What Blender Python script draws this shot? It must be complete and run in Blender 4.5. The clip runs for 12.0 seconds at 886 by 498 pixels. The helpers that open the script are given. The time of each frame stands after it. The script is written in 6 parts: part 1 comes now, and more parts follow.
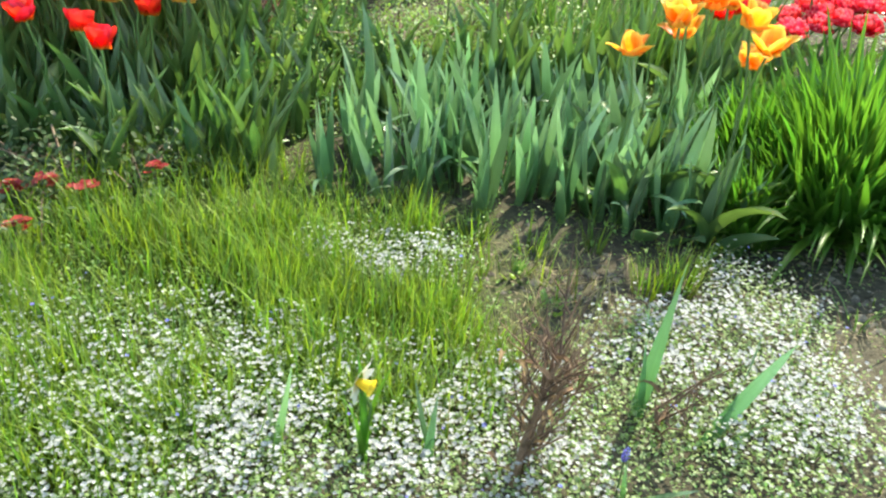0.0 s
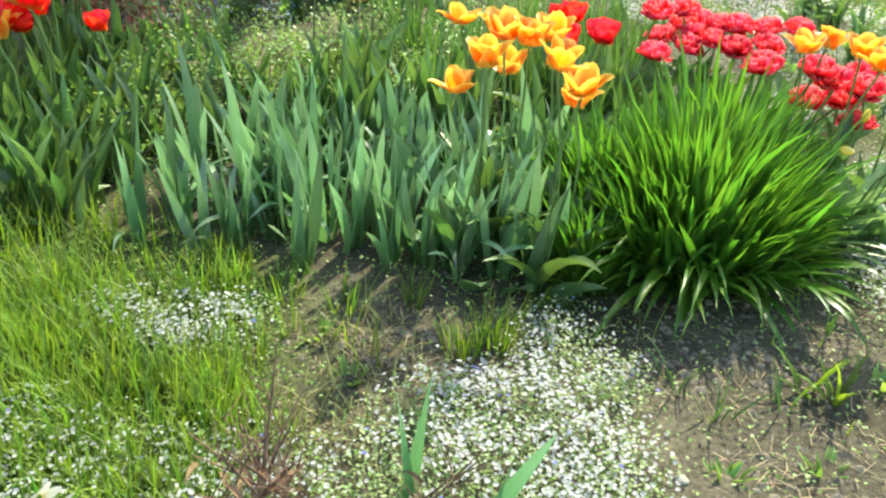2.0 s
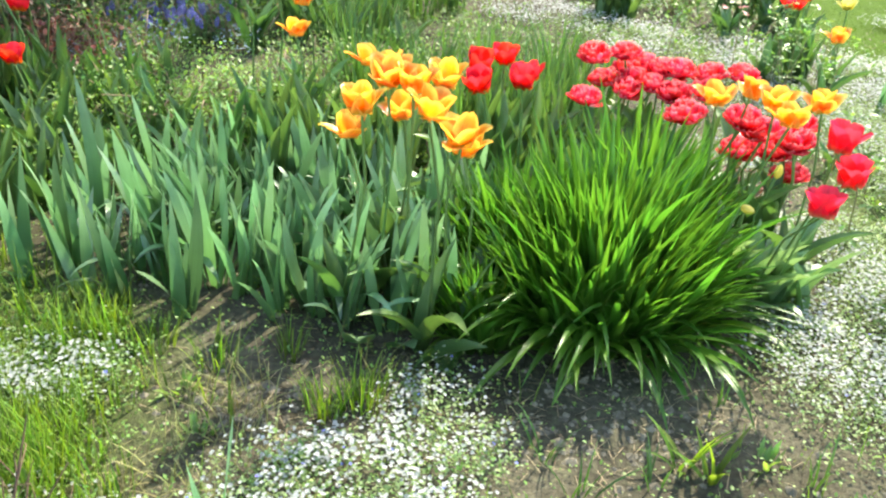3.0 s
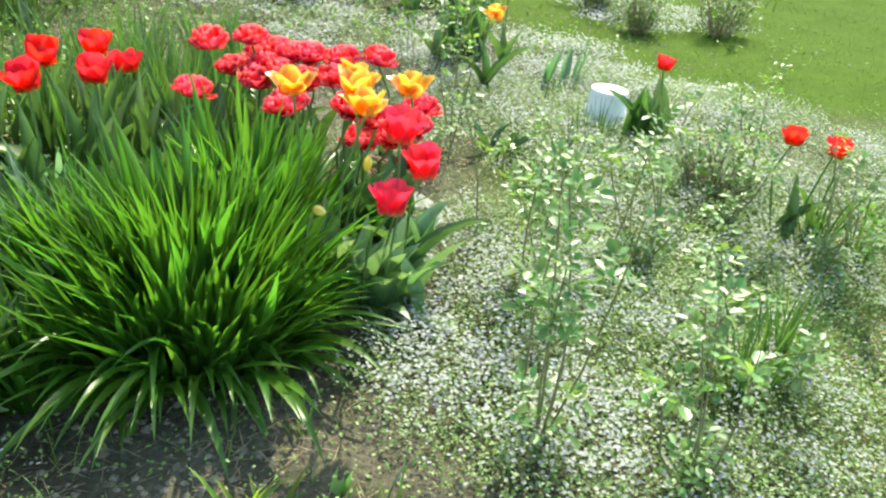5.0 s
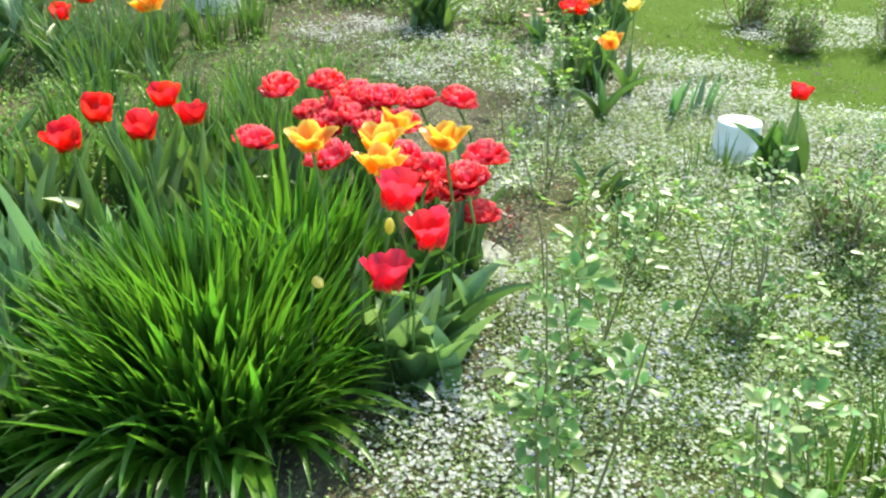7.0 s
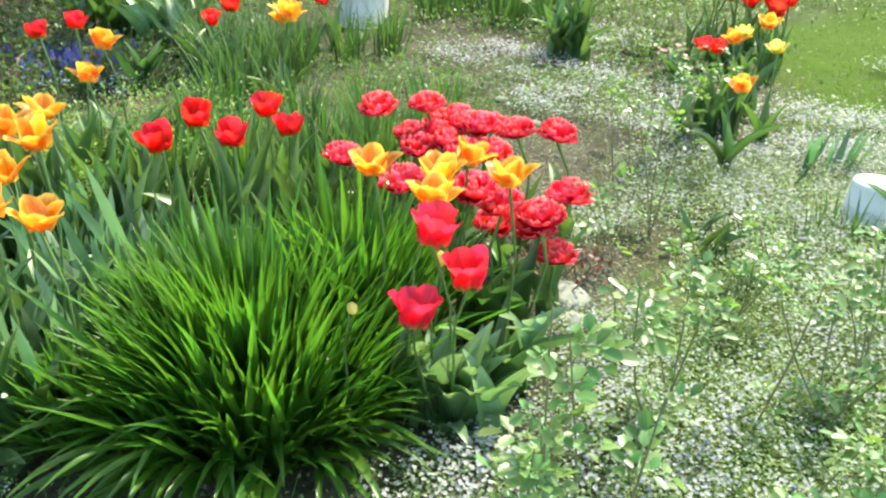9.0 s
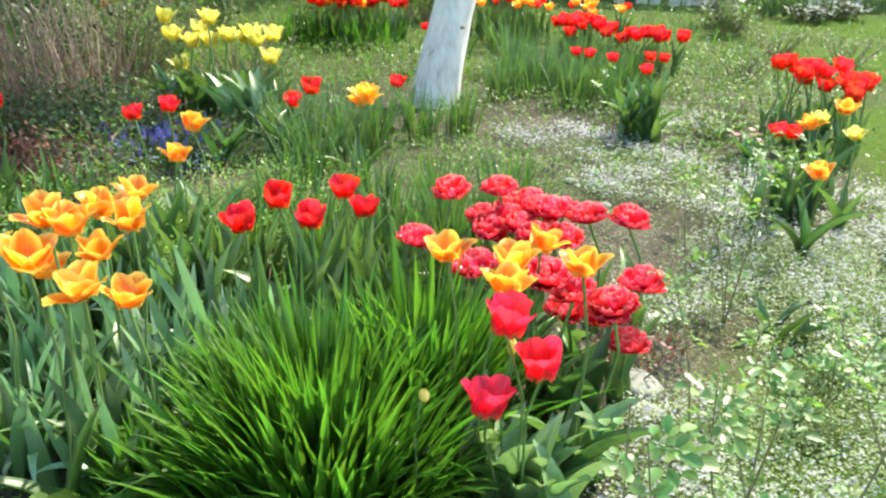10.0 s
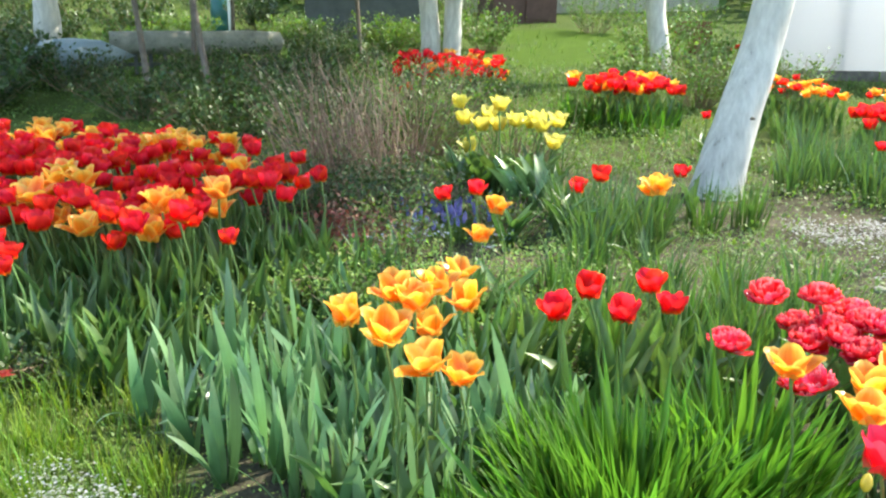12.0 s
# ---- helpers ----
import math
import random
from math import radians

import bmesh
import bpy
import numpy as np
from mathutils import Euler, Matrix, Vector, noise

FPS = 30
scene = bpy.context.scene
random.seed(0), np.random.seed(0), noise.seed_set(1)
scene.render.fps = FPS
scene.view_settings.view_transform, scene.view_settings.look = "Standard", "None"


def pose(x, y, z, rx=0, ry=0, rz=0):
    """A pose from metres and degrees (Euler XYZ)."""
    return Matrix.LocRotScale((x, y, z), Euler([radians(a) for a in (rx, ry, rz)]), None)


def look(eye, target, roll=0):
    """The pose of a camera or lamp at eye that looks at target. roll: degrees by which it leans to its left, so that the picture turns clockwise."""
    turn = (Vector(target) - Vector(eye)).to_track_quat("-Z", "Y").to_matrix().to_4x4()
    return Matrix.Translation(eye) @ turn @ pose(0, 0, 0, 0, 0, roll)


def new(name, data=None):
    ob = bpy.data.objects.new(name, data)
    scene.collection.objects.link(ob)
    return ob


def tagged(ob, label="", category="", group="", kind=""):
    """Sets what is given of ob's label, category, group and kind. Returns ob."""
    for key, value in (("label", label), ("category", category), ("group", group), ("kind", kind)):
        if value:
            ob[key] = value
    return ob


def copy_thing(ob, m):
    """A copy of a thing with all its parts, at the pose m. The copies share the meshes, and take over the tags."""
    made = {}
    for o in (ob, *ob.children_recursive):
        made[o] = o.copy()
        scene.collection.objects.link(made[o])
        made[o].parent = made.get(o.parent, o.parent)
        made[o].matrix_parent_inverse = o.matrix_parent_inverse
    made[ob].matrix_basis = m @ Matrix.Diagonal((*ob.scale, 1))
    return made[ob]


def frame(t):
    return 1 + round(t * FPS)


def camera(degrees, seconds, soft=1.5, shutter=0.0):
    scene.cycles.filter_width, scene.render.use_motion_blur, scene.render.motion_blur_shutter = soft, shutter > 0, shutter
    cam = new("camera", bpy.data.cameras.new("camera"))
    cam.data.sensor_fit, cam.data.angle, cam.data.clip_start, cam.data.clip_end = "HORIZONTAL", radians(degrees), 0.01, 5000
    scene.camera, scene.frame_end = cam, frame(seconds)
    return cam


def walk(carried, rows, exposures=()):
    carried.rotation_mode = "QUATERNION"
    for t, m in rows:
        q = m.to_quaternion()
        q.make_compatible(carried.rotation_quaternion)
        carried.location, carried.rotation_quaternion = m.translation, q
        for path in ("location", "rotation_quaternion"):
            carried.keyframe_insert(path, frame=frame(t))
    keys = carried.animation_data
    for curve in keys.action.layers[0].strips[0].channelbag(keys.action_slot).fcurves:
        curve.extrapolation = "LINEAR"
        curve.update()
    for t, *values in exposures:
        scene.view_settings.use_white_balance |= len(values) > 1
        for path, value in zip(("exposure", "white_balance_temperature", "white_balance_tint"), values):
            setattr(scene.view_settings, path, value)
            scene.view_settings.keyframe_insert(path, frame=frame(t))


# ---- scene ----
cam = camera(58.47, 12.0, soft=2.3)
# seconds, eye, target, roll
PATH = [
    (0, (0.191, -0.177, 1.167), (0.061, 1.54, 0.15), 3.6),
    (0.5, (0.258, -0.14, 1.191), (0.227, 1.563, 0.143), 2.7),
    (1, (0.421, -0.124, 1.223), (0.196, 1.575, 0.193), 5.9),
    (1.5, (0.546, -0.039, 1.23), (0.423, 1.653, 0.17), 4.7),
    (2, (0.611, 0.074, 1.237), (0.553, 1.799, 0.225), 3.3),
    (2.5, (0.761, 0.167, 1.263), (0.64, 1.907, 0.285), 1.8),
    (3, (0.968, 0.216, 1.274), (0.857, 1.968, 0.317), 4.1),
    (3.5, (1.05, 0.274, 1.276), (1.12, 2.02, 0.304), 1.6),
    (3.7, (1.089, 0.288, 1.282), (1.243, 2.029, 0.311), -0.0),
    (5.3, (1.605, 0.533, 1.248), (2.07, 2.23, 0.298), 7.0),
    (5.5, (1.65, 0.565, 1.26), (2.113, 2.256, 0.298), 6.0),
    (6, (1.75, 0.623, 1.257), (1.941, 2.387, 0.334), 2.5),
    (6.5, (1.885, 0.659, 1.257), (1.9, 2.402, 0.275), 4.1),
    (7, (1.908, 0.707, 1.269), (1.889, 2.478, 0.341), 1.0),
    (7.2, (1.919, 0.719, 1.275), (1.82, 2.489, 0.349), 0.2),
    (8.8, (2.108, 0.816, 1.268), (1.785, 2.567, 0.357), 3.0),
    (9, (2.104, 0.808, 1.277), (1.729, 2.558, 0.385), 2.3),
    (9.5, (2.104, 0.809, 1.286), (1.678, 2.578, 0.455), 2.2),
    (10, (2.084, 0.799, 1.314), (1.528, 2.576, 0.584), 1.6),
    (10.5, (2.051, 0.789, 1.326), (1.479, 2.593, 0.677), 0.9),
    (11, (1.988, 0.772, 1.342), (1.322, 2.561, 0.746), 0.9),
    (11.5, (1.924, 0.743, 1.351), (1.032, 2.441, 0.785), 1.4),
    (12, (1.887, 0.702, 1.353), (0.766, 2.262, 0.797), 0.8),
]
walk(cam, [(t, look(e, a, r)) for t, e, a, r in PATH], [(0.0, 1.53, 7500, 3.5), (2.0, 1.54, 7550, 3.5), (3.0, 1.74, 7450, 3.0), (3.5, 1.66, 7450, 2.0), (6.0, 1.36, 7450, -3.0), (9.5, 1.52, 7250, 2.5), (12.0, 1.53, 7150, 7.0)])

# ---- light ----
SUN = Vector((0.36, 0.74, 0.86)).normalized()
world = bpy.data.worlds.new("sky")
scene.world = world
world.use_nodes = True
sky = world.node_tree.nodes.new("ShaderNodeTexSky")
sky.sky_type, sky.sun_disc = "NISHITA", False
sky.sun_elevation, sky.sun_rotation = math.asin(SUN.z), math.atan2(SUN.x, SUN.y)
back = world.node_tree.nodes["Background"]
back.inputs["Strength"].default_value = 0.215
world.node_tree.links.new(sky.outputs["Color"], back.inputs["Color"])
sun = new("sun", bpy.data.lights.new("sun", "SUN"))
sun.data.energy, sun.data.angle, sun.data.color = 3.85, radians(0.6), (1.0, 0.96, 0.88)
sun.matrix_world = look(SUN * 50, (0, 0, 0))

# ---- materials ----
def blank(name):
    m = bpy.data.materials.new(name)
    m.use_nodes = True
    nt = m.node_tree
    return m, nt, nt.nodes["Principled BSDF"], nt.nodes["Material Output"]


def node(nt, kind, **values):
    n = nt.nodes.new(kind)
    for key, value in values.items():
        n.inputs[key.replace("_", " ")].default_value = value
    return n


def ramp(nt, stops, source):
    n = nt.nodes.new("ShaderNodeValToRGB")
    els = n.color_ramp.elements
    while len(els) < len(stops):
        els.new(0.5)
    for e, (p, c) in zip(els, stops):
        e.position, e.color = p, (*c, 1)
    nt.links.new(source, n.inputs["Fac"])
    return n


def arith(nt, op, a, b, clamp=False):
    n = nt.nodes.new("ShaderNodeMath")
    n.operation, n.use_clamp = op, clamp
    for i, v in enumerate((a, b)):
        if isinstance(v, (int, float)):
            n.inputs[i].default_value = v
        else:
            nt.links.new(v, n.inputs[i])
    return n.outputs[0]


def noise_tex(nt, scale, detail=3.0, coord="Object"):
    co = nt.nodes.new("ShaderNodeTexCoord")
    n = node(nt, "ShaderNodeTexNoise", Scale=scale, Detail=detail)
    nt.links.new(co.outputs[coord], n.inputs["Vector"])
    return n


def plant(name, stops, rough=0.45, through_light=0.4, spread=0.5, hue=0.03, glow=(1.0, 1.0, 1.0), streak=60.0, edge=None, spec=0.5):
    """Leaf or petal: colour along its length, fine lengthwise streaks, light passing through it."""
    m, nt, bsdf, out = blank(name)
    uv = nt.nodes.new("ShaderNodeUVMap")
    sep = nt.nodes.new("ShaderNodeSeparateXYZ")
    nt.links.new(uv.outputs["UV"], sep.inputs[0])
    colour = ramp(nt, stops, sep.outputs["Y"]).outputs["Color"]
    if edge:
        mid = arith(nt, "MULTIPLY", arith(nt, "ABSOLUTE", arith(nt, "SUBTRACT", sep.outputs["X"], 0.5), 0.0), 2.0)
        wob = noise_tex(nt, 60.0)
        mask = ramp(nt, ((edge[0], (0, 0, 0)), (edge[1], (1, 1, 1))), arith(nt, "ADD", mid, arith(nt, "MULTIPLY", arith(nt, "SUBTRACT", wob.outputs["Fac"], 0.5), 0.5)))
        mix = nt.nodes.new("ShaderNodeMix")
        mix.data_type = "RGBA"
        nt.links.new(mask.outputs["Color"], mix.inputs["Factor"])
        nt.links.new(colour, mix.inputs["A"])
        mix.inputs["B"].default_value = (*edge[2], 1)
        colour = mix.outputs["Result"]
    rnd = arith(nt, "FRACT", arith(nt, "ADD", nt.nodes.new("ShaderNodeObjectInfo").outputs["Random"],
                                   nt.nodes.new("ShaderNodeNewGeometry").outputs["Random Per Island"]), 0.0)
    # streaks along the blade and blotches
    mapping = nt.nodes.new("ShaderNodeCombineXYZ")
    nt.links.new(arith(nt, "MULTIPLY", sep.outputs["X"], streak), mapping.inputs["X"])
    nt.links.new(arith(nt, "MULTIPLY", sep.outputs["Y"], 2.0), mapping.inputs["Y"])
    nt.links.new(arith(nt, "MULTIPLY", rnd, 37.0), mapping.inputs["Z"])
    fine = node(nt, "ShaderNodeTexNoise", Scale=0.35, Detail=2.0)
    nt.links.new(mapping.outputs[0], fine.inputs["Vector"])
    blot = noise_tex(nt, 14.0)
    value = arith(nt, "ADD", arith(nt, "MULTIPLY", rnd, spread), 1.0 - spread / 2)
    value = arith(nt, "MULTIPLY", value, arith(nt, "ADD", arith(nt, "MULTIPLY", fine.outputs["Fac"], 0.5), 0.5))
    value = arith(nt, "MULTIPLY", value, arith(nt, "ADD", arith(nt, "MULTIPLY", blot.outputs["Fac"], 0.7), 0.9))
    hsv = nt.nodes.new("ShaderNodeHueSaturation")
    nt.links.new(colour, hsv.inputs["Color"])
    nt.links.new(value, hsv.inputs["Value"])
    nt.links.new(arith(nt, "ADD", arith(nt, "MULTIPLY", arith(nt, "FRACT", arith(nt, "MULTIPLY", rnd, 7.3), 0.0), hue), 0.5 - hue / 2), hsv.inputs["Hue"])
    nt.links.new(hsv.outputs["Color"], bsdf.inputs["Base Color"])
    bsdf.inputs["Roughness"].default_value = rough
    bsdf.inputs["Specular IOR Level"].default_value = spec
    bump = node(nt, "ShaderNodeBump", Strength=0.25, Distance=0.002)
    nt.links.new(fine.outputs["Fac"], bump.inputs["Height"])
    nt.links.new(bump.outputs[0], bsdf.inputs["Normal"])
    tr = nt.nodes.new("ShaderNodeBsdfTranslucent")
    tint = nt.nodes.new("ShaderNodeMix")
    tint.data_type, tint.blend_type = "RGBA", "MULTIPLY"
    tint.inputs["Factor"].default_value = 1.0
    nt.links.new(hsv.outputs["Color"], tint.inputs["A"])
    tint.inputs["B"].default_value = (*glow, 1)
    nt.links.new(tint.outputs["Result"], tr.inputs["Color"])
    mixer = node(nt, "ShaderNodeMixShader", Fac=through_light)
    nt.links.new(bsdf.outputs[0], mixer.inputs[1])
    nt.links.new(tr.outputs[0], mixer.inputs[2])
    nt.links.new(mixer.outputs[0], out.inputs["Surface"])
    return m


def solid(name, stops, scale=20.0, rough=0.8, bump=0.4, depth=0.01, detail=5.0, metal=0.0, fine=0.0, rnd=0.0):
    """Stone, soil, wood or paint: two scales of noise over a colour ramp, with relief."""
    m, nt, bsdf, out = blank(name)
    a, b = noise_tex(nt, scale, detail), noise_tex(nt, fine or scale * 7, 3.0)
    f = arith(nt, "ADD", arith(nt, "MULTIPLY", a.outputs["Fac"], 0.65), arith(nt, "MULTIPLY", b.outputs["Fac"], 0.35))
    if rnd:
        r = arith(nt, "FRACT", arith(nt, "ADD", nt.nodes.new("ShaderNodeObjectInfo").outputs["Random"],
                                     nt.nodes.new("ShaderNodeNewGeometry").outputs["Random Per Island"]), 0.0)
        f = arith(nt, "ADD", f, arith(nt, "MULTIPLY", arith(nt, "SUBTRACT", r, 0.5), rnd))
    nt.links.new(ramp(nt, stops, f).outputs["Color"], bsdf.inputs["Base Color"])
    bsdf.inputs["Roughness"].default_value, bsdf.inputs["Metallic"].default_value = rough, metal
    bp = node(nt, "ShaderNodeBump", Strength=bump, Distance=depth)
    nt.links.new(f, bp.inputs["Height"])
    nt.links.new(bp.outputs[0], bsdf.inputs["Normal"])
    return m


# leaf ramps run from a darker base to a lighter tip
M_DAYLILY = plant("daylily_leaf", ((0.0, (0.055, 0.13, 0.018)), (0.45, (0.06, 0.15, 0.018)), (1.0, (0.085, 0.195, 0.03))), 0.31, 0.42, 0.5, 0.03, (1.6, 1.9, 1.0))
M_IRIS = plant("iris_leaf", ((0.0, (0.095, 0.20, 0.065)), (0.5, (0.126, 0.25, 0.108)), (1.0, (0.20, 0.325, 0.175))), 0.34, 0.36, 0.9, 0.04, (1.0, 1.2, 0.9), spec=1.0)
# glaucous leaf tone, made paler to hold the sheen of sunlit leaves
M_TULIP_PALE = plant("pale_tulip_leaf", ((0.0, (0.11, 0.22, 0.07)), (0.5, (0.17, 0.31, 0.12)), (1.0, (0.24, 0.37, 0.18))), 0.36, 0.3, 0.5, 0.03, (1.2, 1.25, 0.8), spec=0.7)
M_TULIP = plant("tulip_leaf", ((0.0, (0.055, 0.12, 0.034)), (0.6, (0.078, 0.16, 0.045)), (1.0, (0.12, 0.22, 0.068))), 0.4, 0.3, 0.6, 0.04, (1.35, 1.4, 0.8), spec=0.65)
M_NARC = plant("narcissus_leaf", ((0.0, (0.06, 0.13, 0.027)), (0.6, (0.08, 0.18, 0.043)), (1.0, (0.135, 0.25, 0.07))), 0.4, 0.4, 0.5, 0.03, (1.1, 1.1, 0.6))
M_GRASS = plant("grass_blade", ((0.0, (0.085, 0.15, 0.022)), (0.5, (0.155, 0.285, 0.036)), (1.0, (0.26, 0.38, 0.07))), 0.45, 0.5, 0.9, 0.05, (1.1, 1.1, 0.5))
M_LAWN = plant("lawn_blade", ((0.0, (0.06, 0.11, 0.007)), (1.0, (0.075, 0.14, 0.009))), 0.95, 0.5, 0.25, 0.03, (1.4, 1.4, 0.6), spec=0.08)
M_HALFDRY = plant("yellowing_grass", ((0.0, (0.24, 0.20, 0.08)), (0.5, (0.28, 0.30, 0.09)), (1.0, (0.42, 0.37, 0.18))), 0.6, 0.35, 0.8, 0.06)
M_DRY = plant("dry_grass", ((0.0, (0.24, 0.18, 0.10)), (1.0, (0.40, 0.32, 0.19))), 0.7, 0.2, 0.7, 0.03)
M_WEED = plant("ground_cover_leaf", ((0.0, (0.16, 0.29, 0.06)), (1.0, (0.27, 0.44, 0.12))), 0.38, 0.45, 0.7, 0.05, (1.1, 1.1, 0.6))
M_MAT = plant("carpet_leaf", ((0.0, (0.17, 0.27, 0.085)), (1.0, (0.29, 0.41, 0.18))), 0.42, 0.45, 0.7, 0.04, (1.1, 1.1, 0.65))
M_ROSE = plant("rose_leaf", ((0.0, (0.12, 0.235, 0.065)), (1.0, (0.21, 0.34, 0.115))), 0.34, 0.42, 0.7, 0.07, (1.25, 1.3, 0.55), 20.0)
M_BUSH = plant("bush_leaf", ((0.0, (0.09, 0.17, 0.04)), (1.0, (0.17, 0.30, 0.07))), 0.5, 0.42, 0.7, 0.05, (1.1, 1.1, 0.6))
# deep green leaf tone, also used to paint deeper shade at the back
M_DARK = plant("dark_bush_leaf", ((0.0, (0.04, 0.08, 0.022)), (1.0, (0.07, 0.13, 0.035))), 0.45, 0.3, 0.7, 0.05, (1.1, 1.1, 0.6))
M_STEM = plant("green_stem", ((0.0, (0.10, 0.18, 0.05)), (1.0, (0.16, 0.28, 0.08))), 0.45, 0.15, 0.4, 0.03)
M_WHITE = plant("tiny_white_petal", ((0.0, (0.72, 0.66, 0.25)), (0.22, (0.52, 0.535, 0.53)), (1.0, (0.53, 0.55, 0.555))), 0.5, 0.45, 0.25, 0.02)
M_BLUE = plant("blue_petal", ((0.0, (0.12, 0.12, 0.40)), (1.0, (0.20, 0.21, 0.65))), 0.5, 0.3, 0.6, 0.05)
M_PALEBLUE = plant("pale_blue_petal", ((0.0, (0.6, 0.55, 0.2)), (0.25, (0.36, 0.44, 0.60)), (1.0, (0.42, 0.50, 0.66))), 0.5, 0.4, 0.4, 0.03)
M_PINK = plant("hot_pink_petal", ((0.0, (0.80, 0.28, 0.14)), (0.2, (0.84, 0.03, 0.075)), (1.0, (0.90, 0.05, 0.11))), 0.3, 0.58, 0.25, 0.015, (1.1, 0.8, 0.8), 30.0)
M_FRINGE = plant("fringed_pink_petal", ((0.0, (0.78, 0.03, 0.055)), (0.6, (0.89, 0.05, 0.09)), (0.88, (0.91, 0.08, 0.13)), (1.0, (0.93, 0.32, 0.36))), 0.24, 0.55, 0.4, 0.02, (1.1, 0.8, 0.8), 30.0)
M_RED = plant("scarlet_petal", ((0.0, (0.65, 0.25, 0.03)), (0.2, (0.80, 0.025, 0.03)), (1.0, (0.86, 0.045, 0.06))), 0.26, 0.58, 0.35, 0.02, (1.1, 0.8, 0.6), 30.0)
M_ORANGE = plant("flamed_orange_petal", ((0.0, (0.85, 0.55, 0.05)), (0.3, (0.90, 0.25, 0.02)), (0.7, (0.91, 0.31, 0.03)), (1.0, (0.94, 0.60, 0.12))), 0.28, 0.5, 0.3, 0.03, (1.1, 1.0, 0.7), 30.0, (0.42, 1.0, (0.94, 0.66, 0.15)))
M_YELLOW = plant("pale_yellow_petal", ((0.0, (0.70, 0.60, 0.10)), (1.0, (0.88, 0.80, 0.26))), 0.4, 0.5, 0.2, 0.02, (1.1, 1.1, 0.7), 30.0)
M_DARKRED = plant("dark_red_petal", ((0.0, (0.5, 0.3, 0.05)), (0.3, (0.30, 0.02, 0.02)), (1.0, (0.42, 0.04, 0.03))), 0.5, 0.4, 0.4, 0.02)
M_PALEPINK = plant("pale_pink_petal", ((0.0, (0.6, 0.2, 0.2)), (1.0, (0.80, 0.36, 0.42))), 0.5, 0.4, 0.3, 0.02)
M_DAFF = plant("white_daffodil_petal", ((0.0, (0.80, 0.70, 0.2)), (0.4, (0.85, 0.84, 0.70)), (1.0, (0.85, 0.85, 0.78))), 0.5, 0.45, 0.15, 0.01)
M_CUP = plant("daffodil_trumpet", ((0.0, (0.80, 0.60, 0.04)), (1.0, (0.88, 0.66, 0.05))), 0.5, 0.4, 0.15, 0.01)
M_REDLEAF = plant("reddish_leaf", ((0.0, (0.16, 0.06, 0.04)), (1.0, (0.30, 0.10, 0.06))), 0.5, 0.35, 0.6, 0.05)
M_DEADLEAF = plant("withered_brown_leaf", ((0.0, (0.20, 0.12, 0.06)), (1.0, (0.36, 0.23, 0.11))), 0.7, 0.3, 0.6, 0.04)
M_PISTIL = solid("pistil", ((0.3, (0.35, 0.40, 0.10)), (0.7, (0.55, 0.55, 0.2))), 200.0, 0.6, 0.2, 0.001)
M_TWIG = solid("bare_twig", ((0.3, (0.14, 0.09, 0.055)), (0.7, (0.34, 0.25, 0.165))), 40.0, 0.8, 0.4, 0.002, rnd=0.3)
M_REDTWIG = solid("red_brown_twig", ((0.3, (0.15, 0.075, 0.05)), (0.7, (0.40, 0.27, 0.19))), 30.0, 0.6, 0.3, 0.002, rnd=0.4)
M_STALK = solid("dead_stalk_brown", ((0.3, (0.07, 0.04, 0.024)), (0.7, (0.24, 0.145, 0.085))), 40.0, 0.8, 0.4, 0.002, rnd=0.35)
M_CANE = solid("rose_cane", ((0.3, (0.13, 0.13, 0.06)), (0.7, (0.25, 0.22, 0.10))), 30.0, 0.6, 0.3, 0.002)
M_CLOD = solid("soil_clod", ((0.3, (0.08, 0.067, 0.048)), (0.7, (0.245, 0.212, 0.156))), 60.0, 0.95, 0.6, 0.004, rnd=0.35)
M_STONE = solid("pale_stone", ((0.3, (0.17, 0.175, 0.145)), (0.7, (0.31, 0.315, 0.265))), 14.0, 0.85, 0.4, 0.006, rnd=0.2)
M_BUCKET = solid("white_plastic", ((0.3, (0.80, 0.80, 0.80)), (0.7, (0.86, 0.86, 0.85))), 2.0, 0.35, 0.0, 0.001)
M_BOARD = solid("weathered_board", ((0.25, (0.10, 0.085, 0.07)), (0.75, (0.26, 0.23, 0.19))), 9.0, 0.85, 0.4, 0.004, rnd=0.3)
M_FENCE = solid("beige_fence_board", ((0.25, (0.30, 0.29, 0.20)), (0.75, (0.48, 0.46, 0.34))), 5.0, 0.85, 0.3, 0.004, rnd=0.3)
M_SHED = solid("dark_shed_wall", ((0.25, (0.05, 0.055, 0.055)), (0.75, (0.12, 0.13, 0.125))), 4.0, 0.85, 0.3, 0.005, rnd=0.25)
M_BROWN = solid("brown_door", ((0.25, (0.07, 0.035, 0.025)), (0.75, (0.15, 0.08, 0.055))), 4.0, 0.8, 0.3, 0.004)
M_RUST = solid("rust_brown_paint", ((0.25, (0.14, 0.055, 0.035)), (0.75, (0.26, 0.11, 0.07))), 6.0, 0.8, 0.3, 0.004)
M_LOG = solid("grey_weathered_log", ((0.25, (0.13, 0.13, 0.105)), (0.75, (0.34, 0.34, 0.28))), 8.0, 0.9, 0.7, 0.015)
M_TARP = solid("blue_grey_tarp", ((0.25, (0.17, 0.23, 0.25)), (0.75, (0.30, 0.36, 0.37))), 3.0, 0.6, 0.4, 0.02)
M_TEAL = solid("teal_plastic", ((0.3, (0.015, 0.11, 0.10)), (0.7, (0.03, 0.17, 0.15))), 5.0, 0.4, 0.1, 0.002)
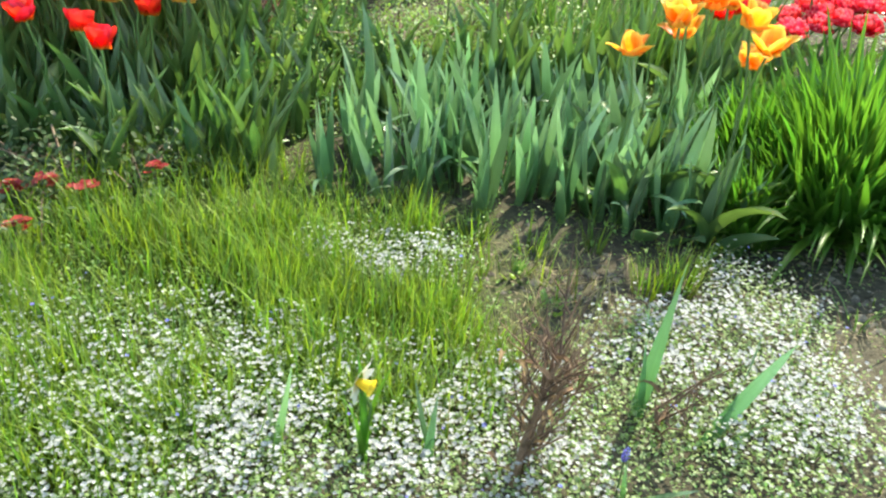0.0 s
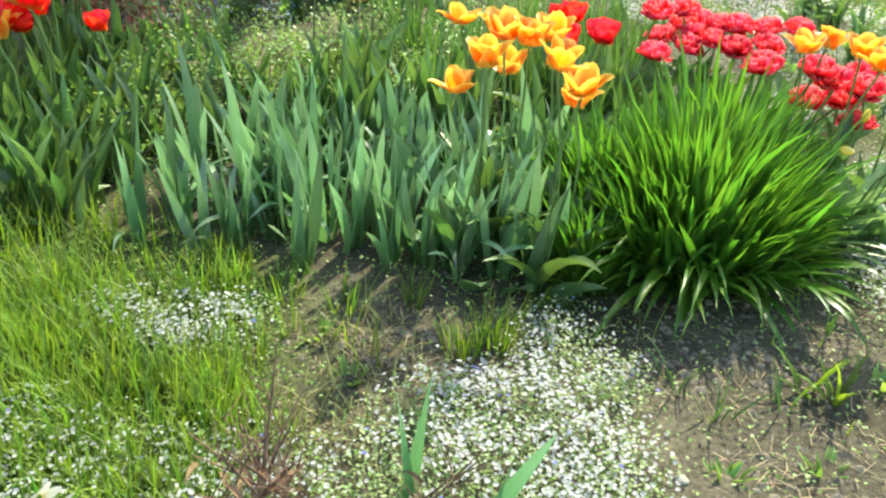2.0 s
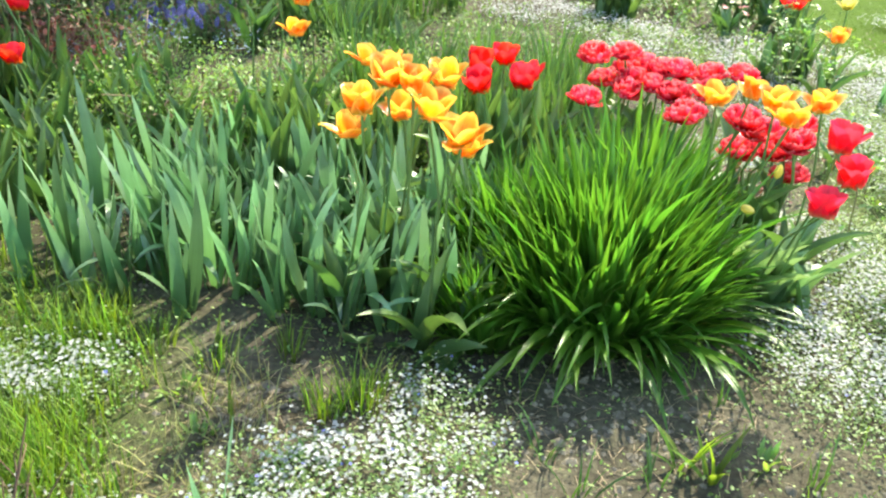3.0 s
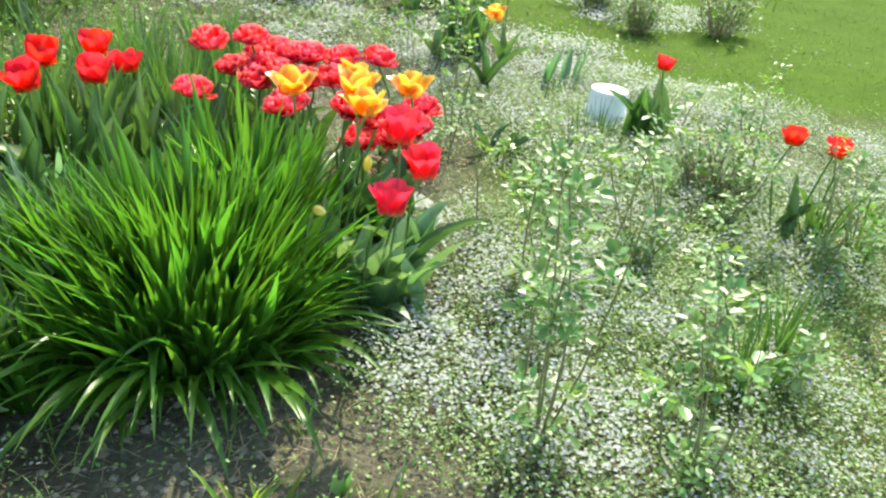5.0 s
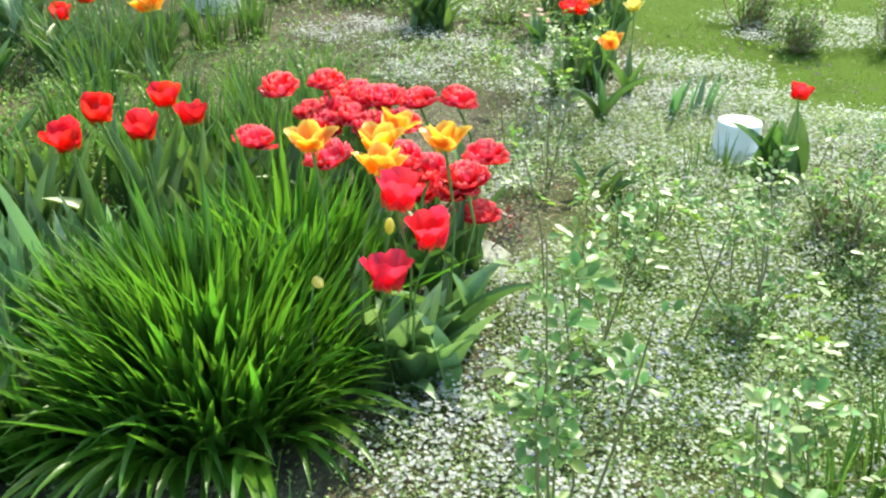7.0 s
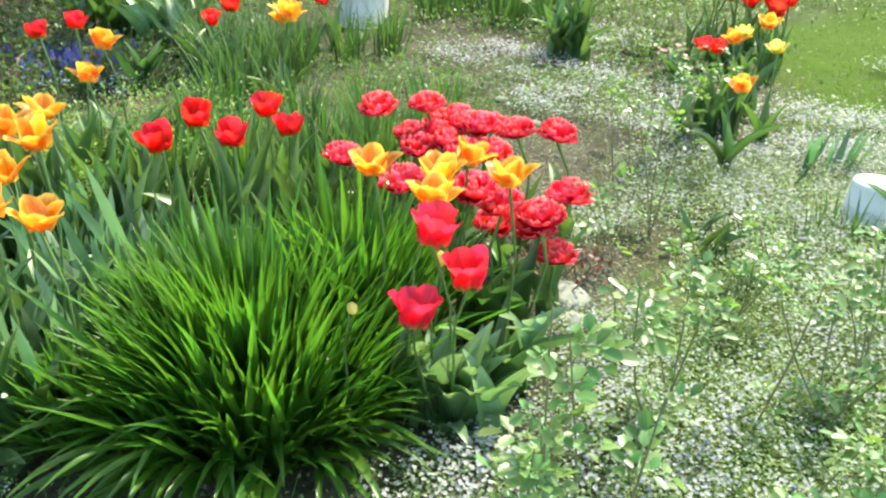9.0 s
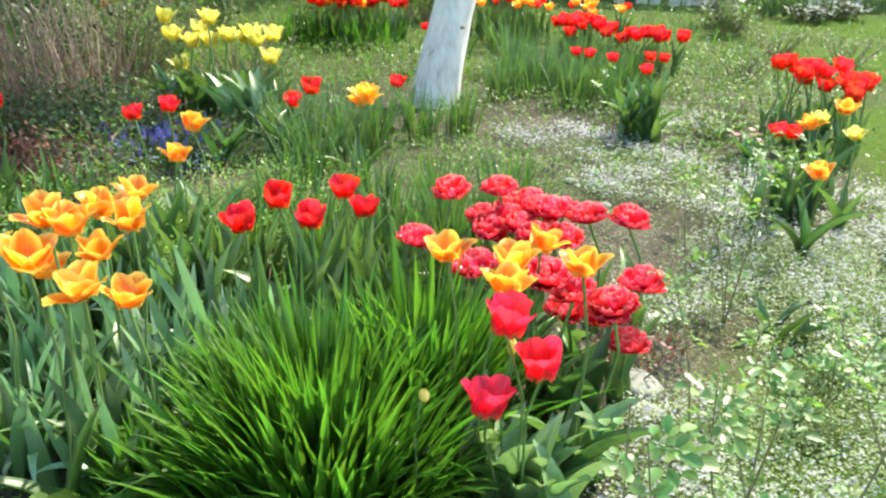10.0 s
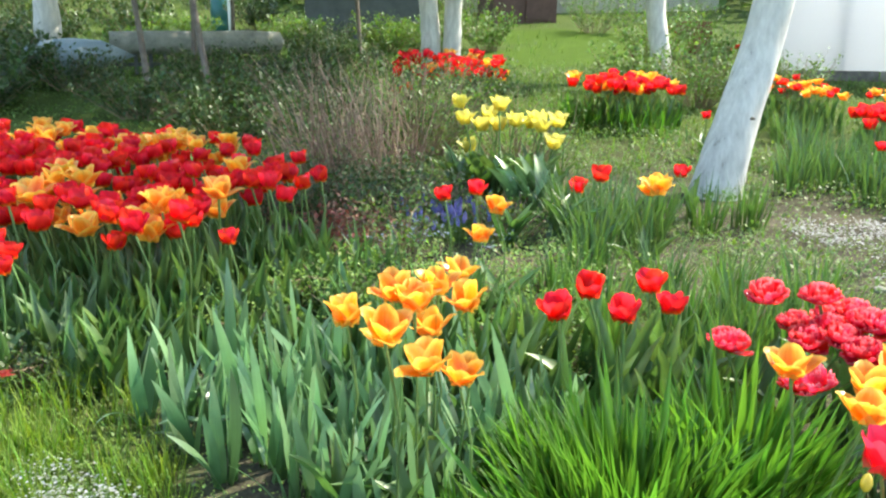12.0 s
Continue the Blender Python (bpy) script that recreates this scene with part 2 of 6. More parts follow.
M_BARK = solid("tree_bark", ((0.25, (0.09, 0.07, 0.055)), (0.75, (0.24, 0.20, 0.16))), 12.0, 0.95, 0.8, 0.02)


def whitewash():
    m, nt, bsdf, out = blank("whitewashed_bark")
    co = nt.nodes.new("ShaderNodeTexCoord")
    mp = nt.nodes.new("ShaderNodeMapping")
    mp.inputs["Scale"].default_value = (9, 9, 2.2)
    nt.links.new(co.outputs["Object"], mp.inputs["Vector"])
    a = node(nt, "ShaderNodeTexNoise", Scale=2.2, Detail=8.0, Roughness=0.65)
    nt.links.new(mp.outputs[0], a.inputs["Vector"])
    b = noise_tex(nt, 3.0, 4.0)
    f = arith(nt, "ADD", arith(nt, "MULTIPLY", a.outputs["Fac"], 0.7), arith(nt, "MULTIPLY", b.outputs["Fac"], 0.35))
    nt.links.new(ramp(nt, ((0.34, (0.22, 0.20, 0.17)), (0.42, (0.47, 0.455, 0.41)), (0.62, (0.65, 0.635, 0.58))), f).outputs["Color"], bsdf.inputs["Base Color"])
    bsdf.inputs["Roughness"].default_value = 0.9
    bp = node(nt, "ShaderNodeBump", Strength=0.6, Distance=0.012)
    nt.links.new(f, bp.inputs["Height"])
    nt.links.new(bp.outputs[0], bsdf.inputs["Normal"])
    return m


M_LIME = whitewash()


def bottle_plastic():
    m, nt, bsdf, out = blank("clear_bottle_plastic")
    bsdf.inputs["Base Color"].default_value = (0.88, 0.88, 0.86, 1)
    bsdf.inputs["Roughness"].default_value = 0.22
    bsdf.inputs["Transmission Weight"].default_value = 0.5
    bsdf.inputs["IOR"].default_value = 1.2
    n = noise_tex(nt, 30.0)
    bp = node(nt, "ShaderNodeBump", Strength=0.3, Distance=0.01)
    nt.links.new(n.outputs["Fac"], bp.inputs["Height"])
    nt.links.new(bp.outputs[0], bsdf.inputs["Normal"])
    return m


M_BOTTLE = bottle_plastic()


def film_material():
    """Milky plastic film: lets light through and is softly wrinkled."""
    m, nt, bsdf, out = blank("greenhouse_film")
    n = noise_tex(nt, 1.6, 4.0)
    nt.links.new(ramp(nt, ((0.3, (0.70, 0.71, 0.73)), (0.7, (0.80, 0.80, 0.82))), n.outputs["Fac"]).outputs["Color"], bsdf.inputs["Base Color"])
    bsdf.inputs["Roughness"].default_value = 0.35
    bp = node(nt, "ShaderNodeBump", Strength=0.35, Distance=0.05)
    nt.links.new(n.outputs["Fac"], bp.inputs["Height"])
    nt.links.new(bp.outputs[0], bsdf.inputs["Normal"])
    tr = nt.nodes.new("ShaderNodeBsdfTranslucent")
    tr.inputs["Color"].default_value = (0.78, 0.79, 0.81, 1)
    mixer = node(nt, "ShaderNodeMixShader", Fac=0.72)
    nt.links.new(bsdf.outputs[0], mixer.inputs[1])
    nt.links.new(tr.outputs[0], mixer.inputs[2])
    nt.links.new(mixer.outputs[0], out.inputs["Surface"])
    return m


M_FILM = film_material()


def ground_material():
    """Dry crumbly soil, turning to moss and lawn where the sheet's own 'turf' map says so."""
    m, nt, bsdf, out = blank("garden_soil")
    a, b, c = noise_tex(nt, 3.0, 6.0), noise_tex(nt, 55.0, 5.0), noise_tex(nt, 240.0, 2.0)
    f = arith(nt, "ADD", arith(nt, "MULTIPLY", a.outputs["Fac"], 0.4), arith(nt, "ADD", arith(nt, "MULTIPLY", b.outputs["Fac"], 0.4), arith(nt, "MULTIPLY", c.outputs["Fac"], 0.2)))
    soil = ramp(nt, ((0.34, (0.032, 0.027, 0.018)), (0.5, (0.070, 0.063, 0.044)), (0.66, (0.144, 0.128, 0.093))), f)
    turf = ramp(nt, ((0.35, (0.042, 0.078, 0.006)), (0.65, (0.066, 0.12, 0.010))), f)
    at = nt.nodes.new("ShaderNodeAttribute")
    at.attribute_name = "turf"
    mix = nt.nodes.new("ShaderNodeMix")
    mix.data_type = "RGBA"
    edge = arith(nt, "ADD", at.outputs["Fac"], arith(nt, "MULTIPLY", arith(nt, "SUBTRACT", b.outputs["Fac"], 0.5), 0.8), True)
    nt.links.new(edge, mix.inputs["Factor"])
    nt.links.new(soil.outputs["Color"], mix.inputs["A"])
    nt.links.new(turf.outputs["Color"], mix.inputs["B"])
    nt.links.new(mix.outputs["Result"], bsdf.inputs["Base Color"])
    bsdf.inputs["Roughness"].default_value = 0.95
    bsdf.inputs["Specular IOR Level"].default_value = 0.08
    bp = node(nt, "ShaderNodeBump", Strength=0.9, Distance=0.02)
    nt.links.new(f, bp.inputs["Height"])
    nt.links.new(bp.outputs[0], bsdf.inputs["Normal"])
    return m


M_GROUND = ground_material()

# ---- builders ----
RNG = np.random.default_rng(7)


def link_mesh(name, V, F, mat, parent=None, UV=None, label="", smooth=True):
    """One mesh object from arrays: vertices, equal-sided faces, one uv a vertex."""
    V, F = np.asarray(V, np.float32).reshape(-1, 3), np.asarray(F, np.int32)
    me = bpy.data.meshes.new(name)
    k = F.shape[1]
    me.vertices.add(len(V))
    me.vertices.foreach_set("co", V.ravel())
    me.loops.add(F.size)
    me.loops.foreach_set("vertex_index", F.ravel())
    me.polygons.add(len(F))
    me.polygons.foreach_set("loop_start", np.arange(0, F.size, k, dtype=np.int32))
    me.polygons.foreach_set("loop_total", np.full(len(F), k, np.int32))
    me.polygons.foreach_set("use_smooth", np.full(len(F), smooth, bool))
    if UV is not None:
        layer = me.uv_layers.new(name="UVMap")
        layer.data.foreach_set("uv", np.asarray(UV, np.float32).reshape(-1, 2)[F.ravel()].ravel())
    me.update(calc_edges=True)
    me.materials.append(mat)
    if name is None:
        return me
    ob = new(name, me)
    if parent:
        ob.parent = parent
    return tagged(ob, label)


def place(name, me, parent, m=None, label=""):
    """A part on shared mesh data."""
    ob = new(name, me)
    ob.parent = parent
    if m is not None:
        ob.matrix_basis = m
    return tagged(ob, label)


def part(name, bm, mat, parent, label="", smooth=False):
    me = bpy.data.meshes.new(name)
    bm.to_mesh(me)
    bm.free()
    me.materials.append(mat)
    if smooth:
        me.polygons.foreach_set("use_smooth", np.full(len(me.polygons), True, bool))
    ob = new(name, me)
    ob.parent = parent
    return tagged(ob, label)


def thing(name, x, y, label, category, group="", kind="", turn=0.0):
    """An Empty on the ground, which parents the parts of a thing."""
    ob = new(name)
    ob.empty_display_size = 0.05
    ob.matrix_basis = pose(x, y, float(ground_z(x, y)), 0, 0, turn)
    return tagged(ob, label, category, group, kind)


PROFILES = {
    "sword": lambda s: np.minimum(1.0, 0.75 + s) * np.clip(1 - s ** 2.8, 0, 1) ** 0.8,
    "lily": lambda s: np.minimum(1.0, 0.55 + 1.5 * s) * np.clip(1 - s ** 2.2, 0, 1),
    "broad": lambda s: np.clip(np.sin(np.pi * np.clip(0.12 + 0.88 * s, 0, 1) ** 0.8), 0, 1) ** 0.8,
    "grass": lambda s: 1 - s ** 1.6,
}


def blades(base, az, L, W, lean, bend, segs=5, prof="lily", fold=0.2, twist=0.0, cols=3):
    """Many leaves as arrays: each rises from its base, leans out towards az and bends over."""
    base = np.atleast_2d(base).astype(float)
    n = len(base)
    az, L, W, lean, bend, twist = (np.broadcast_to(np.asarray(v, float), n) for v in (az, L, W, lean, bend, twist))
    s = np.linspace(0, 1, segs + 1)
    ang = lean[:, None] + bend[:, None] * s ** 1.4
    step = (L / segs)[:, None]
    mid = (ang[:, 1:] + ang[:, :-1]) / 2
    out = np.concatenate([np.zeros((n, 1)), np.cumsum(np.sin(mid) * step, 1)], 1)
    up = np.concatenate([np.zeros((n, 1)), np.cumsum(np.cos(mid) * step, 1)], 1)
    w = W[:, None] * np.maximum(PROFILES[prof](s), 0.03)[None]
    us = np.linspace(-0.5, 0.5, cols)
    tw = twist[:, None] * s
    V = np.empty((n, segs + 1, cols, 3))
    ca, sa = np.cos(az)[:, None], np.sin(az)[:, None]
    for j, u in enumerate(us):
        lift = fold * w * (abs(u) * 2)
        side = u * w
        o = out - lift * np.cos(ang) + side * np.sin(tw)
        t = side * np.cos(tw)
        V[:, :, j, 0] = base[:, 0:1] + ca * o - sa * t
        V[:, :, j, 1] = base[:, 1:2] + sa * o + ca * t
        V[:, :, j, 2] = base[:, 2:3] + up + lift * np.sin(ang)
    i = np.arange(segs)[:, None] * cols + np.arange(cols - 1)[None]
    quad = np.stack([i, i + 1, i + cols + 1, i + cols], -1).reshape(-1, 4)
    F = (quad[None] + (np.arange(n) * (segs + 1) * cols)[:, None, None]).reshape(-1, 4)
    UV = np.broadcast_to(np.stack(np.meshgrid(us + 0.5, s), -1)[None], (n, segs + 1, cols, 2))
    return V.reshape(-1, 3), F, UV.reshape(-1, 2)


def scatter(TV, TF, TUV, pos, az, tilt, scale):
    """A small template repeated at many places, as arrays."""
    TV = np.asarray(TV, float)
    n = len(pos)
    az, tilt, scale = (np.broadcast_to(np.asarray(v, float), n) for v in (az, tilt, scale))
    P = TV[None] * scale[:, None, None]
    ct, st = np.cos(tilt)[:, None], np.sin(tilt)[:, None]
    x, y, z = P[..., 0], P[..., 1], P[..., 2]
    x, z = x * ct + z * st, z * ct - x * st
    c, s = np.cos(az)[:, None], np.sin(az)[:, None]
    V = np.stack([x * c - y * s, x * s + y * c, z], -1) + np.asarray(pos)[:, None]
    F = (np.asarray(TF)[None] + (np.arange(n) * len(TV))[:, None, None]).reshape(-1, len(TF[0]))
    UV = np.broadcast_to(np.asarray(TUV, float)[None], (n, len(TV), 2))
    return V.reshape(-1, 3), F, UV.reshape(-1, 2)


def tube(path, radii, sides=10, rough=0.0, seed=0):
    """A tapered tube along a path, its surface uneven where rough is set."""
    path, radii = np.asarray(path, float), np.asarray(radii, float)
    n = len(path)
    d = np.gradient(path, axis=0)
    d /= np.linalg.norm(d, axis=1)[:, None]
    ref = np.array([0.9, 0.1, 0.05])
    a = np.cross(d, ref)
    a /= np.linalg.norm(a, axis=1)[:, None]
    b = np.cross(d, a)
    th = np.arange(sides) * 2 * np.pi / sides
    R = np.repeat(radii[:, None], sides, 1)
    if rough:
        for i in range(n):
            for j in range(sides):
                q = Vector((math.cos(th[j]) * 1.5 + seed, math.sin(th[j]) * 1.5, path[i][2] * 3))
                R[i, j] *= 1 + rough * noise.noise(q) + 0.4 * rough * noise.noise(q * 3.1)
    V = path[:, None] + R[..., None] * (np.cos(th)[None, :, None] * a[:, None] + np.sin(th)[None, :, None] * b[:, None])
    i, j = np.meshgrid(np.arange(n - 1), np.arange(sides), indexing="ij")
    F = np.stack([i * sides + j, i * sides + (j + 1) % sides, (i + 1) * sides + (j + 1) % sides, (i + 1) * sides + j], -1).reshape(-1, 4)
    UV = np.stack(np.broadcast_arrays(np.arange(sides)[None] / sides, np.linspace(0, 1, n)[:, None]), -1)
    return V.reshape(-1, 3), F, UV.reshape(-1, 2)


def merged(pieces):
    V, F, U, k = [], [], [], 0
    for v, f, u in pieces:
        V.append(v)
        F.append(f + k)
        U.append(u)
        k += len(v)
    return np.concatenate(V), np.concatenate(F), np.concatenate(U)


def arrays(me):
    co, idx, uvs = np.empty(len(me.vertices) * 3, np.float32), np.empty(len(me.loops), np.int32), np.empty(len(me.loops) * 2, np.float32)
    me.vertices.foreach_get("co", co)
    me.loops.foreach_get("vertex_index", idx)
    me.uv_layers[0].data.foreach_get("uv", uvs)
    u = np.zeros((len(me.vertices), 2), np.float32)
    u[idx] = uvs.reshape(-1, 2)
    return co.reshape(-1, 3), idx.reshape(-1, 4), u


def moved(a, m):
    m = np.array(m)
    return a[0] @ m[:3, :3].T + m[:3, 3], a[1], a[2]


def box(sx, sy, sz, bevel=0.01):
    bm = bmesh.new()
    bmesh.ops.create_cube(bm, size=1.0)
    bmesh.ops.scale(bm, vec=(sx, sy, sz), verts=bm.verts)
    bmesh.ops.translate(bm, vec=(0, 0, sz / 2), verts=bm.verts)
    bmesh.ops.bevel(bm, geom=bm.edges[:], offset=min(bevel, 0.3 * min(sx, sy, sz)), segments=2, affect="EDGES")
    return bm


def lathe(profile, sides=28):
    """A turned form from (radius, height) steps."""
    bm = bmesh.new()
    rings = [[bm.verts.new((r * math.cos(2 * math.pi * k / sides), r * math.sin(2 * math.pi * k / sides), z)) for k in range(sides)] for r, z in profile]
    for lo, hi in zip(rings, rings[1:]):
        for k in range(sides):
            bm.faces.new((lo[k], lo[(k + 1) % sides], hi[(k + 1) % sides], hi[k]))
    return bm


def lump(size, seed, squash=0.6):
    bm = bmesh.new()
    bmesh.ops.create_icosphere(bm, subdivisions=2, radius=1.0)
    for v in bm.verts:
        v.co *= 1 + 0.35 * noise.noise(v.co * 1.3 + Vector((seed * 3.1, seed, 0)))
        v.co.z *= squash
        v.co *= size
    return bm


def blob(x, y, areas):
    """How far inside the given ellipses (centre, radii) a place lies, 0 to 1."""
    x, y = np.asarray(x, float), np.asarray(y, float)
    best = np.zeros_like(x)
    for cx, cy, rx, ry in areas:
        best = np.maximum(best, np.clip(1.6 * (1 - ((x - cx) / rx) ** 2 - ((y - cy) / ry) ** 2), 0, 1))
    return best


def patchy(x, y, scale, seed):
    return np.array([noise.noise(Vector((a * scale + seed, b * scale - seed, seed))) for a, b in zip(x, y)])


def terrain(x, y):
    """The garden rises gently behind the beds."""
    d = np.clip(np.hypot(np.asarray(x, float) - 1.5, np.asarray(y, float) - 0.7) - 8, 0, 34)
    return 0.045 * d + 0.0012 * d * d


def ground_z(x, y):
    x, y = np.asarray(x, float), np.asarray(y, float)
    return terrain(x, y) + 0.014 * np.sin(2.1 * x + 0.4) * np.cos(1.7 * y) + 0.008 * np.sin(5.3 * x + 3.1 * y)


# ---- ground ----
LAWN = [(3.8, 7.2, 0.9, 2.2), (4.9, 5.3, 1.7, 1.3), (5.6, 6.0, 2.35, 1.9), (5.2, 8.4, 1.9, 2.2), (7.5, 7.5, 3.0, 4.0), (-6.9, 17.6, 2.4, 4.2), (-9.0, 21.0, 3.0, 3.5), (-3.2, 9.3, 1.0, 1.6), (3.8, 11.0, 1.3, 1.4), (5.0, 14.0, 3.0, 1.6)]


def build_ground():
    t = np.linspace(-1, 1, 211)
    gx = 1.2 + 3.2 * np.sinh(t * 5.0) / np.sinh(1.0) / 1.0
    gy = 3.2 + 3.2 * np.sinh(t * 5.0) / np.sinh(1.0) / 1.0
    X, Y = np.meshgrid(gx, gy)
    fade = np.exp(-((X - 1) ** 2 + (Y - 4) ** 2) / 600)
    Z = (ground_z(X, Y) - terrain(X, Y)) * fade + terrain(X, Y)
    fine = np.array([noise.noise(Vector((a * 9, b * 9, 0))) for a, b in zip(X.ravel(), Y.ravel())]).reshape(X.shape)
    Z = Z + 0.008 * fine * np.exp(-((X - 1) ** 2 + (Y - 3) ** 2) / 40)
    n = len(t)
    i, j = np.meshgrid(np.arange(n - 1), np.arange(n - 1), indexing="ij")
    F = np.stack([i * n + j, i * n + j + 1, (i + 1) * n + j + 1, (i + 1) * n + j], -1).reshape(-1, 4)
    ob = link_mesh("ground", np.stack([X, Y, Z], -1), F, M_GROUND)
    far = np.clip((np.hypot(X - 1, Y - 3) - 4) / 6, 0, 0.7)
    turf = np.maximum(np.maximum(blob(X, Y, LAWN), far), blob(X, Y, [(-0.7, 1.6, 1.1, 0.75), (0.3, 3.6, 1.2, 1.0), (-1.6, 3.2, 1.6, 1.1), (3.0, 2.8, 1.0, 1.4)]) * 0.6)
    ob.data.attributes.new("turf", "FLOAT", "POINT").data.foreach_set("value", turf.ravel().astype(np.float32))
    tagged(ob, "crumbly brown garden soil turning into green lawn", "ground", kind="structure")


build_ground()

# ---- plants: shared leaf and petal shapes ----
def leaf_shapes(count, L, W, lean, bend, prof, mat, segs=6, fold=0.2, twist=0.4):
    out = []
    for _ in range(count):
        v, f, u = blades((0, 0, 0), 0.0, L * RNG.uniform(0.8, 1.15), W * RNG.uniform(0.8, 1.15), RNG.uniform(*lean), RNG.uniform(*bend), segs, prof, fold, RNG.uniform(-twist, twist))
        me = link_mesh("leaf", v, f, mat, None, u).data
        out.append(me)
    for me in out:
        for ob in [o for o in bpy.data.objects if o.data == me]:
            bpy.data.objects.remove(ob)
    return out


TULIP_LEAVES = leaf_shapes(8, 0.33, 0.068, (0.1, 0.45), (0.2, 1.3), "broad", M_TULIP, 7, 0.45, 0.7)
TULIP_BROAD = leaf_shapes(8, 0.29, 0.085, (0.05, 0.35), (0.2, 0.9), "broad", M_TULIP_PALE, 8, 0.35, 0.6)
TULIP_DARK = leaf_shapes(6, 0.31, 0.115, (0.02, 0.2), (0.1, 0.5), "broad", M_TULIP, 7, 0.4, 0.6)
TULIP_UP = leaf_shapes(8, 0.36, 0.058, (0.02, 0.22), (0.1, 0.5), "broad", M_TULIP, 7, 0.5, 0.6)
IRIS_LEAVES = leaf_shapes(24, 0.40, 0.045, (-0.14, 0.22), (-0.25, 0.6), "sword", M_IRIS, 8, 0.07, 1.9)
IRIS_BENT = leaf_shapes(8, 0.38, 0.047, (0.0, 0.3), (1.2, 2.6), "sword", M_IRIS, 10, 0.07, 0.9)
LILY_UP = leaf_shapes(20, 0.46, 0.033, (-0.12, 0.16), (0.0, 0.8), "lily", M_DAYLILY, 7, 0.32, 1.1)
LILY_OUT = leaf_shapes(12, 0.42, 0.037, (0.4, 0.9), (0.9, 1.9), "lily", M_DAYLILY, 9, 0.3, 0.6)
LILY_MID = leaf_shapes(10, 0.43, 0.034, (0.2, 0.5), (0.5, 1.2), "lily", M_DAYLILY, 8, 0.3, 0.7)
BENT_OVER = leaf_shapes(4, 0.30, 0.085, (0.15, 0.4), (1.3, 1.9), "broad", M_TULIP_PALE, 9, 0.15, 0.3)
NARC_LEAVES = leaf_shapes(8, 0.39, 0.015, (0.03, 0.3), (0.1, 0.6), "lily", M_NARC, 5, 0.25, 0.7)
BROAD_FLAT = leaf_shapes(4, 0.24, 0.085, (0.7, 1.1), (0.4, 0.9), "broad", M_TULIP, 7, 0.3, 0.3)


def petal(L, r0, r1, r2, h, W, cup, curl=0.0, ragged=0.0, nu=7, nv=7, waist=0.75, blunt=0.6):
    """A petal leaning from radius r0 over r1 to r2 at its tip, cupped across, its tip curled out or ragged."""
    u, v = np.meshgrid(np.linspace(-0.5, 0.5, nu), np.linspace(0, 1, nv))
    r = r0 * (1 - v) ** 2 + 2 * r1 * v * (1 - v) + r2 * v ** 2 + curl * np.clip(v - 0.7, 0, 1) ** 2 * 10
    z = h * (v ** 0.9) - curl * np.clip(v - 0.75, 0, 1) ** 2 * 5
    w = W * (np.clip(np.sin(np.pi * (0.1 + 0.84 * v) ** waist), 0, 1) ** blunt)
    if ragged:
        z = z + ragged * RNG.uniform(-1, 1, z.shape) * (v > 0.9) + 0.3 * ragged * RNG.uniform(-1, 1, z.shape) * (v > 0.5)
        r = r + 0.7 * ragged * RNG.uniform(-1, 1, z.shape) * (v > 0.7)
    x = r - cup * (np.abs(u) * 2) ** 2 * w + 0.0015 * np.cos(u * 9) * v
    y = u * w
    V = np.stack([x, y, z], -1).reshape(-1, 3)
    i = np.arange(nv - 1)[:, None] * nu + np.arange(nu - 1)[None]
    F = np.stack([i, i + 1, i + nu + 1, i + nu], -1).reshape(-1, 4)
    return V, F, np.stack([u + 0.5, v], -1).reshape(-1, 2)


def bare(v, f, mat, u):
    ob = link_mesh("petal", v, f, mat, None, u)
    me = ob.data
    bpy.data.objects.remove(ob)
    return me


def heart():
    """The pistil in the middle of a bloom."""
    v, f, u = tube([(0, 0, -0.006), (0, 0, 0.0), (0, 0, 0.010), (0, 0, 0.020), (0, 0, 0.024), (0, 0, 0.027)], [0.003, 0.007, 0.006, 0.0045, 0.0075, 0.004], 9)
    return bare(v, f, M_PISTIL, u)


HEART = heart()
# kind: rings of (count, petal meshes, turn, spread of the petals' lean)
def ring(count, mat, turn, shape, makes=1, loose=0.09, **more):
    made = []
    for _ in range(makes):
        v, f, u = petal(*shape, **more)
        made.append(bare(v, f, mat, u))
    return count, made, turn, loose


